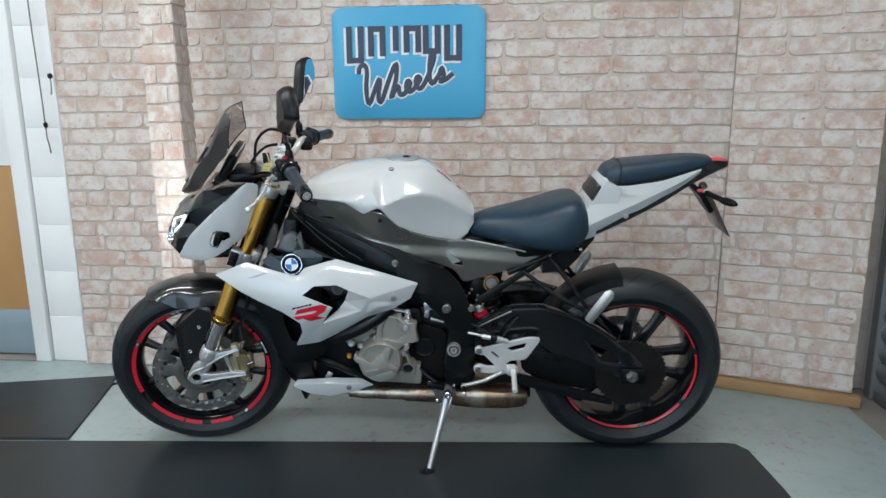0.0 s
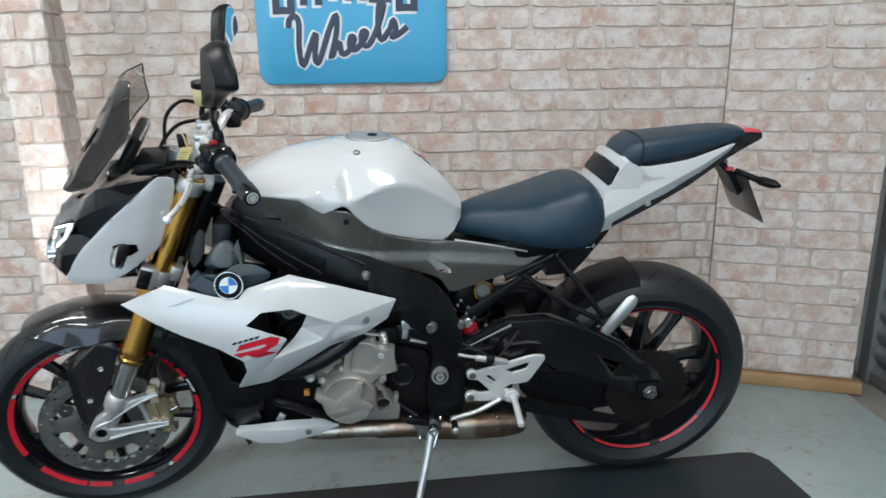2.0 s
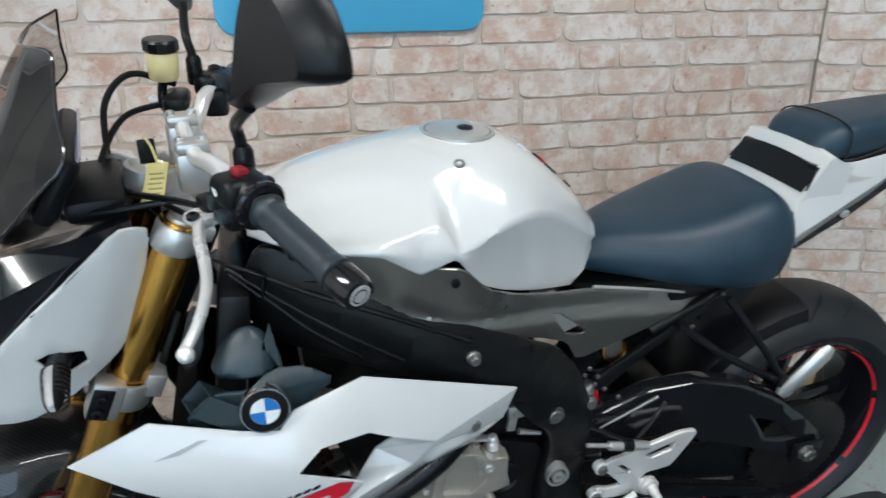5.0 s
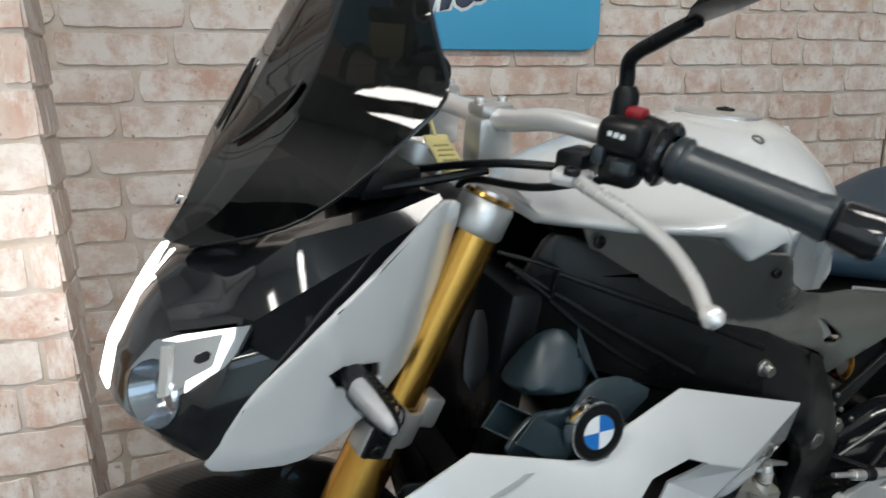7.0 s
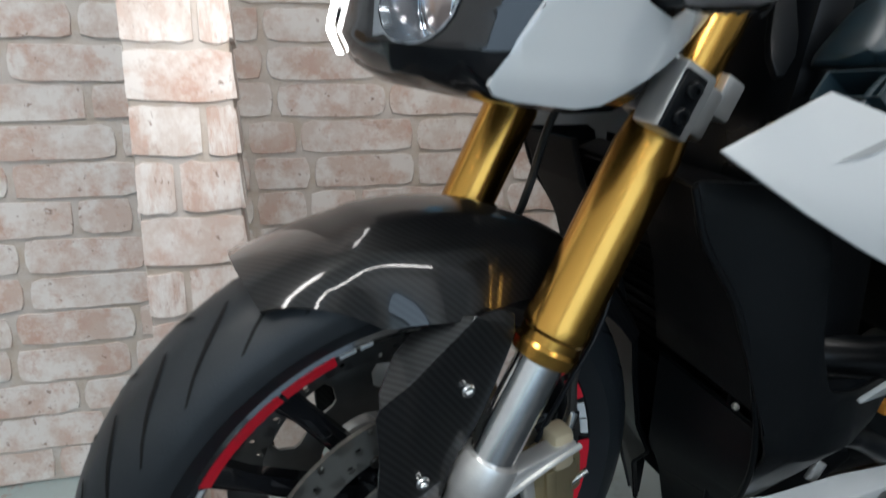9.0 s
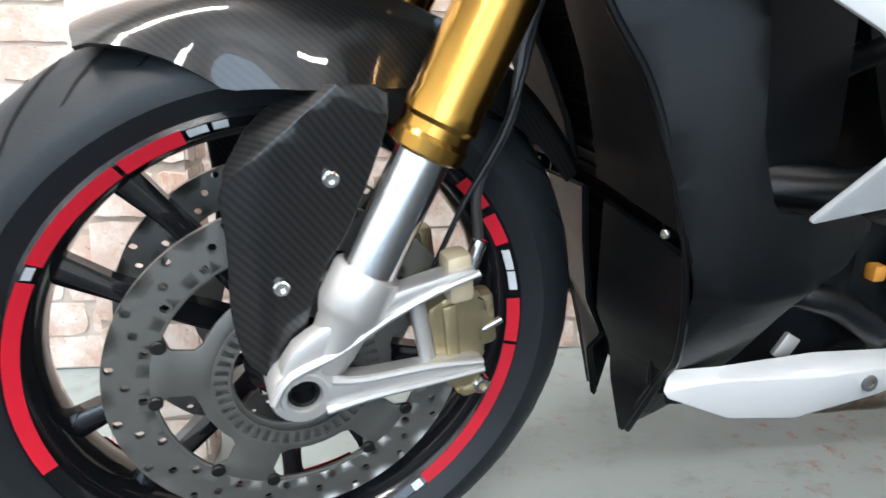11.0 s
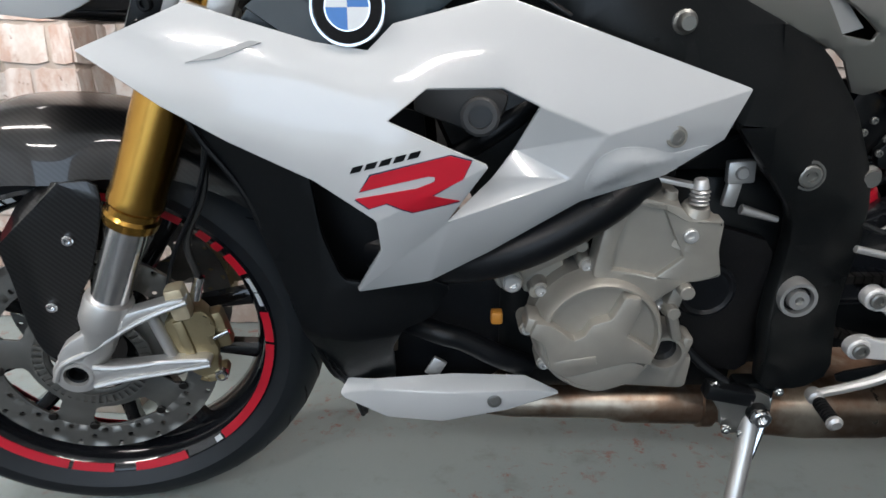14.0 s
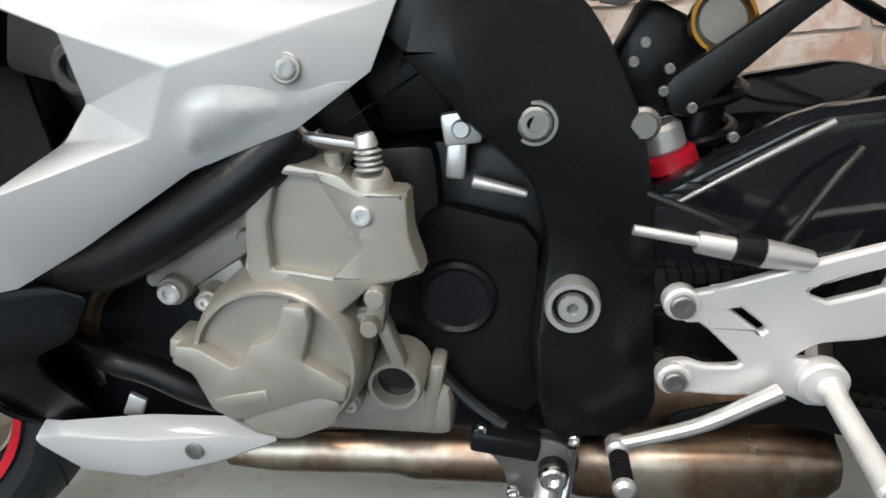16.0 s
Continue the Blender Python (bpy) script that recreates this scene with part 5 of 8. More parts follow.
part("screen_bolt", bolt(bmesh.new(), screen_point(SCR[1], 0.08) + Vector((-0.003, 0, 0.003)), (-1, 0.1, 0.5), 0.0058, 0.004), CHROME, screen, "steel screen bolt", 30, STEER)
for s in (-1, 1):
    # a dark plate as a slit's depth on each side of the front face, with a raised lip below it for the glint
    mid = [screen_point(fine[12 + i], s * (0.17 + 0.030 * i)) + Vector((-0.0016, 0, 0.0016)) for i in range(8)]
    slit = bmesh.new()
    wid = [0.0005, 0.004, 0.0068, 0.0082, 0.0086, 0.0074, 0.0046, 0.0005]
    loft(slit, [[p + Vector((0, s * -w, w * 0.25)), p + Vector((0, s * w, -w * 0.2)), p + Vector((0.0012, s * w, -w * 0.2)), p + Vector((0.0012, s * -w, w * 0.25))] for p, w in zip(mid, wid)])
    part("screen_slit", slit, RADM, screen, "dark plate laid on the screen as an air slit's depth", 30, STEER)
    part("slit_lip", tube(bmesh.new(), [p + Vector((-0.001, s * w, -w * 0.3)) for p, w in zip(mid, wid)], 0.0016, 6, 2), BLACK, screen, "raised gloss lip of the slit", 40, STEER)

# instrument cluster
ib = block(bmesh.new(), (-0.575, 0, 1.016), (0.028, 0.200, 0.092), 0.012, (0, 32, 0))
inst = part("dashboard", ib, SATIN, bike, "black dashboard behind the screen", 40, STEER)
part("display", block(bmesh.new(), (-0.562, 0, 1.0235), (0.006, 0.180, 0.076), 0.004, (0, 32, 0)), LCDM, inst, "glossy display with a pale reflection in its colour", 40, STEER)
ib = bmesh.new()
block(ib, (-0.54, 0, 0.975), (0.07, 0.14, 0.03), 0.008)
part("cluster_bracket", ib, SATIN, inst, "", 40, STEER)

# ---- handlebar and controls ----
LEFT_BAR = [(-0.418, 0, 1.030), (-0.418, -0.055, 1.030), (-0.414, -0.095, 1.036), (-0.405, -0.140, 1.046), (-0.388, -0.20, 1.044), (-0.366, -0.27, 1.036), (-0.320, -0.412, 1.014)]
RIGHT_BAR = [(-0.418, 0, 1.030), (-0.418, 0.055, 1.026), (-0.404, 0.100, 1.002), (-0.390, 0.130, 1.012), (-0.372, 0.160, 1.034), (-0.345, 0.205, 1.034), (-0.288, 0.366, 1.010)]
hbar = part("handlebar", tube(bmesh.new(), LEFT_BAR[::-1] + RIGHT_BAR[1:], 0.0115, 14), POLISHED, bike, "polished silver tapered handlebar", 40, STEER)
FAR = Matrix.Translation((0.036, -0.030, -0.006))


def controls(name, bm, material, label, sharp=40):
    """A control of the left handlebar end and its mirror image on the right one."""
    other = mirrored(bm)
    left = part(name, bm, material, hbar, label, sharp, STEER)
    part(name, other, material, hbar, label, sharp, STEER @ FAR)
    return left


cl = bmesh.new()
for s in (-1, 1):
    block(cl, (-0.418, 0.052 * s, 1.006), (0.046, 0.034, 0.056), 0.008)
    block(cl, (-0.418, 0.052 * s, 1.040), (0.042, 0.030, 0.014), 0.005)
    for dx in (-0.014, 0.014):
        bolt(cl, (-0.418 + dx, 0.052 * s, 1.046), (0, 0, 1), 0.006, 0.006)
each("bar_clamp", cl, BRIGHT, hbar, "silver handlebar clamp piece", 40, STEER)
gp = bmesh.new()
d = Vector((0.046, -0.142, -0.022)).normalized()
g0 = Vector((-0.371, -0.255, 1.0375))
prof = [(0, 0.0185), (0.003, 0.0205), (0.010, 0.0205), (0.013, 0.0170)]
for i in range(14):
    prof += [(0.016 + 0.0075 * i, 0.0166), (0.019 + 0.0075 * i, 0.0172)]
prof += [(0.124, 0.0185), (0.129, 0.0185), (0.131, 0.016)]
revolve(gp, g0, d, prof, 24)
controls("grip", gp, GRIPM, "black rubber grip", 45)
be = revolve(bmesh.new(), g0 + d * 0.131, d, [(0, 0.0150), (0.004, 0.0185), (0.026, 0.0190), (0.034, 0.0165), (0.036, 0.007), (0.030, 0.006), (0.030, 0)], 24)
controls("bar_end", be, BLACK, "black bar-end weight", 35)
BAR_D = Vector((0.046, -0.142, -0.022)).normalized()
sw = revolve(bmesh.new(), Vector((-0.389, -0.200, 1.046)), BAR_D, [(0, 0.016), (0.003, 0.024), (0.020, 0.0275), (0.040, 0.0265), (0.048, 0.0235), (0.049, 0.0175)], 20)
block(sw, (-0.398, -0.224, 1.050), (0.036, 0.046, 0.034), 0.011, (0, 4, 18), 3)
block(sw, (-0.400, -0.226, 1.022), (0.030, 0.036, 0.030), 0.010, (0, 4, 18), 3)
swl = controls("switch_box", sw, SATIN, "black rounded switch housing")
cl2 = revolve(bmesh.new(), Vector((-0.389, -0.200, 1.046)) + BAR_D * 0.046, BAR_D, [(0, 0.019), (0.001, 0.0285), (0.006, 0.0295), (0.009, 0.0270), (0.010, 0.019)], 24, closed=True)
controls("switch_collar", cl2, BLACK, "black collar beside the grip", 30)
ind = bmesh.new()
block(ind, (-0.412, -0.238, 1.028), (0.016, 0.020, 0.012), 0.004, (0, 4, 18))
block(ind, (-0.418, -0.214, 1.034), (0.010, 0.012, 0.016), 0.003, (0, 4, 18))
each("switch_rocker", ind, GRIPM, swl, "dark rocker switch", 40, STEER)
bt = bmesh.new()
block(bt, (-0.388, -0.222, 1.070), (0.016, 0.018, 0.010), 0.004, (0, 4, 18))
part("hazard_button", bt, paint("red_button", (0.24, 0.012, 0.022), None, 0.4), swl, "dull red hazard button", 40, STEER)
bt = bmesh.new()
for dx, dz in ((0.020, 0.012), (0.022, -0.006), (0.012, -0.020)):
    block(bt, (-0.366 + dx * 0.3, -0.226, 1.044 + dz), (0.012, 0.014, 0.010), 0.003, (0, 4, 18))
each("switch_button", bt, SATIN, swl, "", 40, STEER)
bt = bmesh.new()
for i in range(3):
    block(bt, (-0.4165, -0.236 + 0.007 * i, 1.054), (0.002, 0.004, 0.004), 0, (0, 4, 18))
each("switch_mark", bt, SIGNW, swl, "small white mark", 40, STEER)
# clutch and brake levers
lv = tube(bmesh.new(), [(-0.420, -0.188, 1.010), (-0.434, -0.212, 1.011), (-0.440, -0.245, 1.009), (-0.441, -0.285, 1.004), (-0.446, -0.325, 0.997), (-0.460, -0.362, 0.987), (-0.476, -0.388, 0.979)], (0.0072, 0.0050), 12)
revolve(lv, (-0.476, -0.384, 0.979), (-0.02, -1, -0.1), [(0, 0.004), (0.003, 0.0064), (0.008, 0.0082), (0.013, 0.0068), (0.016, 0.0028), (0.017, 0)], 16)
block(lv, (-0.430, -0.198, 1.010), (0.030, 0.034, 0.014), 0.005, (0, 0, 30))
controls("lever", lv, POLISHED, "polished alloy lever with a ball end")
pvb = bmesh.new()
bolt(pvb, (-0.440, -0.208, 1.016), (0, 0, 1), 0.0075, 0.006)
block(pvb, (-0.412, -0.185, 1.018), (0.038, 0.030, 0.026), 0.006, (0, 0, 15))
part("lever_perch", pvb, SATIN, hbar, "black lever perch", 40, STEER)
cb = tube(bmesh.new(), [(-0.425, -0.175, 1.012), (-0.458, -0.13, 1.006), (-0.49, -0.06, 0.985), (-0.50, 0.01, 0.955), (-0.47, 0.03, 0.90)], 0.0042, 8)
part("clutch_cable", cb, SATIN, bike, "black clutch cable", 40, STEER)
for k, pts in enumerate([[(-0.40, -0.215, 1.01), (-0.43, -0.15, 0.985), (-0.46, -0.08, 0.975), (-0.44, -0.03, 0.93)], [(-0.42, 0.19, 1.02), (-0.49, 0.14, 1.02), (-0.53, 0.05, 0.985), (-0.53, -0.02, 0.94)], [(-0.41, 0.20, 1.045), (-0.47, 0.165, 1.075), (-0.51, 0.12, 1.05), (-0.52, 0.08, 0.99)], [(-0.45, -0.10, 0.99), (-0.52, -0.08, 0.978), (-0.58, -0.05, 0.965)]]):
    part("control_cable", tube(bmesh.new(), pts, 0.0048 if k else 0.004, 8), SATIN, bike, "", 40, STEER)
# brake fluid reservoir on the right
rs = revolve(bmesh.new(), (-0.424, 0.178, 1.060), (0.03, 0, 1), [(0, 0.019), (0.004, 0.022), (0.040, 0.023), (0.043, 0.021)], 24)
res = part("brake_reservoir", rs, FLUID, bike, "yellowish brake fluid reservoir with a black lid", 40, STEER)
part("lid", revolve(bmesh.new(), (-0.4228, 0.178, 1.102), (0.03, 0, 1), [(0, 0.0235), (0.003, 0.026), (0.014, 0.026), (0.018, 0.023), (0.018, 0)], 12), SATIN, res, "black faceted lid", 25, STEER)
tb = tube(bmesh.new(), [(-0.424, 0.178, 1.062), (-0.430, 0.180, 1.045), (-0.432, 0.175, 1.022), (-0.424, 0.17, 1.01)], 0.007, 10)
part("reservoir_hose", tb, SATIN, res, "", 40, STEER)
mc = bmesh.new()
block(mc, (-0.412, 0.172, 1.026), (0.036, 0.070, 0.028), 0.008, (0, 0, -12))
rod(mc, (-0.352, 0.190, 1.046), (-0.345, 0.210, 1.062), 0.015, 0.012, 14)
block(mc, (-0.356, 0.172, 1.020), (0.040, 0.030, 0.044), 0.009, (0, 0, -12))
part("master_cylinder", mc, SATIN, hbar, "black brake master cylinder", 40, STEER)


# mirrors
def mirror_side(s):
    st = bmesh.new()
    q = lambda x, y, z: (x, y * -s, z)
    tube(st, [q(-0.378, -0.197, 1.046), q(-0.379, -0.196, 1.09), q(-0.383, -0.200, 1.112), q(-0.381, -0.225, 1.130), q(-0.376, -0.256, 1.150)], 0.0068, 12)
    revolve(st, q(-0.378, -0.197, 1.044), (0, 0, 1), [(0, 0.011), (0.004, 0.0125), (0.038, 0.0115), (0.044, 0.008)], 16)
    mir = part("mirror", st, SATIN, bike, "black rear-view mirror on a bent stalk", 40, STEER)
    out = [(-0.246, 1.143), (-0.260, 1.165), (-0.283, 1.222), (-0.303, 1.262), (-0.328, 1.286), (-0.372, 1.282), (-0.400, 1.254), (-0.412, 1.228), (-0.403, 1.210), (-0.332, 1.188), (-0.276, 1.158)]
    out = [tuple(p) for p in spline(out + [out[0]], 3)[:-1]]
    hd = bmesh.new()
    cx = sum(p[0] for p in out) / len(out)
    cz = sum(p[1] for p in out) / len(out)
    sk = lambda y: 0.34 * (y + 0.246)
    lay = []
    for f, dx in ((0.80, -0.030), (0.96, -0.014), (1.0, 0.0), (0.97, 0.006), (0.93, 0.0075)):
        lay.append([q(-0.372 + dx - sk(cx + (y - cx) * f) * 0.8, cx + (y - cx) * f, cz + (z - cz) * f) for y, z in out])
    loft(hd, lay)
    part("mirror_shell", hd, SATIN, mir, "black plastic mirror shell", 40, STEER)
    gl = bmesh.new()
    loft(gl, [[q(-0.372 + dx - sk(cx + (y - cx) * 0.9) * 0.8, cx + (y - cx) * 0.9, cz + (z - cz) * 0.9) for y, z in out] for dx in (0.0060, 0.0085)])
    part("mirror_glass", gl, MIRRORM, mir, "silvered mirror glass", 30, STEER)


mirror_side(-1)
mirror_side(1)

# ignition and upper yoke ring
ig = revolve(bmesh.new(), (-0.478, 0, 0.968), (0.25, 0, 1), [(0, 0.026), (0.004, 0.031), (0.030, 0.031), (0.032, 0.026), (0.026, 0.022), (0.026, 0)], 28)
ign = part("ignition_lock", ig, BRIGHT, bike, "silver ignition lock ring", 35, STEER)
part("key", block(bmesh.new(), (-0.470, 0, 1.018), (0.022, 0.004, 0.034), 0.002), SATIN, ign, "black key", 40, STEER)

# ---- tank ----
# stations: x, top height, then half width and height of the upper crease, the lower crease and the hem
TANK = [
    (-0.356, 0.938, 0.050, 0.932, 0.080, 0.924, 0.082, 0.914),
    (-0.330, 0.957, 0.078, 0.944, 0.122, 0.930, 0.124, 0.919),
    (-0.290, 0.976, 0.094, 0.950, 0.160, 0.932, 0.166, 0.921),
    (-0.240, 0.992, 0.100, 0.958, 0.183, 0.933, 0.190, 0.922),
    (-0.195, 1.002, 0.102, 0.966, 0.190, 0.934, 0.197, 0.917),
    (-0.168, 1.007, 0.102, 0.972, 0.187, 0.936, 0.193, 0.898),
    (-0.144, 1.011, 0.102, 0.978, 0.181, 0.939, 0.189, 0.8815),
    (-0.114, 1.015, 0.101, 0.987, 0.176, 0.945, 0.191, 0.894),
    (-0.100, 1.016, 0.100, 0.991, 0.184, 0.922, 0.192, 0.900),
    (-0.090, 1.017, 0.100, 0.993, 0.188, 0.906, 0.188, 0.893),
    (-0.065, 1.018, 0.098, 0.997, 0.181, 0.910, 0.172, 0.856),
    (-0.040, 1.018, 0.095, 0.996, 0.173, 0.921, 0.156, 0.833),
    (-0.009, 1.017, 0.090, 0.994, 0.162, 0.932, 0.140, 0.814),
    (0.030, 1.009, 0.084, 0.985, 0.144, 0.934, 0.122, 0.797),
    (0.070, 0.987, 0.076, 0.965, 0.121, 0.922, 0.104, 0.783),
    (0.105, 0.955, 0.068, 0.938, 0.101, 0.900, 0.088, 0.773),
    (0.138, 0.926, 0.058, 0.912, 0.084, 0.876, 0.076, 0.766),
    (0.165, 0.896, 0.048, 0.884, 0.068, 0.852, 0.067, 0.788),
    (0.184, 0.862, 0.036, 0.854, 0.050, 0.836, 0.048, 0.816),
]


def tank_station(x):
    """All heights and half widths at x, smooth between the stations but for the hem, which keeps its corners."""
    row = []
    for c in range(1, 8):
        if c >= 6:
            row.append(lerp(x, [(r[0], r[c]) for r in TANK]))
            continue
        total = weight = 0.0
        for k in range(-4, 5):
            w = 1.0 - abs(k) / 5.0
            total, weight = total + w * lerp(x + (0.002 if x < -0.06 else 0.006) * k, [(r[0], r[c]) for r in TANK]), weight + w
        row.append(total / weight)
    return row


def tank_dent(x, y, z):
    """Depth of the two pressed grooves: from the bolt to the wing's corner, and round the front of the filler."""
    y = abs(y)
    ax, ay, bx, by = -0.056, 0.106, -0.114, 0.172
    k = max(0.0, min(1.0, ((x - ax) * (bx - ax) + (y - ay) * (by - ay)) / ((bx - ax) ** 2 + (by - ay) ** 2)))
    d = math.hypot(x - ax - k * (bx - ax), y - ay - k * (by - ay))
    dent = 0.0014 * math.exp(-(d / 0.0034) ** 2)
    r, a = math.hypot(x + 0.038, y), math.degrees(math.atan2(y, -x - 0.038))
    if 22 < a < 88:
        dent += 0.0020 * math.exp(-((r - 0.086) / 0.0038) ** 2)
    return dent


def tank_section(x):
    zt, wa, za, wb, zb, wh, zh = tank_station(x)
    half = []
    for i in range(14):
        u = i / 14
        half.append((wa * u, zt - (zt - za) * (0.15 * u + 0.85 * u ** 2.8)))
    soft_b = max(0.0, min(1.0, (x + 0.11) / 0.06))
    for i in range(14):
        u = i / 14
        hollow = 0.0016 * math.sin(math.pi * u) * (1 - 3.0 * soft_b)
        half.append((wa + (wb - wa) * u + hollow * -0.4, za + (zb - za) * u - hollow))
    for i in range(13):
        u = i / 12
        bulge = 0.006 * math.sin(math.pi * u) * (1 - 1.5 * soft_b)
        half.append((wb + (wh - wb) * u + bulge, zb + (zh - zb) * u))
    half.append((wh - 0.006, zh - 0.003))
    half.append((wh - 0.024, zh - 0.002))
    return half


tk = bmesh.new()
rings = []
for i in range(109):
    x = -0.356 + 0.540 * i / 108
    half = [(y, z - tank_dent(x, y, z)) for y, z in tank_section(x)]
    rings.append([Vector((x, y, z)) for y, z in half] + [Vector((x, -y, z)) for y, z in reversed(half[1:])])
loft(tk, rings)
tank = part("fuel_tank", tk, WHITE, bike, "glossy white fuel tank", 60)
fc = Matrix.Translation((-0.0395, 0, 1.0150)) @ Matrix.Rotation(radians(1.5), 4, "Y")
cap = revolve(bmesh.new(), (0, 0, 0), (0, 0, 1), [(-0.012, 0.056), (0.0006, 0.056), (0.0014, 0.0545), (0.0012, 0.0505), (-0.0004, 0.0495), (0.0012, 0.0485), (0.0022, 0.046), (0.0026, 0.030), (0.0028, 0)], 48)
capo = part("filler_cap", cap, BRIGHT, tank, "round silver filler cap", 30, fc)
kb = bmesh.new()
revolve(kb, (0.012, 0, 0.002), (0, 0, 1), [(0, 0.012), (0.003, 0.012), (0.004, 0.010), (0.004, 0)], 20)
block(kb, (0.012, 0, 0.0065), (0.002, 0.008, 0.002), 0)
part("cap_lock", kb, SATIN, capo, "dark key lock", 30, fc)
gr = revolve(bmesh.new(), (0, 0, 0), (0, 0, 1), [(0.0002, 0.0487), (0.0008, 0.0490), (0.0008, 0.0500), (0.0002, 0.0503)], 48, closed=True)
part("cap_groove", gr, SATIN, capo, "dark groove round the cap", 30, fc)
tbm = bmesh.new()
revolve(tbm, (-0.066, -0.096, 0.9960), (0, -0.45, 1), [(0, 0.0082), (0.0026, 0.0082), (0.0034, 0.0070), (0.0030, 0.0045), (0.0012, 0.0040), (0.0012, 0)], 18)
both("tank_bolt", tbm, DISC, tank, "steel tank bolt", 30)
# small worn sticker marks on the rear of the tank
for x, y, w, mt in ((0.050, -0.040, 0.018, SIGNW), (0.078, -0.038, 0.024, SATIN), (0.102, -0.034, 0.028, SATIN), (0.090, -0.024, 0.020, RED), (0.136, -0.028, 0.018, SATIN)):
    zt, wa, za = tank_station(x)[:3]
    z = zt - (zt - za) * (0.15 * abs(y) / wa + 0.85 * (abs(y) / wa) ** 2.8)
    part("sticker_mark", block(bmesh.new(), (x, y, z + 0.0006), (w, 0.005, 0.0022), 0.0008, (-14, 42, 8)), mt, tank, "worn sticker mark")

# ---- silver side panels ----
SP = [(-0.322, 0.922), (-0.255, 0.918), (-0.205, 0.914), (-0.150, 0.892), (-0.085, 0.884), (-0.040, 0.832), (0.020, 0.802), (0.092, 0.780), (0.153, 0.777), (0.280, 0.748), (0.404, 0.712), (0.275, 0.672), (0.150, 0.634), (0.124, 0.680), (0.060, 0.709), (-0.043, 0.738), (-0.117, 0.772), (-0.175, 0.793), (-0.240, 0.838), (-0.300, 0.876)]


def glide(x, pts):
    """Smooth value at x through the points."""
    return sum(lerp(x + 0.010 * k, pts) * (4 - abs(k)) for k in range(-3, 4)) / 16.0


VALLEY = [(-0.33, 0.900), (-0.24, 0.838), (-0.16, 0.800), (-0.08, 0.778), (0.02, 0.762), (0.10, 0.748), (0.40, 0.712)]


def sp_y(x, z):
    """The panel leans in below the tank down to a valley, then turns up again and runs flat."""
    v = glide(x, VALLEY)
    y = glide(x, [(-0.36, -0.098), (-0.24, -0.126), (-0.16, -0.144), (-0.095, -0.150), (-0.03, -0.143), (0.04, -0.128), (0.09, -0.116), (0.15, -0.112), (0.28, -0.100), (0.44, -0.076)])
    lean = glide(x, [(-0.33, 0.25), (-0.20, 0.38), (-0.09, 0.44), (0.0, 0.36), (0.08, 0.05), (0.4, 0.0)])
    low = max(0.0, v - z)
    return y - lean * max(0.0, z - v) - 0.42 * min(low, 0.016) + 0.16 * max(0.0, low - 0.022)


spm = shell(soft(SP, 0.15), sp_y, 0.005, hole=[(0.086, 0.745), (0.104, 0.741), (0.136, 0.716), (0.153, 0.702), (0.150, 0.694), (0.118, 0.700)], step=0.010, bev=0.0015)
side_p = both("side_panel", spm, SILVER, bike, "dark silver side panel below the tank", 40)
sc = shell([(0.080, 0.750), (0.108, 0.742), (0.142, 0.706), (0.114, 0.698)], lambda x, z: -0.112 + 0.12 * (x - 0.10), 0.003, bev=0)
both("panel_scoop", sc, BRIGHT, side_p, "pale inner scoop", 40)
sbm = bmesh.new()
bolt(sbm, (-0.095, -0.1835, 0.860), (0, -1, 0), 0.0065, 0.004)
bolt(sbm, (-0.300, -0.121, 0.898), (0, -1, 0), 0.0075, 0.004)
for bb in (mirrored(sbm), sbm):
    each("panel_bolt", bb, SATIN, side_p, "", 30)
hem = tube(bmesh.new(), [(0.160, -0.110, 0.778), (0.26, -0.106, 0.757), (0.345, -0.096, 0.734)], 0.003, 8)
both("seat_rail_trim", hem, BRIGHT, side_p, "thin pale rail under the seat", 40)

# ---- frame, engine block and black covers ----
FR = [(-0.395, 0.800), (-0.350, 0.905), (-0.318, 0.902), (-0.225, 0.845), (-0.142, 0.792), (-0.056, 0.768), (0.099, 0.690), (0.148, 0.630), (0.176, 0.560), (0.190, 0.440), (0.190, 0.305), (0.150, 0.288), (0.096, 0.292), (0.090, 0.380), (0.104, 0.470), (0.092, 0.520), (0.055, 0.565), (0.015, 0.610), (-0.02, 0.660), (-0.20, 0.700), (-0.33, 0.745)]


def fr_y(x, z):
    y = lerp(x, [(-0.40, -0.070), (-0.28, -0.120), (-0.1, -0.158), (0.05, -0.160), (0.12, -0.136), (0.20, -0.120)])
    return y + 0.010 * math.sin((x * 2 + z * 3) * 9)


frm = shell(soft(FR, 0.2), fr_y, 0.022, step=0.045, creases=[((-0.35, 0.86), (0.05, 0.67))], bev=0.005)
fram = both("frame_beam", frm, FRAMEB, bike, "black aluminium frame beam", 35)
for pts in ([(-0.336, -0.104, 0.859), (-0.268, -0.130, 0.834), (-0.175, -0.146, 0.797), (-0.06, -0.160, 0.745)], [(-0.388, -0.078, 0.866), (-0.325, -0.106, 0.826), (-0.254, -0.131, 0.781), (-0.159, -0.150, 0.723)], [(-0.342, -0.096, 0.825), (-0.286, -0.117, 0.776), (-0.215, -0.132, 0.726)]):
    both("frame_ridge", tube(bmesh.new(), pts, 0.0042, 10), FRAMEB, fram, "", 40)
brk = tube(bmesh.new(), [(-0.403, -0.082, 0.884), (-0.370, -0.100, 0.876), (-0.341, -0.110, 0.866)], 0.0025, 8)
tube(brk, [(-0.341, -0.110, 0.866), (-0.345, -0.106, 0.830)], 0.0025, 8)
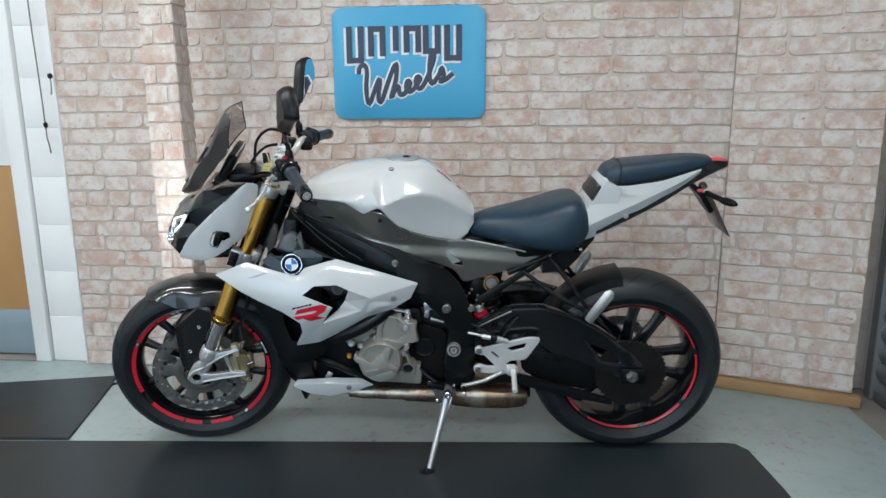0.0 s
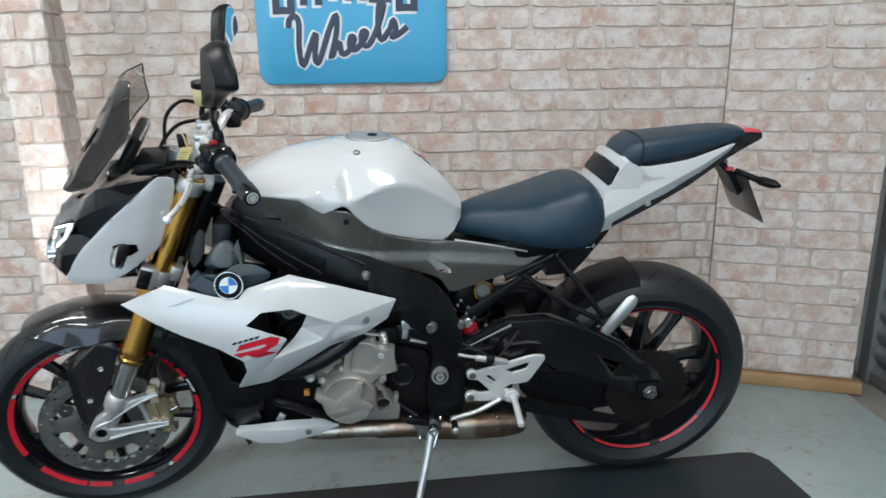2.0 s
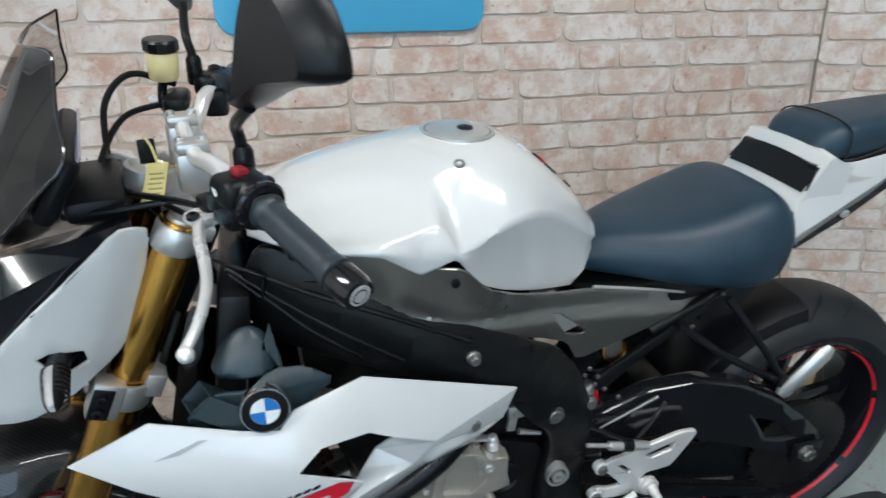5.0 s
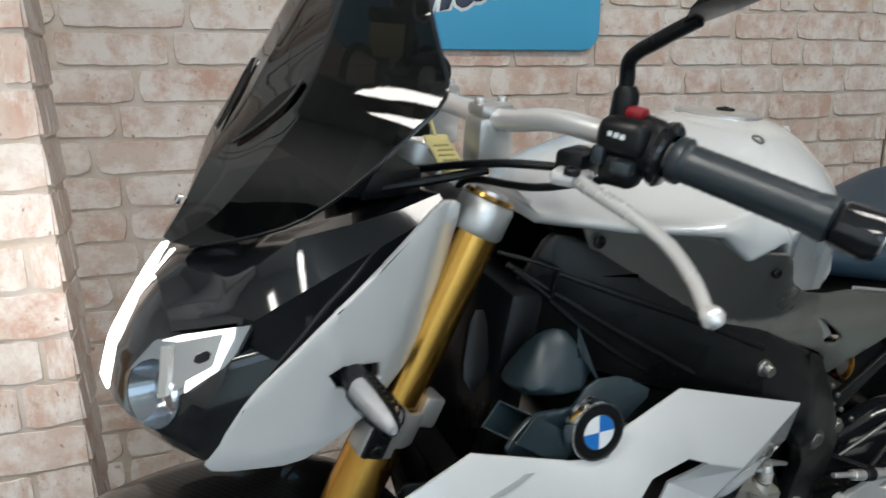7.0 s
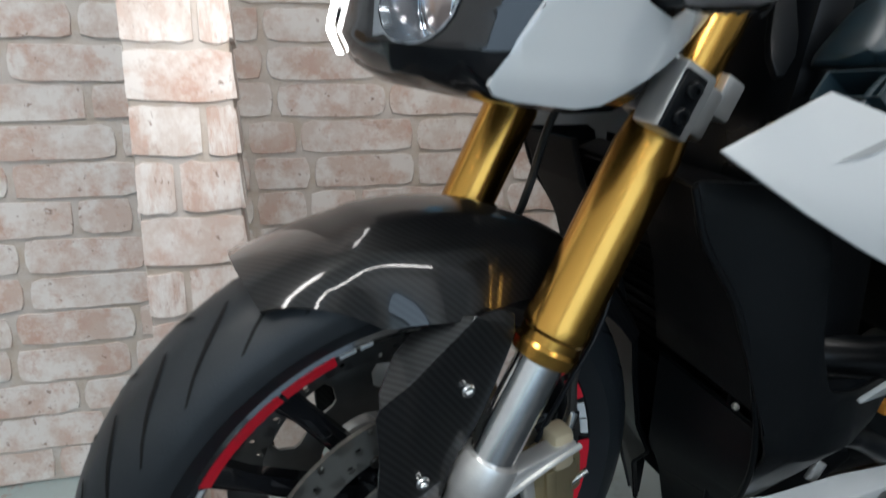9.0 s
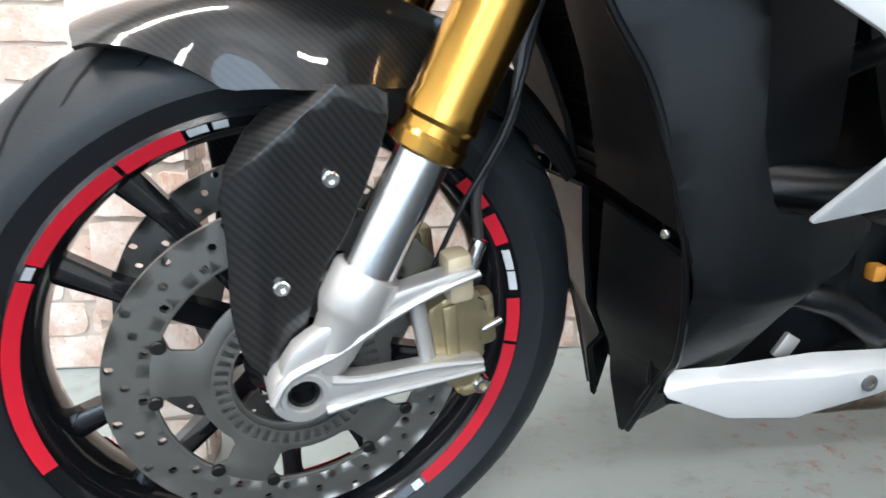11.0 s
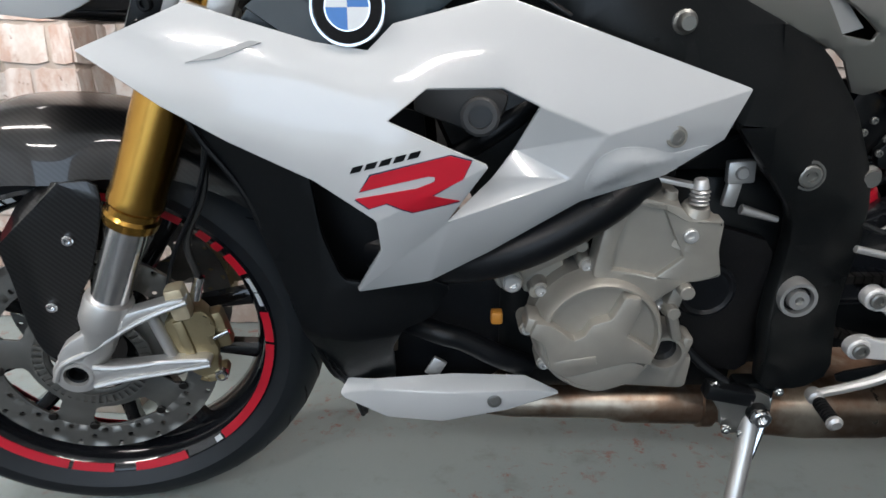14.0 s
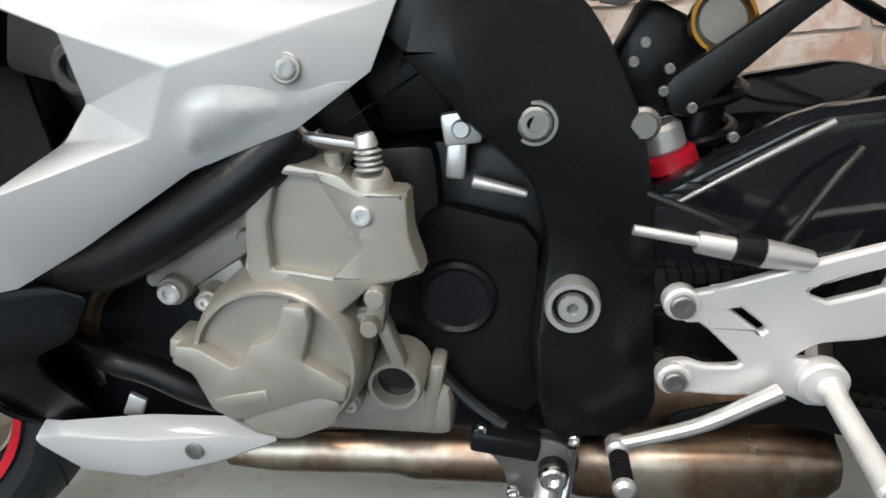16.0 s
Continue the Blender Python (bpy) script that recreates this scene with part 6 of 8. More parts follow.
tube(brk, [(-0.345, -0.106, 0.830), (-0.385, -0.088, 0.863)], 0.0025, 8)
each("frame_bracket", brk, SATIN, fram, "thin black bracket")
fbm = bmesh.new()
revolve(fbm, (-0.057, -0.163, 0.719), (0, -1, 0), [(0, 0.0115), (0.004, 0.0115), (0.006, 0.009), (0.013, 0.008), (0.015, 0.0065), (0.015, 0)], 18)
both("frame_plug", fbm, DISC, fram, "silver frame bolt", 30)
pv = revolve(bmesh.new(), (0.120, -0.128, 0.416), (0, -1, 0), [(0, 0.0225), (0.012, 0.0225), (0.018, 0.0212), (0.018, 0.0170), (0.010, 0.0158), (0.010, 0.0122), (0.019, 0.0115), (0.019, 0.005), (0.010, 0.005), (0.010, 0)], 32)
pvo = both("pivot_bolt", pv, BRIGHT, fram, "large round swingarm pivot bolt", 25)
part("pivot_groove", revolve(bmesh.new(), (0.120, -0.1385, 0.416), (0, -1, 0), [(0, 0.0124), (0, 0.0156), (0.002, 0.0156), (0.002, 0.0124)], 32, closed=True), RADM, pvo, "dark groove of the pivot bolt", 30)
part("pivot_core", bolt(bmesh.new(), (0.120, -0.1405, 0.416), (0, -1, 0), 0.0110, 0.006), DISC, pvo, "darker bolt in the middle", 30)
fbm = bmesh.new()
bolt(fbm, (0.096, -0.152, 0.566), (0, -1, 0), 0.0125, 0.006)
revolve(fbm, (0.096, -0.1505, 0.566), (0, -1, 0), [(0, 0.0135), (0, 0.0165), (0.004, 0.0160), (0.004, 0.0135)], 24, closed=True)
for bb in (mirrored(fbm), fbm):
    each("frame_bolt", bb, DISC, fram, "dark steel frame bolt", 30)

eb = bmesh.new()
block(eb, (-0.10, 0, 0.42), (0.24, 0.22, 0.26), 0.02)
block(eb, (-0.16, 0, 0.60), (0.22, 0.26, 0.20), 0.02, (0, -24, 0))
block(eb, (0.07, 0, 0.42), (0.16, 0.19, 0.26), 0.02)
block(eb, (-0.06, 0, 0.72), (0.26, 0.19, 0.18), 0.03)
block(eb, (0.0, 0, 0.615), (0.17, 0.20, 0.13), 0.02)
block(eb, (0.255, 0, 0.385), (0.15, 0.17, 0.16), 0.02)
block(eb, (-0.05, 0, 0.29), (0.30, 0.15, 0.10), 0.02)
blocks = islands(eb)
eb.free()
engine = part("engine_block", blocks[0], FRAMEB, bike, "black four-cylinder engine block", 35)
for b in blocks[1:]:
    part("engine_section", b, FRAMEB, engine, "", 35)
# gearbox cover: black plate with a round boss
gc = shell(soft([(0.010, 0.500), (0.095, 0.475), (0.090, 0.300), (0.03, 0.310), (-0.03, 0.335), (-0.035, 0.430)], 0.2), lambda x, z: -0.112 - 0.006 * math.sin(x * 20), 0.014, step=0.05, creases=[((0.0, 0.44), (0.1, 0.468))], bev=0.0015)
gco = part("gearbox_cover", gc, RADM, engine, "black gearbox cover", 30)
part("cover_boss", revolve(bmesh.new(), (0.025, -0.114, 0.415), (0, -1, 0), [(0, 0.036), (0.006, 0.034), (0.009, 0.030), (0.006, 0.026), (0.006, 0)], 30), SATIN, gco, "", 30)
# cylinder head side casting
UP = [(-0.103, 0.561), (-0.042, 0.545), (-0.030, 0.532), (0.004, 0.528), (0.003, 0.496), (0.010, 0.467), (-0.011, 0.461), (-0.028, 0.459), (-0.058, 0.435), (-0.068, 0.432), (-0.111, 0.452), (-0.125, 0.471), (-0.115, 0.534)]
REC = [(-0.088, 0.548), (-0.058, 0.541), (-0.033, 0.489), (-0.058, 0.467), (-0.092, 0.474), (-0.105, 0.475), (-0.102, 0.510)]
um = shell(soft(UP, 0.10), lambda x, z: -0.186, 0.034, hole=REC, step=0.03, bev=0.0028)
head_c = part("cylinder_casting", um, ENGINE, engine, "pale grey engine side casting with a raised rim", 28)
part("casting_floor", shell(UP, lambda x, z: -0.1785 - 0.05 * (x + 0.06), 0.02, step=0.2, bev=0), ENGINE, head_c, "sunken face of the casting", 28)
top_l = loft(bmesh.new(), [[Vector((-0.104, y0, 0.560)), Vector((-0.042, y0, 0.544)), Vector((-0.040, y1, 0.554)), Vector((-0.098, y1, 0.571))] for y0, y1 in ((-0.183, -0.150), (-0.160, -0.120))])
part("casting_shelf", top_l, ENGINE, head_c, "sloping top of the casting", 30)
web = bmesh.new()
rod(web, (-0.027, -0.162, 0.500), (-0.022, -0.172, 0.543), 0.0250, 0.0135, 24)
rod(web, (-0.049, -0.168, 0.545), (-0.049, -0.170, 0.558), 0.0075, 0.0065, 12)
rod(web, (-0.026, -0.150, 0.452), (-0.026, -0.196, 0.452), 0.0085, 0.0078, 14)
rod(web, (-0.035, -0.150, 0.424), (-0.035, -0.190, 0.424), 0.0080, 0.0072, 14)
block(web, (-0.030, -0.168, 0.438), (0.016, 0.020, 0.050), 0.004, (0, 14, 0))
block(web, (-0.026, -0.162, 0.402), (0.012, 0.018, 0.050), 0.004, (0, -16, 0))
rod(web, (-0.104, -0.150, 0.566), (-0.104, -0.172, 0.566), 0.0075, 0.0068, 12)
each("casting_boss", web, ENGINE, head_c, "", 35)
spr = bmesh.new()
for k in range(4):
    revolve(spr, (-0.022, -0.175, 0.544 + 0.0042 * k), (0, 0.05, 1), [(0, 0.0085), (0.0016, 0.0104), (0.0032, 0.0085)], 16)
part("clutch_spring", spr, BRIGHT, head_c, "small bright coil spring", 35)
arm = bmesh.new()
rod(arm, (-0.022, -0.175, 0.561), (-0.023, -0.175, 0.571), 0.0085, 0.0070, 14)
block(arm, (-0.044, -0.170, 0.566), (0.048, 0.012, 0.005), 0.001, (0, 12, 0))
block(arm, (-0.068, -0.162, 0.566), (0.022, 0.010, 0.006), 0.001, (0, -28, 0))
tube(arm, [(-0.066, -0.160, 0.566), (-0.090, -0.150, 0.582), (-0.120, -0.140, 0.590)], 0.0032, 8)
each("clutch_arm", arm, ALU, head_c, "silver clutch release arm piece", 35)
# round clutch cover
cc = Vector((-0.114, -0.150, 0.398))
cl = bmesh.new()
revolve(cl, cc, (0.04, -1, 0.02), [(-0.02, 0.071), (0.016, 0.072), (0.020, 0.0700), (0.034, 0.069), (0.046, 0.0660), (0.0490, 0.0635), (0.0490, 0.0610), (0.0420, 0.0590), (0.0415, 0)], 64)
clutch = part("clutch_cover", cl, ENGINE, engine, "round cast clutch cover", 26)
# raised lower half with two arms, and a lug on the flange
PLT = [(-0.184, 0.424), (-0.167, 0.421), (-0.143, 0.402), (-0.132, 0.407), (-0.124, 0.421), (-0.104, 0.427), (-0.093, 0.453), (-0.076, 0.451), (-0.075, 0.437), (-0.086, 0.406), (-0.076, 0.399), (-0.053, 0.383), (-0.058, 0.369), (-0.080, 0.373), (-0.149, 0.354), (-0.166, 0.366), (-0.175, 0.398), (-0.190, 0.408)]
plt = shell(soft(PLT, 0.10), lambda x, z: cc.y - 0.056 + 0.03 * (x - cc.x), 0.020, step=0.2, bev=0.0022)
part("cover_rib", plt, ENGINE, clutch, "raised three-armed rib of the cover", 24)
part("cover_step", shell(soft([(-0.150, 0.353), (-0.080, 0.372), (-0.062, 0.366), (-0.070, 0.345), (-0.110, 0.330), (-0.140, 0.338)], 0.15), lambda x, z: cc.y - 0.050, 0.014, step=0.2, bev=0.002), ENGINE, clutch, "lower step of the cover", 24)
lug = bmesh.new()
block(lug, cc + Vector((-0.072, -0.034, 0.018)), (0.016, 0.034, 0.018), 0.003, (0, 14, 0))
part("cover_lug", lug, ENGINE, clutch, "", 30)
part("cover_lettering", block(bmesh.new(), cc + Vector((-0.026, -0.0560, -0.024)), (0.046, 0.003, 0.011), 0.001, (0, -8, 0)), ENGINE, clutch, "raised plain bar in place of a maker's mark", 30)
ebm = bmesh.new()
for a in (20, 60, 100, 145, 185, 225, 265, 310):
    ar = radians(a)
    c = cc + Vector((0.074 * math.cos(ar), 0.0, 0.074 * math.sin(ar)))
    rod(ebm, c + Vector((0, 0.02, 0)), c + Vector((0, -0.014, 0)), 0.010, 0.009, 12)
each("cover_boss", ebm, ENGINE, clutch, "", 35)
ebm2 = bmesh.new()
for a in (20, 60, 100, 145, 185, 225, 265, 310):
    ar = radians(a)
    bolt(ebm2, cc + Vector((0.074 * math.cos(ar), -0.014, 0.074 * math.sin(ar))), (0, -1, 0), 0.0062, 0.006)
each("cover_bolt", ebm2, ALU, clutch, "silver cover bolt", 30)
# front casting with its bolts, thermostat cover, sump
fcst = bmesh.new()
block(fcst, (-0.182, -0.122, 0.470), (0.100, 0.056, 0.034), 0.006, (0, -28, 0))
block(fcst, (-0.152, -0.118, 0.490), (0.060, 0.060, 0.030), 0.006, (0, -28, 0))
block(fcst, (-0.170, -0.118, 0.448), (0.050, 0.050, 0.040), 0.006, (0, -10, 0))
rod(fcst, (-0.206, -0.12, 0.448), (-0.206, -0.160, 0.448), 0.014, 0.013, 16)
rod(fcst, (-0.133, -0.12, 0.491), (-0.133, -0.160, 0.491), 0.0085, 0.0075, 12)
rod(fcst, (-0.180, -0.12, 0.437), (-0.180, -0.162, 0.437), 0.0085, 0.0075, 12)
rod(fcst, (-0.237, -0.11, 0.456), (-0.225, -0.150, 0.455), 0.0075, 0.0065, 12)
block(fcst, (-0.06, -0.11, 0.318), (0.15, 0.06, 0.05), 0.010, (0, 4, 0))
revolve(fcst, (-0.028, -0.120, 0.357), (0, -1, 0), [(0, 0.026), (0.040, 0.024), (0.044, 0.022), (0.044, 0.0185), (0.030, 0.0175), (0.030, 0)], 24)
block(fcst, (-0.002, -0.122, 0.330), (0.014, 0.040, 0.070), 0.005, (0, 14, 0))
each("front_casting", fcst, ENGINE, engine, "pale grey casting piece", 32)
plug = bmesh.new()
bolt(plug, (-0.206, -0.160, 0.448), (0, -1, 0), 0.010, 0.007)
bolt(plug, (-0.029, -0.186, 0.514), (0, -1, 0), 0.0078, 0.004)
each("engine_bolt", plug, ALU, engine, "silver engine bolt", 30)
part("oil_window", revolve(bmesh.new(), (-0.028, -0.148, 0.357), (0, -1, 0), [(0, 0.0175), (0.003, 0.0165), (0.003, 0)], 20), BLACK, engine, "dark oil sight glass", 30)
fit = bmesh.new()
block(fit, (0.040, -0.118, 0.560), (0.030, 0.012, 0.026), 0.003, (0, -4, 0))
block(fit, (0.034, -0.118, 0.535), (0.016, 0.010, 0.030), 0.003, (0, 8, 0))
rod(fit, (0.040, -0.122, 0.560), (0.040, -0.128, 0.560), 0.008, 0.007, 12)
rod(fit, (0.046, -0.122, 0.518), (0.088, -0.124, 0.506), 0.006, 0.0035, 12)
each("linkage_fitting", fit, BRIGHT, engine, "bright alloy linkage fitting", 35)
part("sensor_plug", block(bmesh.new(), (-0.220, -0.135, 0.391), (0.014, 0.014, 0.016), 0.003), paint("orange_plastic", (0.62, 0.26, 0.04), None, 0.4), engine, "small orange plug", 35)
# added black plate that stops floor and wall showing beside the headers
shield = shell(soft([(-0.41, 0.46), (-0.24, 0.47), (-0.205, 0.40), (-0.205, 0.30), (-0.25, 0.262), (-0.41, 0.255)], 0.1), lambda x, z: -0.098 - 0.12 * max(0.0, x + 0.26), 0.006, step=0.05, bev=0.002)
part("side_shield", shield, SATIN, engine, "black plate added to fill the dark gap beside the exhaust headers", 35)
hs = bmesh.new()
tube(hs, [(-0.36, -0.12, 0.47), (-0.27, -0.165, 0.475), (-0.20, -0.185, 0.50), (-0.125, -0.180, 0.540), (-0.075, -0.165, 0.575)], 0.022, 16)
part("coolant_hose", hs, SATIN, engine, "thick black coolant hose", 40)
hs = bmesh.new()
tube(hs, [(-0.36, -0.10, 0.38), (-0.292, -0.138, 0.373), (-0.257, -0.140, 0.362), (-0.217, -0.138, 0.338), (-0.180, -0.12, 0.312)], 0.014, 14)
tube(hs, [(-0.30, -0.10, 0.56), (-0.24, -0.13, 0.60), (-0.18, -0.12, 0.64)], 0.012, 12)
each("lower_hose", hs, SATIN, engine, "", 40)
inb = bmesh.new()
revolve(inb, (-0.243, -0.140, 0.628), (0, -1, 0.1), [(0, 0.020), (0.012, 0.020), (0.014, 0.017), (0.014, 0.012), (0.006, 0.012), (0.006, 0)], 20)
block(inb, (-0.262, -0.125, 0.640), (0.09, 0.03, 0.05), 0.008, (0, 20, 0))
part("ignition_coil", inb, paint("grey_plastic", (0.10, 0.10, 0.10), None, 0.5), engine, "grey fitting behind the fairing vent", 32)

# radiator and its black cover
rd = bmesh.new()
block(rd, (-0.425, 0, 0.520), (0.034, 0.25, 0.28), 0.006, (0, -20, 0))
fins = bmesh.new()
for i in range(15):
    z = 0.40 + 0.0170 * i
    block(fins, (-0.4445 - 0.364 * (z - 0.520), 0, z), (0.006, 0.20, 0.003), 0, (0, -20, 0))
radiator = part("radiator", rd, RADM, bike, "black radiator behind the front wheel", 30)
each("cooling_fin", fins, RADM, radiator)
RC = [(-0.545, 0.668), (-0.432, 0.662), (-0.413, 0.600), (-0.404, 0.520), (-0.386, 0.470), (-0.352, 0.464), (-0.300, 0.464), (-0.272, 0.450), (-0.294, 0.414), (-0.325, 0.403), (-0.338, 0.372), (-0.340, 0.316), (-0.346, 0.268), (-0.356, 0.236), (-0.3985, 0.173), (-0.4035, 0.228), (-0.408, 0.290), (-0.418, 0.336), (-0.4400, 0.418), (-0.4640, 0.492), (-0.490, 0.560), (-0.527, 0.615)]


def rc_y(x, z):
    return -0.165 - 0.03 * math.exp(-((x + 0.38) / 0.09) ** 2) + 0.10 * max(0.0, -0.44 - x) + 0.70 * max(0, 0.40 - z)


rcm = shell(soft(RC, 0.12), rc_y, 0.006, step=0.03, creases=[((-0.43, 0.66), (-0.405, 0.26))], bev=0.002)
cover = both("radiator_cover", rcm, MOULDED, bike, "black plastic radiator side cover", 32)
LIP = [(-0.545, -0.160, -0.526, -0.070, 0.664), (-0.5265, -0.162, -0.516, -0.060, 0.615), (-0.490, -0.166, -0.490, -0.050, 0.562), (-0.464, -0.171, -0.468, -0.035, 0.500), (-0.4485, -0.173, -0.456, -0.030, 0.446),
       (-0.4425, -0.172, -0.448, -0.025, 0.426), (-0.430, -0.164, -0.443, -0.020, 0.375), (-0.4175, -0.144, -0.435, -0.012, 0.322), (-0.409, -0.118, -0.414, -0.010, 0.290), (-0.4045, -0.094, -0.420, -0.030, 0.256), (-0.3995, -0.050, -0.404, -0.036, 0.184)]


def lip_row(r, z_in, back=0.0):
    """One section of the front lip, from the side cover's edge inwards."""
    xo, yo, xi, yi, z = r
    return [Vector((xo + back, yo, z)), Vector((xi + back, yi, z + z_in)), Vector((xi + back + 0.008, yi, z + z_in)), Vector((xo + back + 0.008, yo + 0.002, z))]


lipm = loft(bmesh.new(), [lip_row(r, k) for r, k in zip(LIP[:5], (0, 0, 0, 0.004, 0.012))])
bmesh.ops.bevel(lipm, geom=lipm.edges[:], offset=0.0015, segments=1, affect="EDGES")
both("cover_lip", lipm, RADM, bike, "black front lip of the radiator cover", 40)
lipm = loft(bmesh.new(), [lip_row(r, k, 0.003) for r, k in zip(LIP[5:], (0.012, 0, -0.012, -0.022, -0.015, -0.012))])
bmesh.ops.bevel(lipm, geom=lipm.edges[:], offset=0.0025, segments=2, affect="EDGES")
both("lower_front_panel", lipm, MOULDED, bike, "black lower front panel below a narrow gap", 40)
both("lip_screw", bolt(bmesh.new(), (-0.4470, -0.150, 0.440), (-0.9, -0.4, 0), 0.004, 0.003), SILVER, bike, "small bright screw in the gap", 30)
edge = bmesh.new()
tube(edge, [(r[0] + 0.002, r[1] - 0.001, r[4]) for r in LIP], 0.0034, 8)
both("cover_edge", edge, MOULDED, cover, "rounded edge of the radiator cover", 40)
# dark plate added to give the recess behind the cover its shade
rin = shell([(-0.44, 0.66), (-0.30, 0.63), (-0.285, 0.44), (-0.44, 0.43)], lambda x, z: -0.135, 0.004, bev=0)
both("radiator_duct", rin, SATIN, radiator, "black plate added as the dark of the shaded recess behind the cover", 35)
bp = loft(bmesh.new(), [[Vector((x, -w, z1)), Vector((x, w, z1)), Vector((x + 0.03, w, z1 - 0.01)), Vector((x + 0.03, -w, z1 - 0.01))] for x, w, z1 in ((-0.420, 0.150, 0.400), (-0.402, 0.115, 0.320), (-0.388, 0.080, 0.265), (-0.382, 0.050, 0.225))])
part("belly_front", bp, SATIN, bike, "black lower front cover", 32)

# ---- white side fairings ----
FV = {
    "A": (-0.589, -0.236, 0.708), "B": (-0.494, -0.226, 0.745), "C": (-0.387, -0.2318, 0.713), "D": (-0.342, -0.2339, 0.706), "E": (-0.321, -0.2223, 0.726),
    "F": (-0.228, -0.2036, 0.747), "G": (0.013, -0.1768, 0.660), "H": (-0.010, -0.184, 0.613), "I": (-0.065, -0.190, 0.579), "J": (-0.145, -0.195, 0.555),
    "K": (-0.235, -0.205, 0.505), "L": (-0.294, -0.213, 0.477), "M": (-0.369, -0.210, 0.463), "N": (-0.338, -0.243, 0.524), "O": (-0.340, -0.257, 0.560),
    "P": (-0.391, -0.261, 0.599), "Q": (-0.463, -0.256, 0.633), "R": (-0.520, -0.250, 0.664),
    "V1": (-0.325, -0.2626, 0.652), "V2": (-0.292, -0.2484, 0.676), "V3": (-0.227, -0.2318, 0.673), "V4": (-0.194, -0.2301, 0.656), "V5": (-0.239, -0.256, 0.610),
    "V6": (-0.272, -0.240, 0.554), "X1": (-0.131, -0.2247, 0.629), "X2": (-0.160, -0.214, 0.584), "W1": (-0.207, -0.195, 0.607), "W2": (-0.233, -0.200, 0.583),
    "S": (-0.442, -0.2409, 0.700), "T": (-0.300, -0.2291, 0.712), "Y": (-0.405, -0.256, 0.655),
}
# flat plates that meet in crisp folds: lower front plate, upper plate, rear band, inner wing of the vent
PLATES = ["A R Y", "R Q Y", "Q P Y", "P V1 Y", "P O V1", "O V5 V1", "O N V5", "N V6 V5", "N M V6", "A Y S", "Y V1 S", "A S B", "S C B", "S V1 C", "C V1 D", "V1 V2 D", "D V2 T", "D T E", "T F E", "V2 V3 T", "T V3 F", "V3 V4 F", "F V4 X1", "F X1 G", "G X1 H", "X1 X2 I", "X1 I H", "X2 J I", "X2 V6 K", "X2 K J", "V6 L K", "V6 M L", "V4 W1 X1", "W1 W2 X2", "W1 X2 X1", "W2 V6 X2"]
PLATES = [[FV[k] for k in p.split()] for p in PLATES]


def fa_y(x, z):
    """How far out the fairing lies at a point of its side view."""
    for a, b, c in PLATES[:-4]:
        d = (b[0] - a[0]) * (c[2] - a[2]) - (c[0] - a[0]) * (b[2] - a[2])
        u = ((x - a[0]) * (c[2] - a[2]) - (c[0] - a[0]) * (z - a[2])) / d
        v = ((b[0] - a[0]) * (z - a[2]) - (x - a[0]) * (b[2] - a[2])) / d
        if u > -0.01 and v > -0.01 and u + v < 1.01:
            return a[1] + u * (b[1] - a[1]) + v * (c[1] - a[1])
    return -0.255


fam = bmesh.new()
for tri in PLATES:
    fam.faces.new([fam.verts.new(p) for p in tri])
bmesh.ops.remove_doubles(fam, verts=fam.verts, dist=1e-5)
bmesh.ops.recalc_face_normals(fam, faces=fam.faces)
if sum(f.normal.y * f.calc_area() for f in fam.faces) > 0:
    bmesh.ops.reverse_faces(fam, faces=fam.faces)
rim = [v for v in fam.verts if v.is_boundary]
bmesh.ops.bevel(fam, geom=[e for e in fam.edges if len(e.link_faces) == 2 and e.calc_face_angle(0) > 0.28], offset=0.0022, segments=2, profile=0.5, affect="EDGES")
bmesh.ops.solidify(fam, geom=fam.faces[:], thickness=0.005)
bmesh.ops.bevel(fam, geom=[e for e in fam.edges if len(e.link_faces) == 2 and e.calc_face_angle(0) > 1.05], offset=0.0016, segments=2, profile=0.5, affect="EDGES")
fairing = both("side_fairing", fam, WHITE, bike, "white lacquered side fairing with a cut-out vent", 30)
# a thin grey wedge laid on the white fairing as a notch's shade
hl = shell([(-0.494, 0.698), (-0.440, 0.7145), (-0.430, 0.713), (-0.466, 0.701)], lambda x, z: fa_y(x, z) - 0.0012, 0.002, step=0.02, bev=0)
both("fairing_slot", hl, paint("fairing_shade_slot", (0.36, 0.37, 0.37), None, 0.3, 0, 0.8), fairing, "grey wedge painted as the shade of a shallow notch", 40)
BLISTER = [(-0.146, 0.572), (-0.143, 0.590), (-0.134, 0.607), (-0.115, 0.615), (-0.088, 0.612), (-0.062, 0.604), (-0.036, 0.608), (-0.024, 0.607), (-0.042, 0.597), (-0.085, 0.583), (-0.118, 0.571), (-0.138, 0.565)]


def inside_by(x, z, ring):
    """Distance from a point to the nearest side of an outline."""
    best = 1.0
    for (ax, az), (bx, bz) in zip(ring, ring[1:] + ring[:1]):
        k = max(0.0, min(1.0, ((x - ax) * (bx - ax) + (z - az) * (bz - az)) / ((bx - ax) ** 2 + (bz - az) ** 2)))
        best = min(best, math.hypot(x - ax - k * (bx - ax), z - az - k * (bz - az)))
    return best


BLISTER = [tuple(p)[:2] for p in spline([(x, z, 0) for x, z in BLISTER] + [(*BLISTER[0], 0)], 3)[:-1]]
bl = shell(BLISTER, lambda x, z: fa_y(x, z) - 0.0006 - 0.0075 * (1 - math.exp(-(inside_by(x, z, BLISTER) / 0.011) ** 2)), 0.003, step=0.0055, bev=0)
both("fairing_swelling", bl, WHITE, fairing, "rounded white swelling at the fairing's rear", 60)
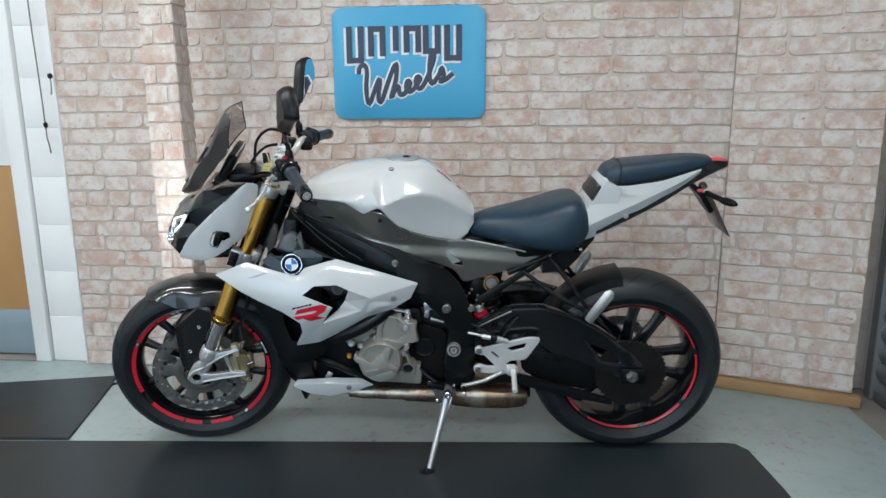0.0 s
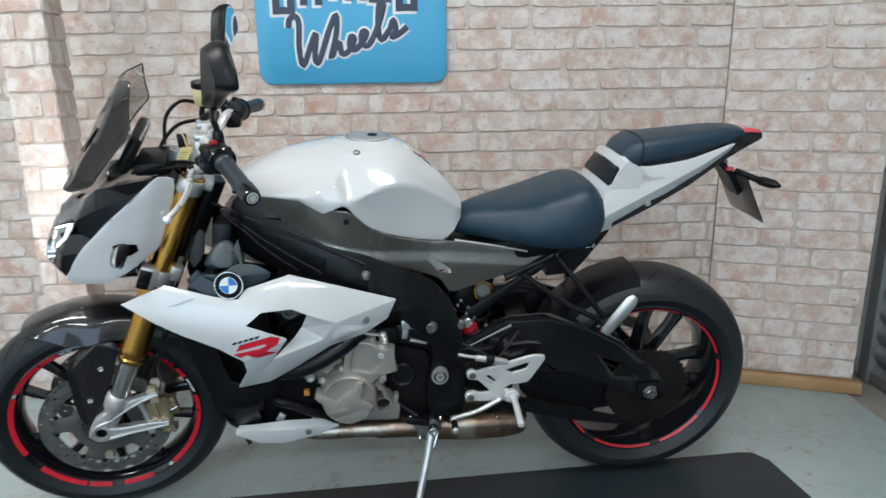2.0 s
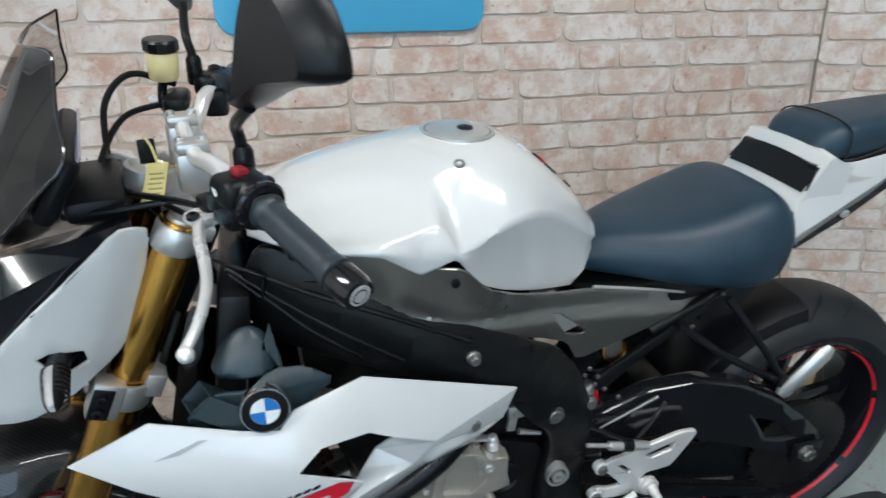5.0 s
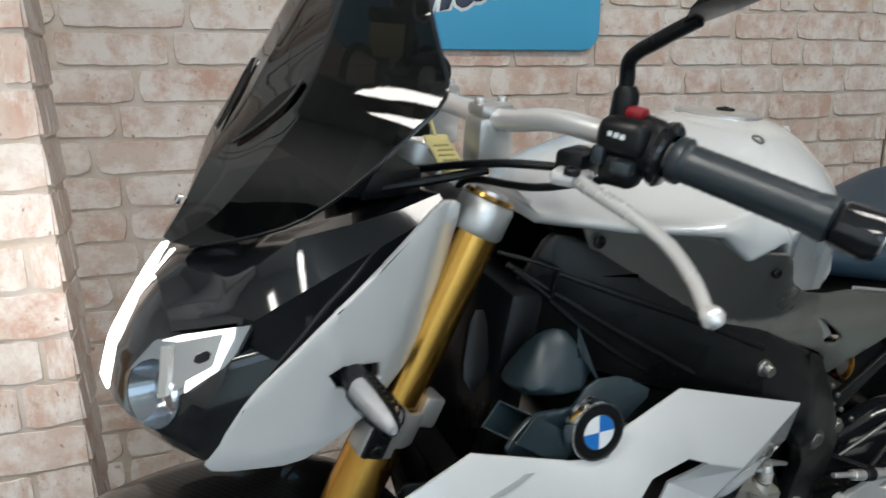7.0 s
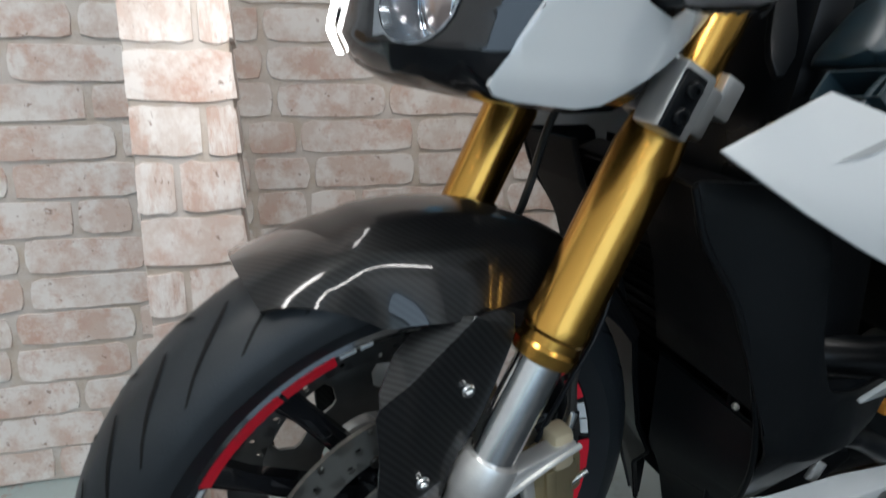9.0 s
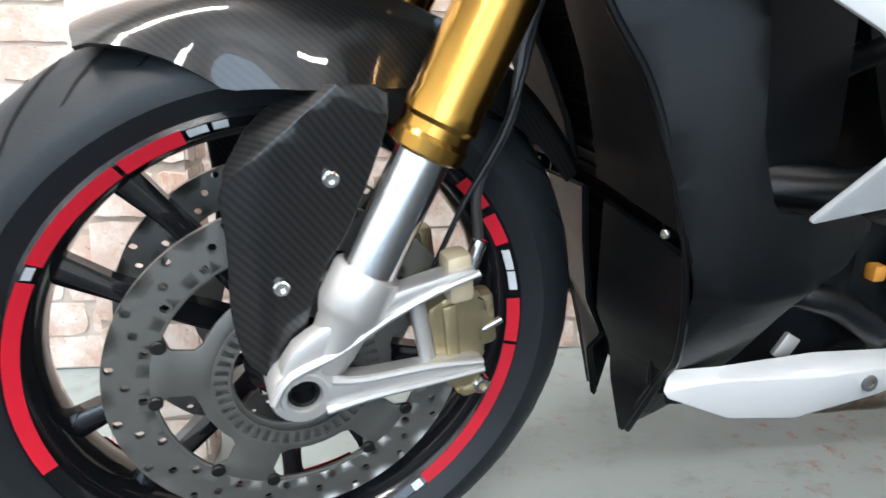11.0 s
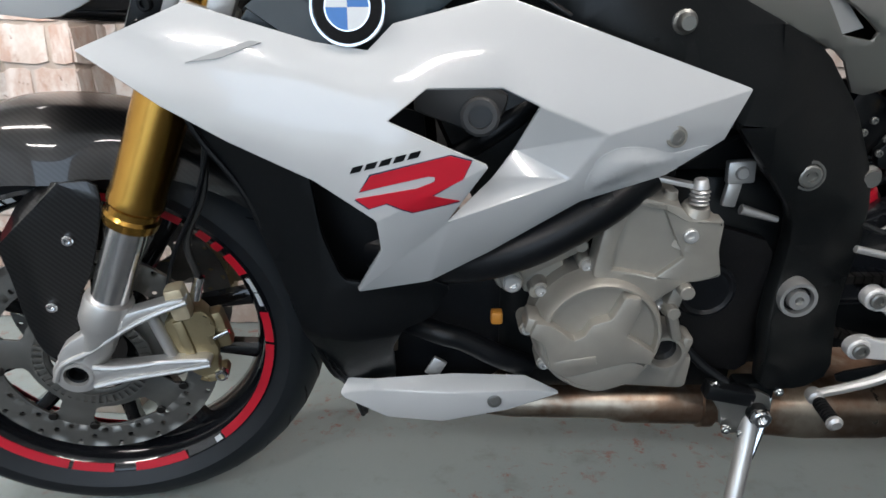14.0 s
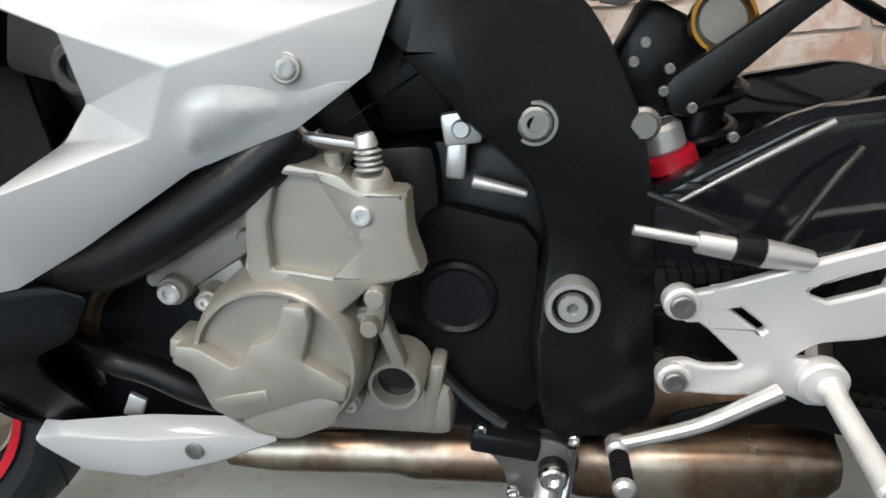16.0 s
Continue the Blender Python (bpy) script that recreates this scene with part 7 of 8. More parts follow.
bolt_y = fa_y(-0.0625, 0.621)
# flush grey disc: the shade of the bolt's recess put into its colour
fb = revolve(bmesh.new(), (-0.0625, bolt_y, 0.621), (0.12, -1, 0.1), [(-0.006, 0.0104), (0.0006, 0.0104), (0.0012, 0.0096), (0.0004, 0.0090), (0.0004, 0)], 24)
both("fairing_recess", fb, ENGINE, fairing, "grey disc painted as the shaded recess round the fairing bolt", 28)
fb = bolt(bmesh.new(), (-0.0620, bolt_y - 0.0005, 0.6205), (0.12, -1, 0.1), 0.0072, 0.0018)
both("fairing_bolt", fb, DISC, fairing, "steel fairing bolt", 28)
# decals on the fairing: plain shapes
def decal(name, outline, material, parent, lift, label):
    return part(name, shell(outline, lambda x, z: fa_y(x, z) - lift, 0.0008, step=0.005, bev=0), material, parent, label, 60)


RED_MARK = [(-0.3523, 0.5895), (-0.342, 0.6040), (-0.2734, 0.6208), (-0.2547, 0.6155), (-0.2622, 0.5990), (-0.2900, 0.5840), (-0.2650, 0.5760), (-0.3061, 0.5675), (-0.3291, 0.5780), (-0.3448, 0.5730), (-0.357, 0.5825), (-0.3025, 0.5915), (-0.2866, 0.5975), (-0.2866, 0.6020), (-0.2923, 0.6025)]


def grown(pts, k):
    cx, cz = sum(p[0] for p in pts) / len(pts), sum(p[1] for p in pts) / len(pts)
    return [(x + math.copysign(k, x - cx), z + math.copysign(k, z - cz)) for x, z in pts]


for shape in (RED_MARK,):
    decal("decal_rim", grown(shape, 0.0011), NAVY, fairing, 0.0004, "dark rim of the red shape")
    decal("red_shape", shape, RED, fairing, 0.0010, "red plain badge shape")
for i in range(5):
    x0, z0 = -0.3600 + 0.0125 * i, 0.6060 + 0.0030 * i
    decal("dark_bar", [(x0, z0), (x0 + 0.003, z0 + 0.0058), (x0 + 0.0125, z0 + 0.0082), (x0 + 0.0095, z0 + 0.0022)], SATIN, fairing, 0.0008, "dark grey plain bar")

# black panel with the round badge above the fairing
EP = [(-0.452, 0.728), (-0.444, 0.739), (-0.419, 0.758), (-0.380, 0.754), (-0.345, 0.776), (-0.300, 0.772), (-0.262, 0.748), (-0.305, 0.715), (-0.345, 0.695), (-0.400, 0.705), (-0.440, 0.716)]
epm = shell(soft(EP, 0.2), lambda x, z: -0.200 + 0.55 * max(0.0, z - 0.758) - 0.014 * math.exp(-((x + 0.357) / 0.04) ** 2 - ((z - 0.735) / 0.04) ** 2) - 0.25 * max(0.0, -0.39 - x), 0.006, step=0.022, creases=[((-0.52, 0.752), (-0.28, 0.752)), ((-0.39, 0.70), (-0.39, 0.80))], bev=0.002)
ep = both("upper_side_cover", epm, SHEEN, bike, "black upper side cover with a round badge", 30)
dct = bmesh.new()
for x, y, z in ((-0.425, 0.168, 0.758), (-0.412, 0.190, 0.776), (-0.402, 0.150, 0.802), (-0.384, 0.172, 0.818), (-0.368, 0.140, 0.826), (-0.348, 0.165, 0.814), (-0.335, 0.175, 0.790), (-0.322, 0.150, 0.765), (-0.338, 0.197, 0.764), (-0.386, 0.198, 0.762), (-0.380, 0.110, 0.750), (-0.420, 0.120, 0.755)):
    dct.verts.new((x, -y, z))
hull = bmesh.ops.convex_hull(dct, input=dct.verts[:])
bmesh.ops.delete(dct, geom=list({g for g in hull["geom_interior"] + hull["geom_unused"] if isinstance(g, bmesh.types.BMVert)}), context="VERTS")
bmesh.ops.bevel(dct, geom=dct.edges[:], offset=0.010, segments=3, profile=0.5, affect="EDGES")
both("air_duct", dct, SHEEN, ep, "black moulded air snorkel", 24)
BOX = [Vector((-0.444, -0.222, 0.740)), Vector((-0.419, -0.213, 0.760)), Vector((-0.436, -0.166, 0.754)), Vector((-0.460, -0.176, 0.734))]
BIN = Vector((0.055, 0.0, -0.040))
mid = sum(BOX, Vector()) / 4
box = loft(bmesh.new(), [[p + BIN for p in BOX], BOX, [p + (mid - p) * 0.10 for p in BOX], [p + (mid - p) * 0.14 + BIN * 0.8 for p in BOX]])
both("intake_box", box, SHEEN, ep, "black intake box open to the front", 30)
both("intake_mouth", loft(bmesh.new(), [[p + (mid - p) * 0.13 + BIN * 0.5 for p in BOX], [p + (mid - p) * 0.13 + BIN * 0.6 for p in BOX]]), RADM, ep, "dark inside of the intake", 35)
bkt = shell(soft([(-0.452, 0.742), (-0.462, 0.768), (-0.440, 0.830), (-0.424, 0.826), (-0.428, 0.770)], 0.2), lambda x, z: -0.135 + 0.4 * max(0, z - 0.75), 0.008, step=0.05)
both("duct_bracket", bkt, SATIN, ep, "", 35)
BC, BN = Vector((-0.357, -0.229, 0.739)), Vector((0.02, -1, 0.16)).normalized()
bd = revolve(bmesh.new(), BC - BN * 0.012, BN, [(0, 0.0315), (0.013, 0.0318), (0.0155, 0.0308), (0.0155, 0.0292), (0.0140, 0.0288)], 40)
badge = part("badge", bd, CHROME, ep, "round chrome-edged badge with blue and white quarters", 30)
part("badge_ring", revolve(bmesh.new(), BC + BN * 0.0005, BN, [(0, 0.0290), (0.002, 0.0286), (0.0025, 0.0265), (0.0025, 0)], 40), RADM, badge, "black badge ring", 30)
part("badge_rim", revolve(bmesh.new(), BC + BN * 0.0028, BN, [(0, 0.0178), (0, 0.0190), (0.001, 0.0190), (0.001, 0.0178)], 40, closed=True), CHROME, badge, "", 30)
bx = Vector((1, 0, 0)) - BN * BN.x
bx.normalize()
bz = bx.cross(BN)
for k in range(4):
    q = bmesh.new()
    pts = [BC + BN * 0.0030] + [BC + BN * 0.0030 + (bx * math.cos(radians(90 * k + 9 * i)) + bz * math.sin(radians(90 * k + 9 * i))) * 0.0180 for i in range(11)]
    loft(q, [pts, [p + BN * 0.001 for p in pts]])
    part("badge_quarter", q, BLUEM if k % 2 else SIGNW, badge, "", 30)

# belly fins
FIN = [[(-0.402, -0.118, 0.294), (-0.366, -0.136, 0.305), (-0.270, -0.138, 0.3135), (-0.185, -0.141, 0.313), (-0.146, -0.151, 0.298)],
       [(-0.412, -0.128, 0.278), (-0.368, -0.146, 0.295), (-0.270, -0.165, 0.304), (-0.185, -0.160, 0.305), (-0.145, -0.154, 0.296)],
       [(-0.406, -0.130, 0.270), (-0.352, -0.146, 0.254), (-0.285, -0.152, 0.252), (-0.205, -0.157, 0.273), (-0.146, -0.153, 0.293)],
       [(-0.393, -0.112, 0.269), (-0.345, -0.106, 0.243), (-0.285, -0.110, 0.242), (-0.212, -0.124, 0.262), (-0.150, -0.140, 0.289)]]
bfm = bmesh.new()
grid = [[bfm.verts.new(p) for p in row] for row in FIN]
for r0, r1 in zip(grid, grid[1:]):
    for i in range(4):
        bfm.faces.new((r0[i], r0[i + 1], r1[i + 1], r1[i]))
bmesh.ops.recalc_face_normals(bfm, faces=bfm.faces)
if sum(f.normal.y * f.calc_area() for f in bfm.faces) > 0:
    bmesh.ops.reverse_faces(bfm, faces=bfm.faces)
bmesh.ops.bevel(bfm, geom=[e for e in bfm.edges if len(e.link_faces) == 2 and e.calc_face_angle(0) > 0.25], offset=0.002, segments=2, profile=0.5, affect="EDGES")
bmesh.ops.solidify(bfm, geom=bfm.faces[:], thickness=0.004)
fin = both("belly_fin", bfm, WHITE, bike, "white lacquered belly fin", 30)
part("fin_bolt", bolt(bmesh.new(), (-0.222, -0.161, 0.290), (0, -1, 0.1), 0.0085, 0.002), DISC, fin, "", 30)
fs = bmesh.new()
block(fs, (-0.292, -0.128, 0.316), (0.018, 0.006, 0.026), 0.002, (0, 30, 0))
each("fin_bracket", fs, BRIGHT, fin, "small silver fin bracket", 35)
fl = shell([(-0.402, 0.282), (-0.362, 0.264), (-0.330, 0.254), (-0.362, 0.246), (-0.394, 0.250)], lambda x, z: -0.110 + 0.25 * max(0.0, 0.26 - z), 0.004, bev=0.001)
both("fin_lower", fl, MOULDED, bike, "black lower edge of the belly fin", 35)

# ---- exhaust ----
ex = bmesh.new()
for i, y in enumerate((-0.09, -0.035, 0.035, 0.09)):
    tube(ex, [(-0.27, y, 0.47), (-0.335, y, 0.41), (-0.345, y * 0.9, 0.32), (-0.29, y * 0.7, 0.245), (-0.19, y * 0.45 - 0.03, 0.222)], 0.0175, 12)
each("exhaust_header", ex, HEAT, bike, "heat-tinted exhaust header", 40)
ex = revolve(bmesh.new(), (-0.24, -0.065, 0.222), (1, 0.02, -0.03), [(0, 0.020), (0.05, 0.025), (0.18, 0.026), (0.20, 0.031), (0.30, 0.033), (0.302, 0.036), (0.318, 0.036), (0.32, 0.030), (0.42, 0.030)], 28)
part("exhaust_collector", ex, HEAT, bike, "heat-tinted exhaust collector with a clamp", 30)
mf = []
for x, w, h, zc, yc in ((0.100, 0.036, 0.030, 0.212, -0.055), (0.125, 0.058, 0.038, 0.210, -0.040), (0.20, 0.074, 0.043, 0.208, -0.030), (0.30, 0.078, 0.042, 0.206, -0.025), (0.352, 0.074, 0.036, 0.206, -0.022), (0.366, 0.066, 0.028, 0.206, -0.022)):
    mf.append([Vector((x, yc + w * (abs(math.cos(a)) ** 0.6) * (1 if math.cos(a) > 0 else -1), zc + h * (abs(math.sin(a)) ** 0.6) * (1 if math.sin(a) > 0 else -1))) for a in [2 * math.pi * (i + 0.5) / 24 for i in range(24)]])
muff = part("muffler", loft(bmesh.new(), mf), HEAT, bike, "stubby heat-tinted steel muffler under the engine", 40)
mt = tube(bmesh.new(), [(0.33, -0.02, 0.20), (0.38, -0.02, 0.20)], 0.02, 16)
part("tail_pipe", mt, SATIN, muff, "", 40)

# ---- side stand ----
ss = bmesh.new()
tube(ss, [(0.100, -0.135, 0.262), (0.085, -0.165, 0.20), (0.062, -0.205, 0.12), (0.040, -0.244, 0.042)], (0.0125, 0.0085), 12)
stand = part("side_stand", ss, BRIGHT, bike, "silver side stand, folded down", 40)
part("stand_foot", revolve(bmesh.new(), (0.033, -0.2500, 0.0295), (0.0, 0.114, 0.993), [(0, 0.026), (0.004, 0.028), (0.009, 0.026), (0.012, 0.012), (0.018, 0.010)], 20), SATIN, stand, "black round stand foot", 35)
sk = bmesh.new()
block(sk, (0.098, -0.125, 0.272), (0.050, 0.026, 0.050), 0.006)
rod(sk, (0.10, -0.10, 0.262), (0.10, -0.158, 0.262), 0.014, 0.013, 18)
part("stand_bracket", sk, FRAMEB, stand, "black stand bracket", 35)
sk = shell(soft([(0.046, 0.300), (0.112, 0.288), (0.118, 0.262), (0.106, 0.238), (0.078, 0.226), (0.060, 0.236), (0.056, 0.262), (0.044, 0.278)], 0.2), lambda x, z: -0.146, 0.008, step=0.2, bev=0.0015)
part("stand_plate", sk, DISC, stand, "worn steel stand plate", 30)
sk = bmesh.new()
for x, z, r in ((0.056, 0.290, 0.0065), (0.064, 0.240, 0.006), (0.040, 0.306, 0.0055), (0.118, 0.296, 0.0055), (0.084, 0.232, 0.0055)):
    bolt(sk, (x, -0.150, z), (0, -1, 0), r, 0.006)
each("plate_bolt", sk, CHROME, stand, "small bright bolt", 30)
sk = bmesh.new()
bolt(sk, (0.10, -0.158, 0.262), (0, -1, 0), 0.012, 0.007)
tube(sk, [(0.118, -0.135, 0.275), (0.112, -0.145, 0.24), (0.098, -0.158, 0.20)], 0.0045, 8)
part("stand_bolt", sk, CHROME, stand, "steel bolt and spring", 30)
sk = bmesh.new()
block(sk, (0.060, -0.148, 0.292), (0.060, 0.022, 0.020), 0.004, (0, 12, 0))
tube(sk, [(0.06, -0.14, 0.30), (0.03, -0.13, 0.32), (0.0, -0.12, 0.35)], 0.006, 8)
part("stand_switch", sk, SATIN, bike, "black side stand switch and lead", 35)

# ---- footrests ----
HZ = [(0.213, 0.428), (0.326, 0.458), (0.360, 0.466), (0.392, 0.464), (0.394, 0.452), (0.352, 0.388), (0.337, 0.385), (0.303, 0.383), (0.286, 0.371), (0.305, 0.368), (0.328, 0.350), (0.327, 0.332), (0.303, 0.326), (0.285, 0.337), (0.237, 0.337), (0.201, 0.341), (0.188, 0.354), (0.194, 0.369), (0.208, 0.370), (0.221, 0.364), (0.245, 0.364), (0.250, 0.367), (0.217, 0.403), (0.205, 0.403), (0.191, 0.419), (0.201, 0.432)]
hz = shell(soft(HZ, 0.15), lambda x, z: -0.150, 0.010, hole=[(0.237, 0.414), (0.246, 0.415), (0.266, 0.397), (0.262, 0.393)], holes=[[(0.293, 0.427), (0.297, 0.430), (0.329, 0.440), (0.352, 0.446), (0.345, 0.428), (0.331, 0.424), (0.307, 0.418), (0.295, 0.423)]], step=0.03, bev=0.0025)
bosses = hz
for x, z in ((0.201, 0.4215), (0.1975, 0.3555)):
    revolve(bosses, (x, -0.142, z), (0, -1, 0), [(0, 0.0135), (0.012, 0.0135), (0.014, 0.0115), (0.014, 0)], 20)
hz_r = mirrored(hz)
hanger = part("footrest_hanger", hz, CASTA, bike, "silver cut-out footrest hanger plate", 22)
part("footrest_hanger", hz_r, CASTA, bike, "silver cut-out footrest hanger plate", 35)
hub = revolve(bmesh.new(), (0.308, -0.146, 0.352), (0, -1, 0), [(0, 0.019), (0.012, 0.019), (0.014, 0.016), (0.014, 0)], 24)
part("hanger_hub", hub, CASTA, hanger, "silver footrest hub", 30)
hb = bmesh.new()
for x, z in ((0.201, 0.4215), (0.1975, 0.3555)):
    bolt(hb, (x, -0.157, z), (0, -1, 0), 0.0095, 0.004)
each("hanger_bolt", hb, DISC, hanger, "", 30)
pg = bmesh.new()
pd = Vector((-0.03, -1, -0.10)).normalized()
p0 = Vector((0.312, -0.158, 0.350))
prof = [(0, 0.0105), (0.010, 0.0100)]
for i in range(16):
    prof += [(0.014 + i * 0.0052, 0.0088), (0.0165 + i * 0.0052, 0.0082), (0.0185 + i * 0.0052, 0.0088)]
prof += [(0.100, 0.0092), (0.106, 0.0092), (0.109, 0.0070)]
revolve(pg, p0, pd, prof, 14)
rev = mirrored(pg)
part("footrest", pg, CASTA, hanger, "ribbed silver footrest", 30)
part("footrest", rev, CASTA, bike, "ribbed silver footrest", 30)
gl = bmesh.new()
tube(gl, [(0.275, -0.163, 0.350), (0.263, -0.164, 0.344), (0.221, -0.165, 0.322), (0.185, -0.166, 0.311), (0.152, -0.168, 0.304)], (0.0072, 0.0055), 10)
gear = part("gear_lever", gl, BRIGHT, bike, "silver gear lever", 35)
gt = revolve(bmesh.new(), (0.152, -0.176, 0.300), (0, -1, -0.06), [(0, 0.0062)] + [(0.003 + 0.0042 * i + d, r) for i in range(7) for d, r in ((0, 0.0082), (0.0022, 0.0082), (0.0026, 0.0068), (0.0040, 0.0068))] + [(0.034, 0.0062)], 14)
tip = part("lever_tip", gt, RADM, gear, "black ribbed rubber lever tip", 30)
gt = revolve(bmesh.new(), (0.152, -0.160, 0.301), (0, -1, -0.06), [(0, 0.0085), (0.002, 0.0095), (0.012, 0.0095), (0.014, 0.0062), (0.050, 0.0062), (0.051, 0.0090), (0.055, 0.0090), (0.058, 0.0055)], 14)
part("tip_pin", gt, BRIGHT, gear, "silver pin of the lever tip", 30)
lk = bmesh.new()
rod(lk, (0.165, -0.150, 0.482), (0.295, -0.150, 0.451), 0.0042)
rod(lk, (0.210, -0.150, 0.4705), (0.237, -0.150, 0.464), 0.0085, 0.0092, 12)
rod(lk, (0.256, -0.150, 0.460), (0.292, -0.150, 0.452), 0.0112, 0.0080, 12)
part("shift_rod", lk, BRIGHT, gear, "bright quick-shift rod", 35)
rod(lk2 := bmesh.new(), (0.236, -0.150, 0.466), (0.257, -0.150, 0.461), 0.0120, 0.0120, 12)
tube(lk2, [(0.245, -0.148, 0.474), (0.222, -0.146, 0.486), (0.178, -0.13, 0.503)], 0.0035, 8)
part("rod_sleeve", lk2, SATIN, gear, "", 35)

# ---- swingarm, chain and rear fittings ----
SA = [(0.115, 0.455), (0.200, 0.500), (0.294, 0.552), (0.400, 0.560), (0.500, 0.528), (0.600, 0.470), (0.690, 0.402), (0.740, 0.352), (0.742, 0.300), (0.700, 0.286), (0.600, 0.335), (0.470, 0.385), (0.360, 0.400), (0.230, 0.385), (0.120, 0.375)]
sam = shell(soft(SA, 0.2), lambda x, z: lerp(x, [(0.1, -0.105), (0.4, -0.128), (0.75, -0.128)]) + 0.012 * math.sin((z - 0.3) * 14), 0.035, hole=[(0.56, 0.425), (0.62, 0.40), (0.66, 0.36), (0.60, 0.37)], step=0.05, creases=[((0.2, 0.47), (0.7, 0.37))], bev=0.008)
swing = both("swingarm", sam, BLACK, bike, "black cast swingarm", 30)
part("axle_nut", revolve(bmesh.new(), (0.697, -0.130, 0.320), (0, -1, 0), [(0, 0.021), (0.004, 0.021), (0.005, 0.0165), (0.016, 0.0165), (0.018, 0.014), (0.018, 0.009), (0.010, 0.009), (0.010, 0)], 6), DISC, swing, "rear axle nut", 30)
part("axle_plate", block(bmesh.new(), (0.700, -0.131, 0.320), (0.075, 0.006, 0.052), 0.004), SATIN, swing, "black chain adjuster plate", 35)
part("rear_axle", rod(bmesh.new(), (0.697, -0.13, 0.32), (0.697, 0.13, 0.32), 0.012), DISC, bike, "", 30)
bm = bmesh.new()
block(bm, (0.35, 0, 0.47), (0.07, 0.20, 0.09), 0.015)
part("swingarm_bridge", bm, FRAMEB, swing, "", 35)
ch = bmesh.new()
r = 0.115
for i in range(52):
    x = 0.15 + 0.0105 * i
    z_up, z_lo = 0.425 + (0.430 - 0.425) * i / 52, 0.365 - (0.365 - 0.210) * min(1, i / 50)
    block(ch, (x, -0.109, z_lo), (0.0088, 0.012, 0.010), 0, (0, 16, 0))
    block(ch, (x, -0.109, z_up), (0.0088, 0.012, 0.010), 0)
part("drive_chain", ch, DARKM, bike, "greased steel drive chain", 30, None, "stuff")
# black plate added to darken the rear wheel's lower front gap
lp = shell(soft([(0.330, 0.400), (0.500, 0.372), (0.640, 0.318), (0.655, 0.262), (0.560, 0.250), (0.430, 0.276), (0.345, 0.318)], 0.2), lambda x, z: -0.096, 0.006, step=0.2, bev=0.002)
part("swingarm_web", lp, FRAMEB, swing, "black plate added to cover the gap below the swingarm", 35)
cg = shell(soft([(0.200, 0.300), (0.300, 0.322), (0.520, 0.262), (0.640, 0.222), (0.645, 0.208), (0.500, 0.236), (0.300, 0.290), (0.205, 0.286)], 0.2), lambda x, z: -0.122, 0.004, step=0.2, bev=0.001)
part("chain_guide", cg, SATIN, bike, "black lower chain guide", 35)
# rear hugger over the tyre
hg = []
for i in range(9):
    a = radians(97 + 9.5 * i)
    r = RR + 0.012
    w = 0.080
    c = Vector((XR + r * math.cos(a), 0, RR + r * math.sin(a)))
    n = Vector((math.cos(a), 0, math.sin(a)))
    hg.append([c + Vector((0, -w, 0)) - n * 0.045, c + Vector((0, -w * 0.92, 0)) - n * 0.012, c + Vector((0, -w * 0.55, 0)), c, c + Vector((0, w * 0.55, 0)), c + Vector((0, w * 0.92, 0)) - n * 0.012, c + Vector((0, w, 0)) - n * 0.045, c + Vector((0, w * 0.88, 0)) - n * 0.014, c + Vector((0, w * 0.5, 0)) - n * 0.005, c - n * 0.005, c + Vector((0, -w * 0.5, 0)) - n * 0.005, c + Vector((0, -w * 0.88, 0)) - n * 0.014])
part("rear_hugger", loft(bmesh.new(), hg), SATIN, bike, "black rear tyre hugger", 40)
# shock absorber with red collar
sh = bmesh.new()
rod(sh, (0.215, -0.01, 0.42), (0.262, -0.01, 0.64), 0.020, 0.020, 18)
shock = part("shock_absorber", sh, SATIN, bike, "rear shock absorber", 35)
part("shock_collar", revolve(bmesh.new(), (0.208, -0.06, 0.503), (-0.3, 0, 1), [(0, 0.021), (0.003, 0.024), (0.014, 0.024), (0.017, 0.021)], 24), RED, shock, "red adjuster collar", 30)
part("shock_reservoir", revolve(bmesh.new(), (0.203, -0.06, 0.519), (-0.3, 0, 1), [(0, 0.016), (0.003, 0.0185), (0.020, 0.0185), (0.024, 0.014)], 24), ALU, shock, "silver adjuster body", 30)
part("shock_ring", revolve(bmesh.new(), (0.240, -0.066, 0.618), (0.1, -1, 0.25), [(0, 0.0225), (0, 0.0255), (0.010, 0.0255), (0.010, 0.0225)], 28, closed=True), GOLD, shock, "gold reservoir ring", 30)
part("reservoir_end", revolve(bmesh.new(), (0.240, -0.061, 0.618), (0.1, -1, 0.25), [(0, 0.0225), (0.006, 0.0225), (0.010, 0.018), (0.010, 0)], 28), DISC, shock, "grey reservoir end", 30)
part("linkage_rod", tube(bmesh.new(), [(0.200, -0.128, 0.494), (0.250, -0.134, 0.523), (0.302, -0.138, 0.551)], (0.0020, 0.0034), 10), DISC, shock, "bright linkage rod", 40)
part("braided_hose", tube(bmesh.new(), [(0.268, -0.132, 0.446), (0.276, -0.136, 0.461), (0.292, -0.138, 0.487), (0.308, -0.138, 0.512), (0.325, -0.132, 0.53)], 0.0036, 10), DARKM, bike, "braided steel hose", 40)
part("frame_stud", revolve(bmesh.new(), (0.174, -0.122, 0.555), (0, -1, 0), [(0, 0.013), (0.006, 0.013), (0.008, 0.010), (0.012, 0.009), (0.012, 0)], 20), DISC, bike, "round grey stud", 30)
coil = []
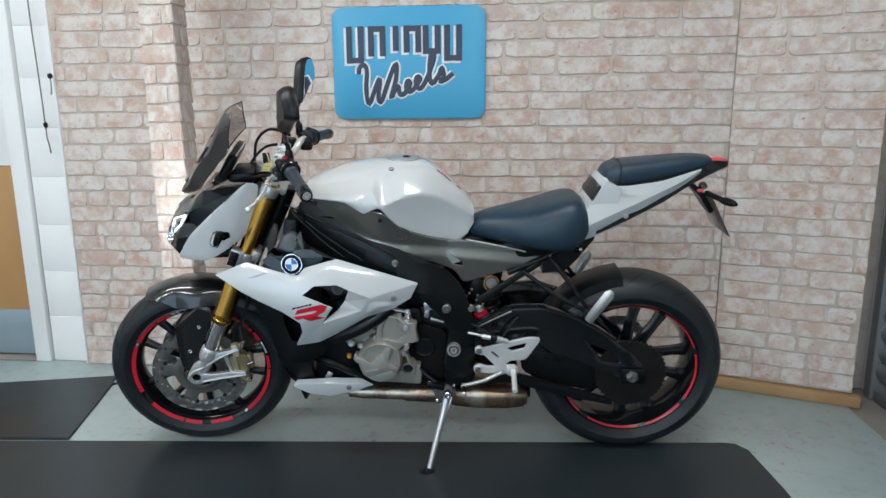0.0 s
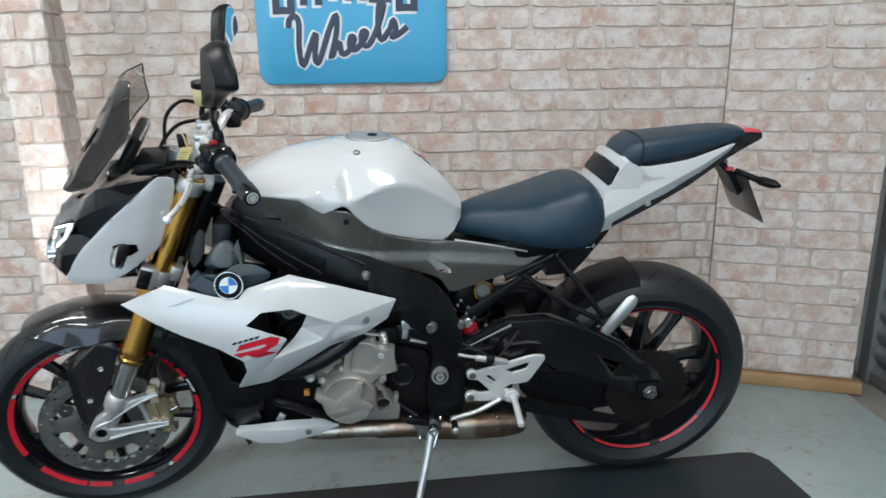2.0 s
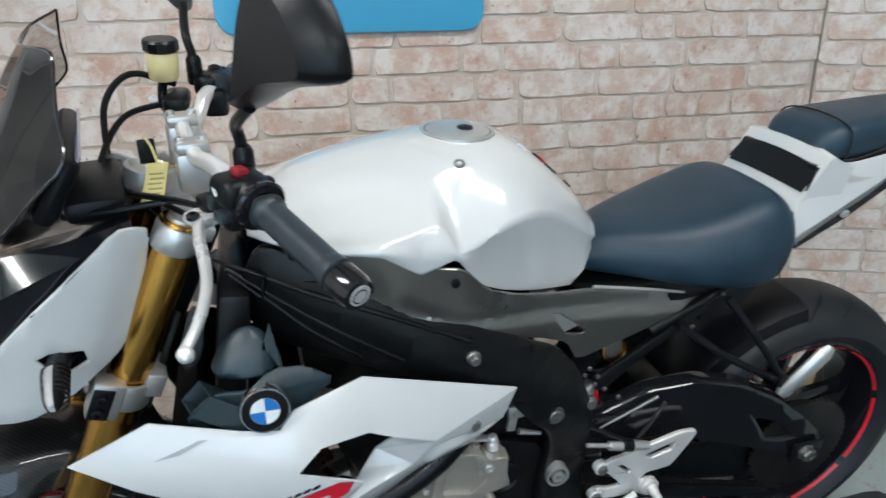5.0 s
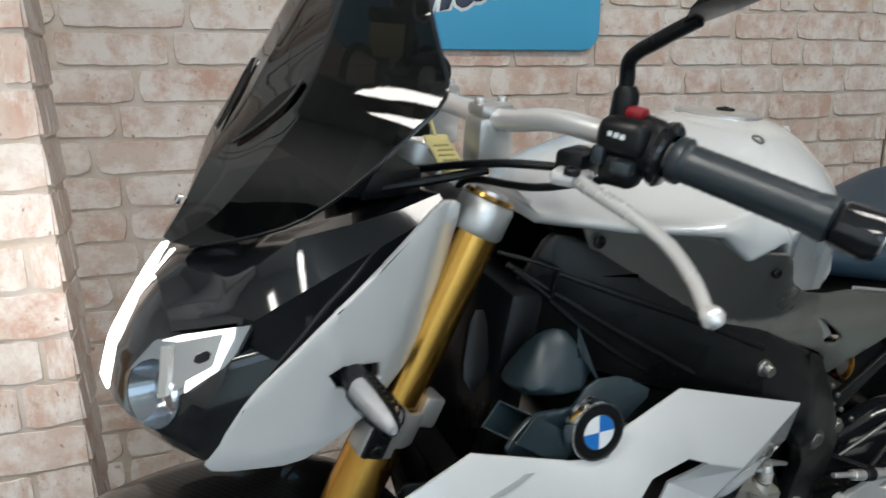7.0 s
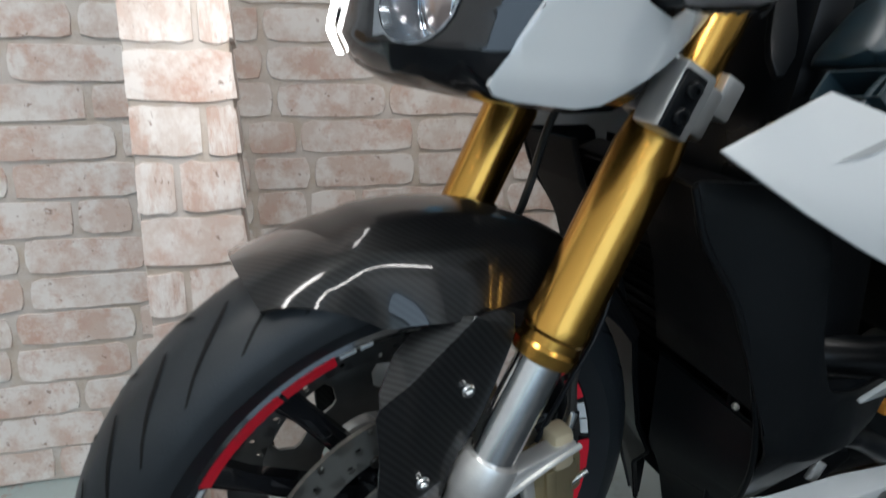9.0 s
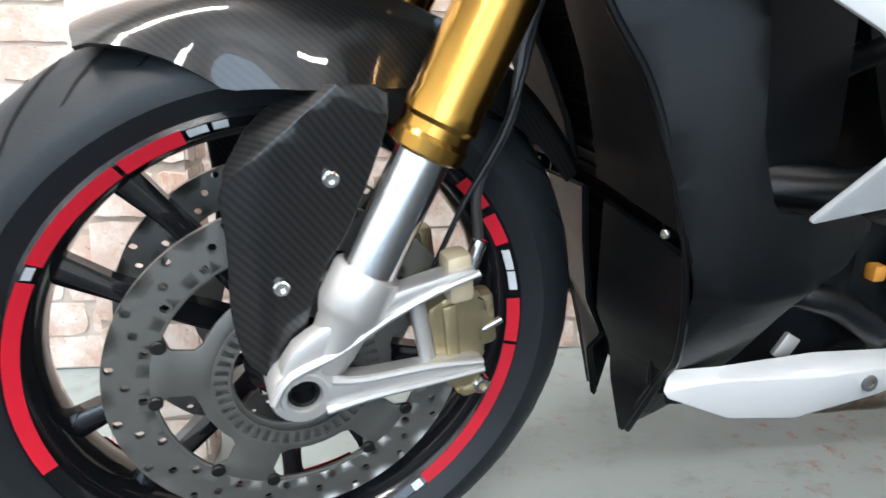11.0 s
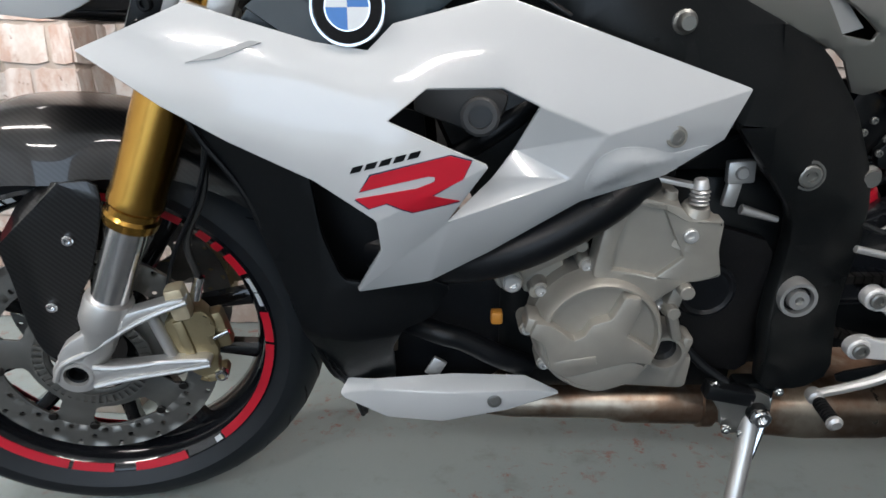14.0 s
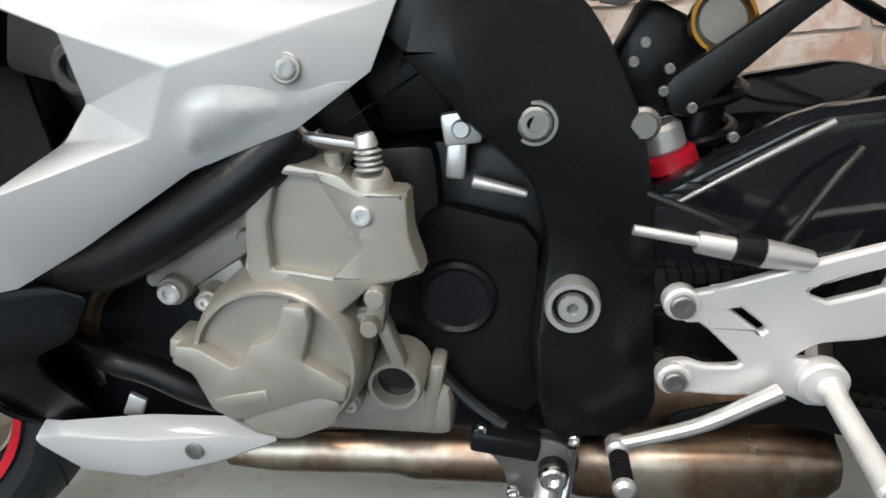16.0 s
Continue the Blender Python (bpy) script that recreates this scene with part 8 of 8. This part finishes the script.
for i in range(60):
    a = i * 0.62
    s = i / 59
    coil.append((0.218 + 0.04 * s + 0.030 * math.cos(a), -0.01 + 0.030 * math.sin(a), 0.43 + 0.19 * s))
part("shock_spring", tube(bmesh.new(), coil, 0.0055, 8, 2), FRAMEB, shock, "black coil spring", 40)
# filler block added for the dark clutter between frame and subframe bar
part("linkage_bracket", block(bmesh.new(), (0.196, -0.030, 0.592), (0.064, 0.060, 0.080), 0.010, (0, 30, 0)), SATIN, shock, "black block added in place of dark clutter behind the bolts", 35)
# subframe rails and dark tray
sf = bmesh.new()
for s in (-1, 1):
    tube(sf, [(0.290, 0.095 * s, 0.664), (0.35, 0.093 * s, 0.690), (0.42, 0.09 * s, 0.722), (0.60, 0.07 * s, 0.82), (0.80, 0.05 * s, 0.93)], 0.0100, 10)
block(sf, (0.30, 0, 0.735), (0.28, 0.19, 0.06), 0.012, (0, -8, 0))
bar = shell(soft([(0.190, 0.579), (0.262, 0.624), (0.385, 0.706), (0.400, 0.694), (0.286, 0.615), (0.212, 0.553), (0.198, 0.557)], 0.15), lambda x, z: -0.102, 0.012, step=0.2, bev=0.003)
both("subframe_bar", bar, FRAMEB, bike, "flat black rear subframe bar", 30)
each("subframe_tube", sf, FRAMEB, bike, "black rear subframe tube", 40)
bt = bmesh.new()
for x, z in ((0.170, 0.598), (0.196, 0.591), (0.178, 0.611), (0.192, 0.575), (0.160, 0.587), (0.213, 0.561), (0.244, 0.537), (0.370, 0.665), (0.420, 0.724)):
    bolt(bt, (x, -0.1035, z), (0, -1, 0), 0.0042, 0.004)
each("subframe_bolt", bt, DISC, bike, "small silver bolt", 30)
# pillion hangers and pegs
pp = bmesh.new()
tube(pp, [(0.420, -0.118, 0.722), (0.480, -0.145, 0.645), (0.538, -0.162, 0.566)], 0.0070, 10)
tube(pp, [(0.335, -0.112, 0.678), (0.430, -0.140, 0.612), (0.532, -0.162, 0.560)], 0.0070, 10)
revolve(pp, (0.538, -0.150, 0.560), (0, -1, 0), [(0, 0.013), (0.024, 0.013), (0.026, 0.010), (0.026, 0)], 16)
ph = both("pillion_hanger", pp, SATIN, bike, "black pillion footrest hanger", 40)
pk = loft(bmesh.new(), [[c + Vector((0.018 * math.cos(a) * k, 0.014 * math.sin(a) * k, -0.014 * math.cos(a) * k)) for a in [2 * math.pi * i / 12 for i in range(12)]] for c, k in ((Vector((0.536, -0.172, 0.532)), 0.5), (Vector((0.540, -0.174, 0.540)), 0.7), (Vector((0.565, -0.182, 0.582)), 0.75), (Vector((0.592, -0.188, 0.625)), 0.75), (Vector((0.600, -0.190, 0.638)), 0.4))])
both("pillion_peg", pk, BRIGHT, ph, "folded silver pillion footrest", 40)

# ---- seats and tail ----
SE = [(0.158, 0.808, 0.040, 0.772), (0.190, 0.836, 0.058, 0.768), (0.26, 0.850, 0.098, 0.762), (0.34, 0.862, 0.136, 0.752), (0.42, 0.886, 0.150, 0.742), (0.48, 0.905, 0.148, 0.740), (0.515, 0.898, 0.134, 0.758), (0.537, 0.868, 0.112, 0.790), (0.540, 0.840, 0.09, 0.81)]
rings = []
for x, zt, w, zb in SE:
    zm = zb + (zt - zb) * 0.55
    half = [(0, zt), (w * 0.5, zt - 0.002), (w * 0.82, zt - 0.012), (w, zm), (w * 0.99, zb + 0.018), (w * 0.88, zb), (w * 0.4, zb - 0.004)]
    rings.append([Vector((x, y, z)) for y, z in half] + [Vector((x, -y, z)) for y, z in reversed(half[1:])])
seat = part("rider_seat", loft(bmesh.new(), rings), SEATM, bike, "blue-black vinyl rider seat", 180)
smooth_mod(seat, 2)
PS = [(0.572, 0.955, 0.050, 0.942), (0.590, 0.992, 0.074, 0.936), (0.625, 1.004, 0.086, 0.934), (0.70, 1.010, 0.082, 0.944), (0.78, 1.018, 0.072, 0.958), (0.85, 1.024, 0.060, 0.975), (0.90, 1.022, 0.048, 0.992), (0.915, 1.016, 0.040, 1.0)]
rings = []
for x, zt, w, zb in PS:
    half = [(0, zt), (w * 0.6, zt - 0.002), (w * 0.90, zt - 0.008), (w, (zt + zb) / 2), (w * 0.94, zb), (w * 0.4, zb)]
    rings.append([Vector((x, y, z)) for y, z in half] + [Vector((x, -y, z)) for y, z in reversed(half[1:])])
pill = part("pillion_seat", loft(bmesh.new(), rings), SEATM, bike, "blue-black vinyl pillion pad", 180)
smooth_mod(pill, 2)
for x in (0.628,):
    part("seat_seam", tube(bmesh.new(), [(x - 0.006, -0.088, 0.946), (x, -0.076, 0.994), (x + 0.004, 0, 1.0055), (x, 0.076, 0.994), (x - 0.006, 0.088, 0.946)], 0.0016, 6), SATIN, pill, "", 60)
TL = [(0.448, 0.745), (0.515, 0.803), (0.531, 0.845), (0.527, 0.868), (0.578, 0.956), (0.594, 0.942), (0.645, 0.940), (0.752, 0.953), (0.874, 0.988), (0.870, 0.972), (0.839, 0.947), (0.751, 0.890), (0.668, 0.843), (0.635, 0.812), (0.550, 0.777)]


def tl_y(x, z):
    y = lerp(x, [(0.44, -0.118), (0.56, -0.112), (0.70, -0.096), (0.89, -0.060)])
    edge = lerp(x, [(0.44, 0.772), (0.547, 0.829), (0.63, 0.868), (0.716, 0.905), (0.797, 0.943), (0.873, 0.984)])
    return y + 0.30 * max(0.0, z - edge) ** 1.1 + 0.50 * max(0.0, edge - z)


tlm = shell(soft(TL, 0.12), tl_y, 0.005, step=0.028, creases=[((0.44, 0.772), (0.63, 0.868)), ((0.63, 0.868), (0.797, 0.943)), ((0.797, 0.943), (0.873, 0.984))], bev=0.0018)
tail = both("tail_fairing", tlm, WHITE, bike, "white lacquered tail fairing", 16)
part("tail_bolt", bolt(bmesh.new(), (0.647, -0.094, 0.848), (0, -1, -0.3), 0.0080, 0.004), ALU, tail, "steel tail bolt", 30)
hump = []
for k in range(9):
    y = -0.100 + 0.025 * k
    up = 0.010 * (1 - (y / 0.1) ** 2)
    hump.append([Vector((0.526 - up * 0.4, y, 0.866 + up * 0.5)), Vector((0.579 - up * 0.2, y, 0.954 + up)), Vector((0.588, y, 0.956 + up)), Vector((0.63, y, 0.935)), Vector((0.61, y, 0.85))])
part("tail_hump", loft(bmesh.new(), hump), WHITE, tail, "white front of the tail", 30)
padm = []
for k in range(9):
    y = (-0.092 + 0.023 * k)
    up = 0.008 * (1 - (y / 0.1) ** 2)
    lo, hi = Vector((0.546 - up * 0.4, y, 0.893 + up * 0.5)), Vector((0.570 - up * 0.3, y, 0.934 + up))
    f = Vector((-0.86, 0, 0.5)) * 0.006
    padm.append([lo + f, hi + f, hi - f, lo - f])
part("tail_pad", loft(bmesh.new(), padm), SATIN, tail, "black rubber pad across the tail", 35)
sp = shell(soft([(0.541, 0.900), (0.572, 0.944), (0.584, 0.932), (0.553, 0.902)], 0.15), lambda x, z: tl_y(x, z) - 0.003, 0.003, step=0.05, bev=0.001)
both("pad_end", sp, SATIN, tail, "black side of the tail pad", 35)
# no real fold here: its shade is a grey sliver on the tail
slot = shell([(0.583, 0.925), (0.600, 0.929), (0.655, 0.915), (0.690, 0.912), (0.640, 0.907), (0.598, 0.917)], lambda x, z: tl_y(x, z) - 0.0012, 0.0014, step=0.05, bev=0)
both("tail_slot", slot, paint("tail_shade_slot", (0.5, 0.5, 0.5), None, 0.3, 0, 0.8), tail, "grey sliver painted as the shade of a fold in the tail", 35)
tt = loft(bmesh.new(), [[Vector((x, -w, z0)), Vector((x, -w * 0.9, z1)), Vector((x, w * 0.9, z1)), Vector((x, w, z0)), Vector((x, w * 0.5, z0 - 0.012)), Vector((x, -w * 0.5, z0 - 0.012))] for x, w, z0, z1 in ((0.56, 0.095, 0.79, 0.94), (0.66, 0.088, 0.835, 0.945), (0.76, 0.075, 0.885, 0.965), (0.86, 0.055, 0.945, 1.000), (0.92, 0.045, 0.975, 1.008), (0.962, 0.030, 0.990, 1.003))])
tcore = part("tail_core", tt, BLACK, bike, "black tail unit under the pillion pad", 30)
lt = loft(bmesh.new(), [[Vector((x, -w, z0)), Vector((x, -w * 0.8, z1)), Vector((x, w * 0.8, z1)), Vector((x, w, z0))] for x, w, z0, z1 in ((0.905, 0.036, 1.004, 1.016), (0.93, 0.034, 1.000, 1.016), (0.955, 0.026, 0.998, 1.010), (0.967, 0.018, 0.998, 1.003))])
part("tail_light", lt, REDLENS, tcore, "red tail light", 30)
# number plate bracket, plate, rear signals
nb = loft(bmesh.new(), [[Vector((x, -w, z)), Vector((x + 0.012, -w, z + 0.010)), Vector((x + 0.012, w, z + 0.010)), Vector((x, w, z))] for x, w, z in ((0.850, 0.030, 0.928), (0.885, 0.034, 0.895), (0.915, 0.030, 0.850), (0.928, 0.018, 0.835))])
plateh = part("plate_bracket", nb, SATIN, bike, "black number plate bracket", 35)
part("number_plate", block(bmesh.new(), (0.940, 0, 0.838), (0.003, 0.17, 0.135), 0.001, (0, -28, 0)), clear("plate_carrier", (0.80, 0.80, 0.79), 0.35, 1.25), plateh, "clear number plate carrier", 35)
part("rear_reflector", block(bmesh.new(), (0.884, -0.036, 0.914), (0.020, 0.012, 0.010), 0.003), REDLENS, plateh, "small red lamp", 35)
rs = bmesh.new()
tube(rs, [(0.905, -0.030, 0.905), (0.922, -0.060, 0.900), (0.935, -0.085, 0.896)], 0.0085, 10)
both("rear_signal", rs, SATIN, plateh, "rear turn signal on a black stalk", 40)
rl = loft(bmesh.new(), [[Vector((0.935 + d * 0.3, -0.085 - d, 0.896)) + Vector((w * math.cos(a), 0, w * 0.8 * math.sin(a))) for a in [2 * math.pi * i / 12 for i in range(12)]] for d, w in ((0, 0.010), (0.014, 0.015), (0.045, 0.014), (0.062, 0.006))])
both("signal_lens", rl, SATIN, plateh, "smoked signal lens", 40)
bh = bmesh.new()
rod(bh, (0.50, -0.085, 0.735), (0.515, -0.105, 0.745), 0.008, 0.007, 12)
part("luggage_hook", bh, CHROME, bike, "small bright hook", 35)
lowtail = loft(bmesh.new(), [[Vector((x, -w, z0)), Vector((x, -w, z1)), Vector((x, w, z1)), Vector((x, w, z0))] for x, w, z0, z1 in ((0.40, 0.085, 0.66, 0.745), (0.47, 0.085, 0.665, 0.75), (0.505, 0.08, 0.70, 0.775), (0.56, 0.075, 0.77, 0.80))])
part("under_tail", lowtail, SATIN, bike, "black under-seat tray", 35)

# ---- the yellow key tag, hanging from the ignition key ----
TAGW = pose(0, 2.348, 0, 6.5, 0, 4.0) @ STEER
tag = thing("key_tag", "yellow card key tag tied to the ignition key", "tag")
tag_l = Vector((0.018, 0.079, 0.022)).normalized()
tag_w = (Vector((0.0245, -0.008, 0.0)) - tag_l * Vector((0.0245, -0.008, 0.0)).dot(tag_l)).normalized()
tag_n = tag_l.cross(tag_w)
CARD = Matrix((tag_w.to_4d(), tag_n.to_4d(), tag_l.to_4d(), (0, 0, 0, 1))).transposed()
CARD.translation = (-0.468, -0.048, 0.9935)
for i in range(3):
    CARD[3][i] = 0.0
CARD[3][3] = 1.0
tg = block(bmesh.new(), (0, 0, 0), (0.027, 0.003, 0.080), 0.0012)
rod(tg, (0.0, -0.0016, 0.033), (0.0, 0.0016, 0.033), 0.005, 0.005, 14)
part("card", tg, TAGM, tag, "", 35, TAGW @ CARD)
bars = bmesh.new()
for i in range(5):
    for side in (-1, 1):
        block(bars, (0.002 * (i % 2), 0.0018 * side, 0.016 - 0.010 * i), (0.017, 0.0006, 0.0028), 0)
each("written_line", bars, paint("tag_ink", (0.34, 0.30, 0.12), None, 0.6), tag, "faded line of writing", 35, TAGW @ CARD)
part("tie", tube(bmesh.new(), [(-0.472, 0.004, 1.030), (-0.470, 0.000, 1.036), (-0.464, -0.004, 1.024), (-0.460, -0.014, 1.0035)], 0.002, 6), TAGM, tag, "yellow tie", 40, TAGW)

# ---- brick slips of the walls ----
lay_bricks(wall_back, Matrix.Translation((-1.66, WALL_Y, 0.0)), 2.84, 0.0, 2.69, 3, 1.50)
lay_bricks(wall_angled, FRAME_A, A_LEN, 0.055, 2.66, 8, 1.62)
lay_bricks(post, Matrix.Translation((-1.012, 2.500, 0.0)), 0.122, 0.03, 2.69, 12, flush=True)
lay_bricks(post, Matrix.Translation((-0.890, 2.500, 0.0)) @ Matrix.Rotation(radians(90), 4, "Z"), 0.10, 0.03, 2.69, 14, flush=True)
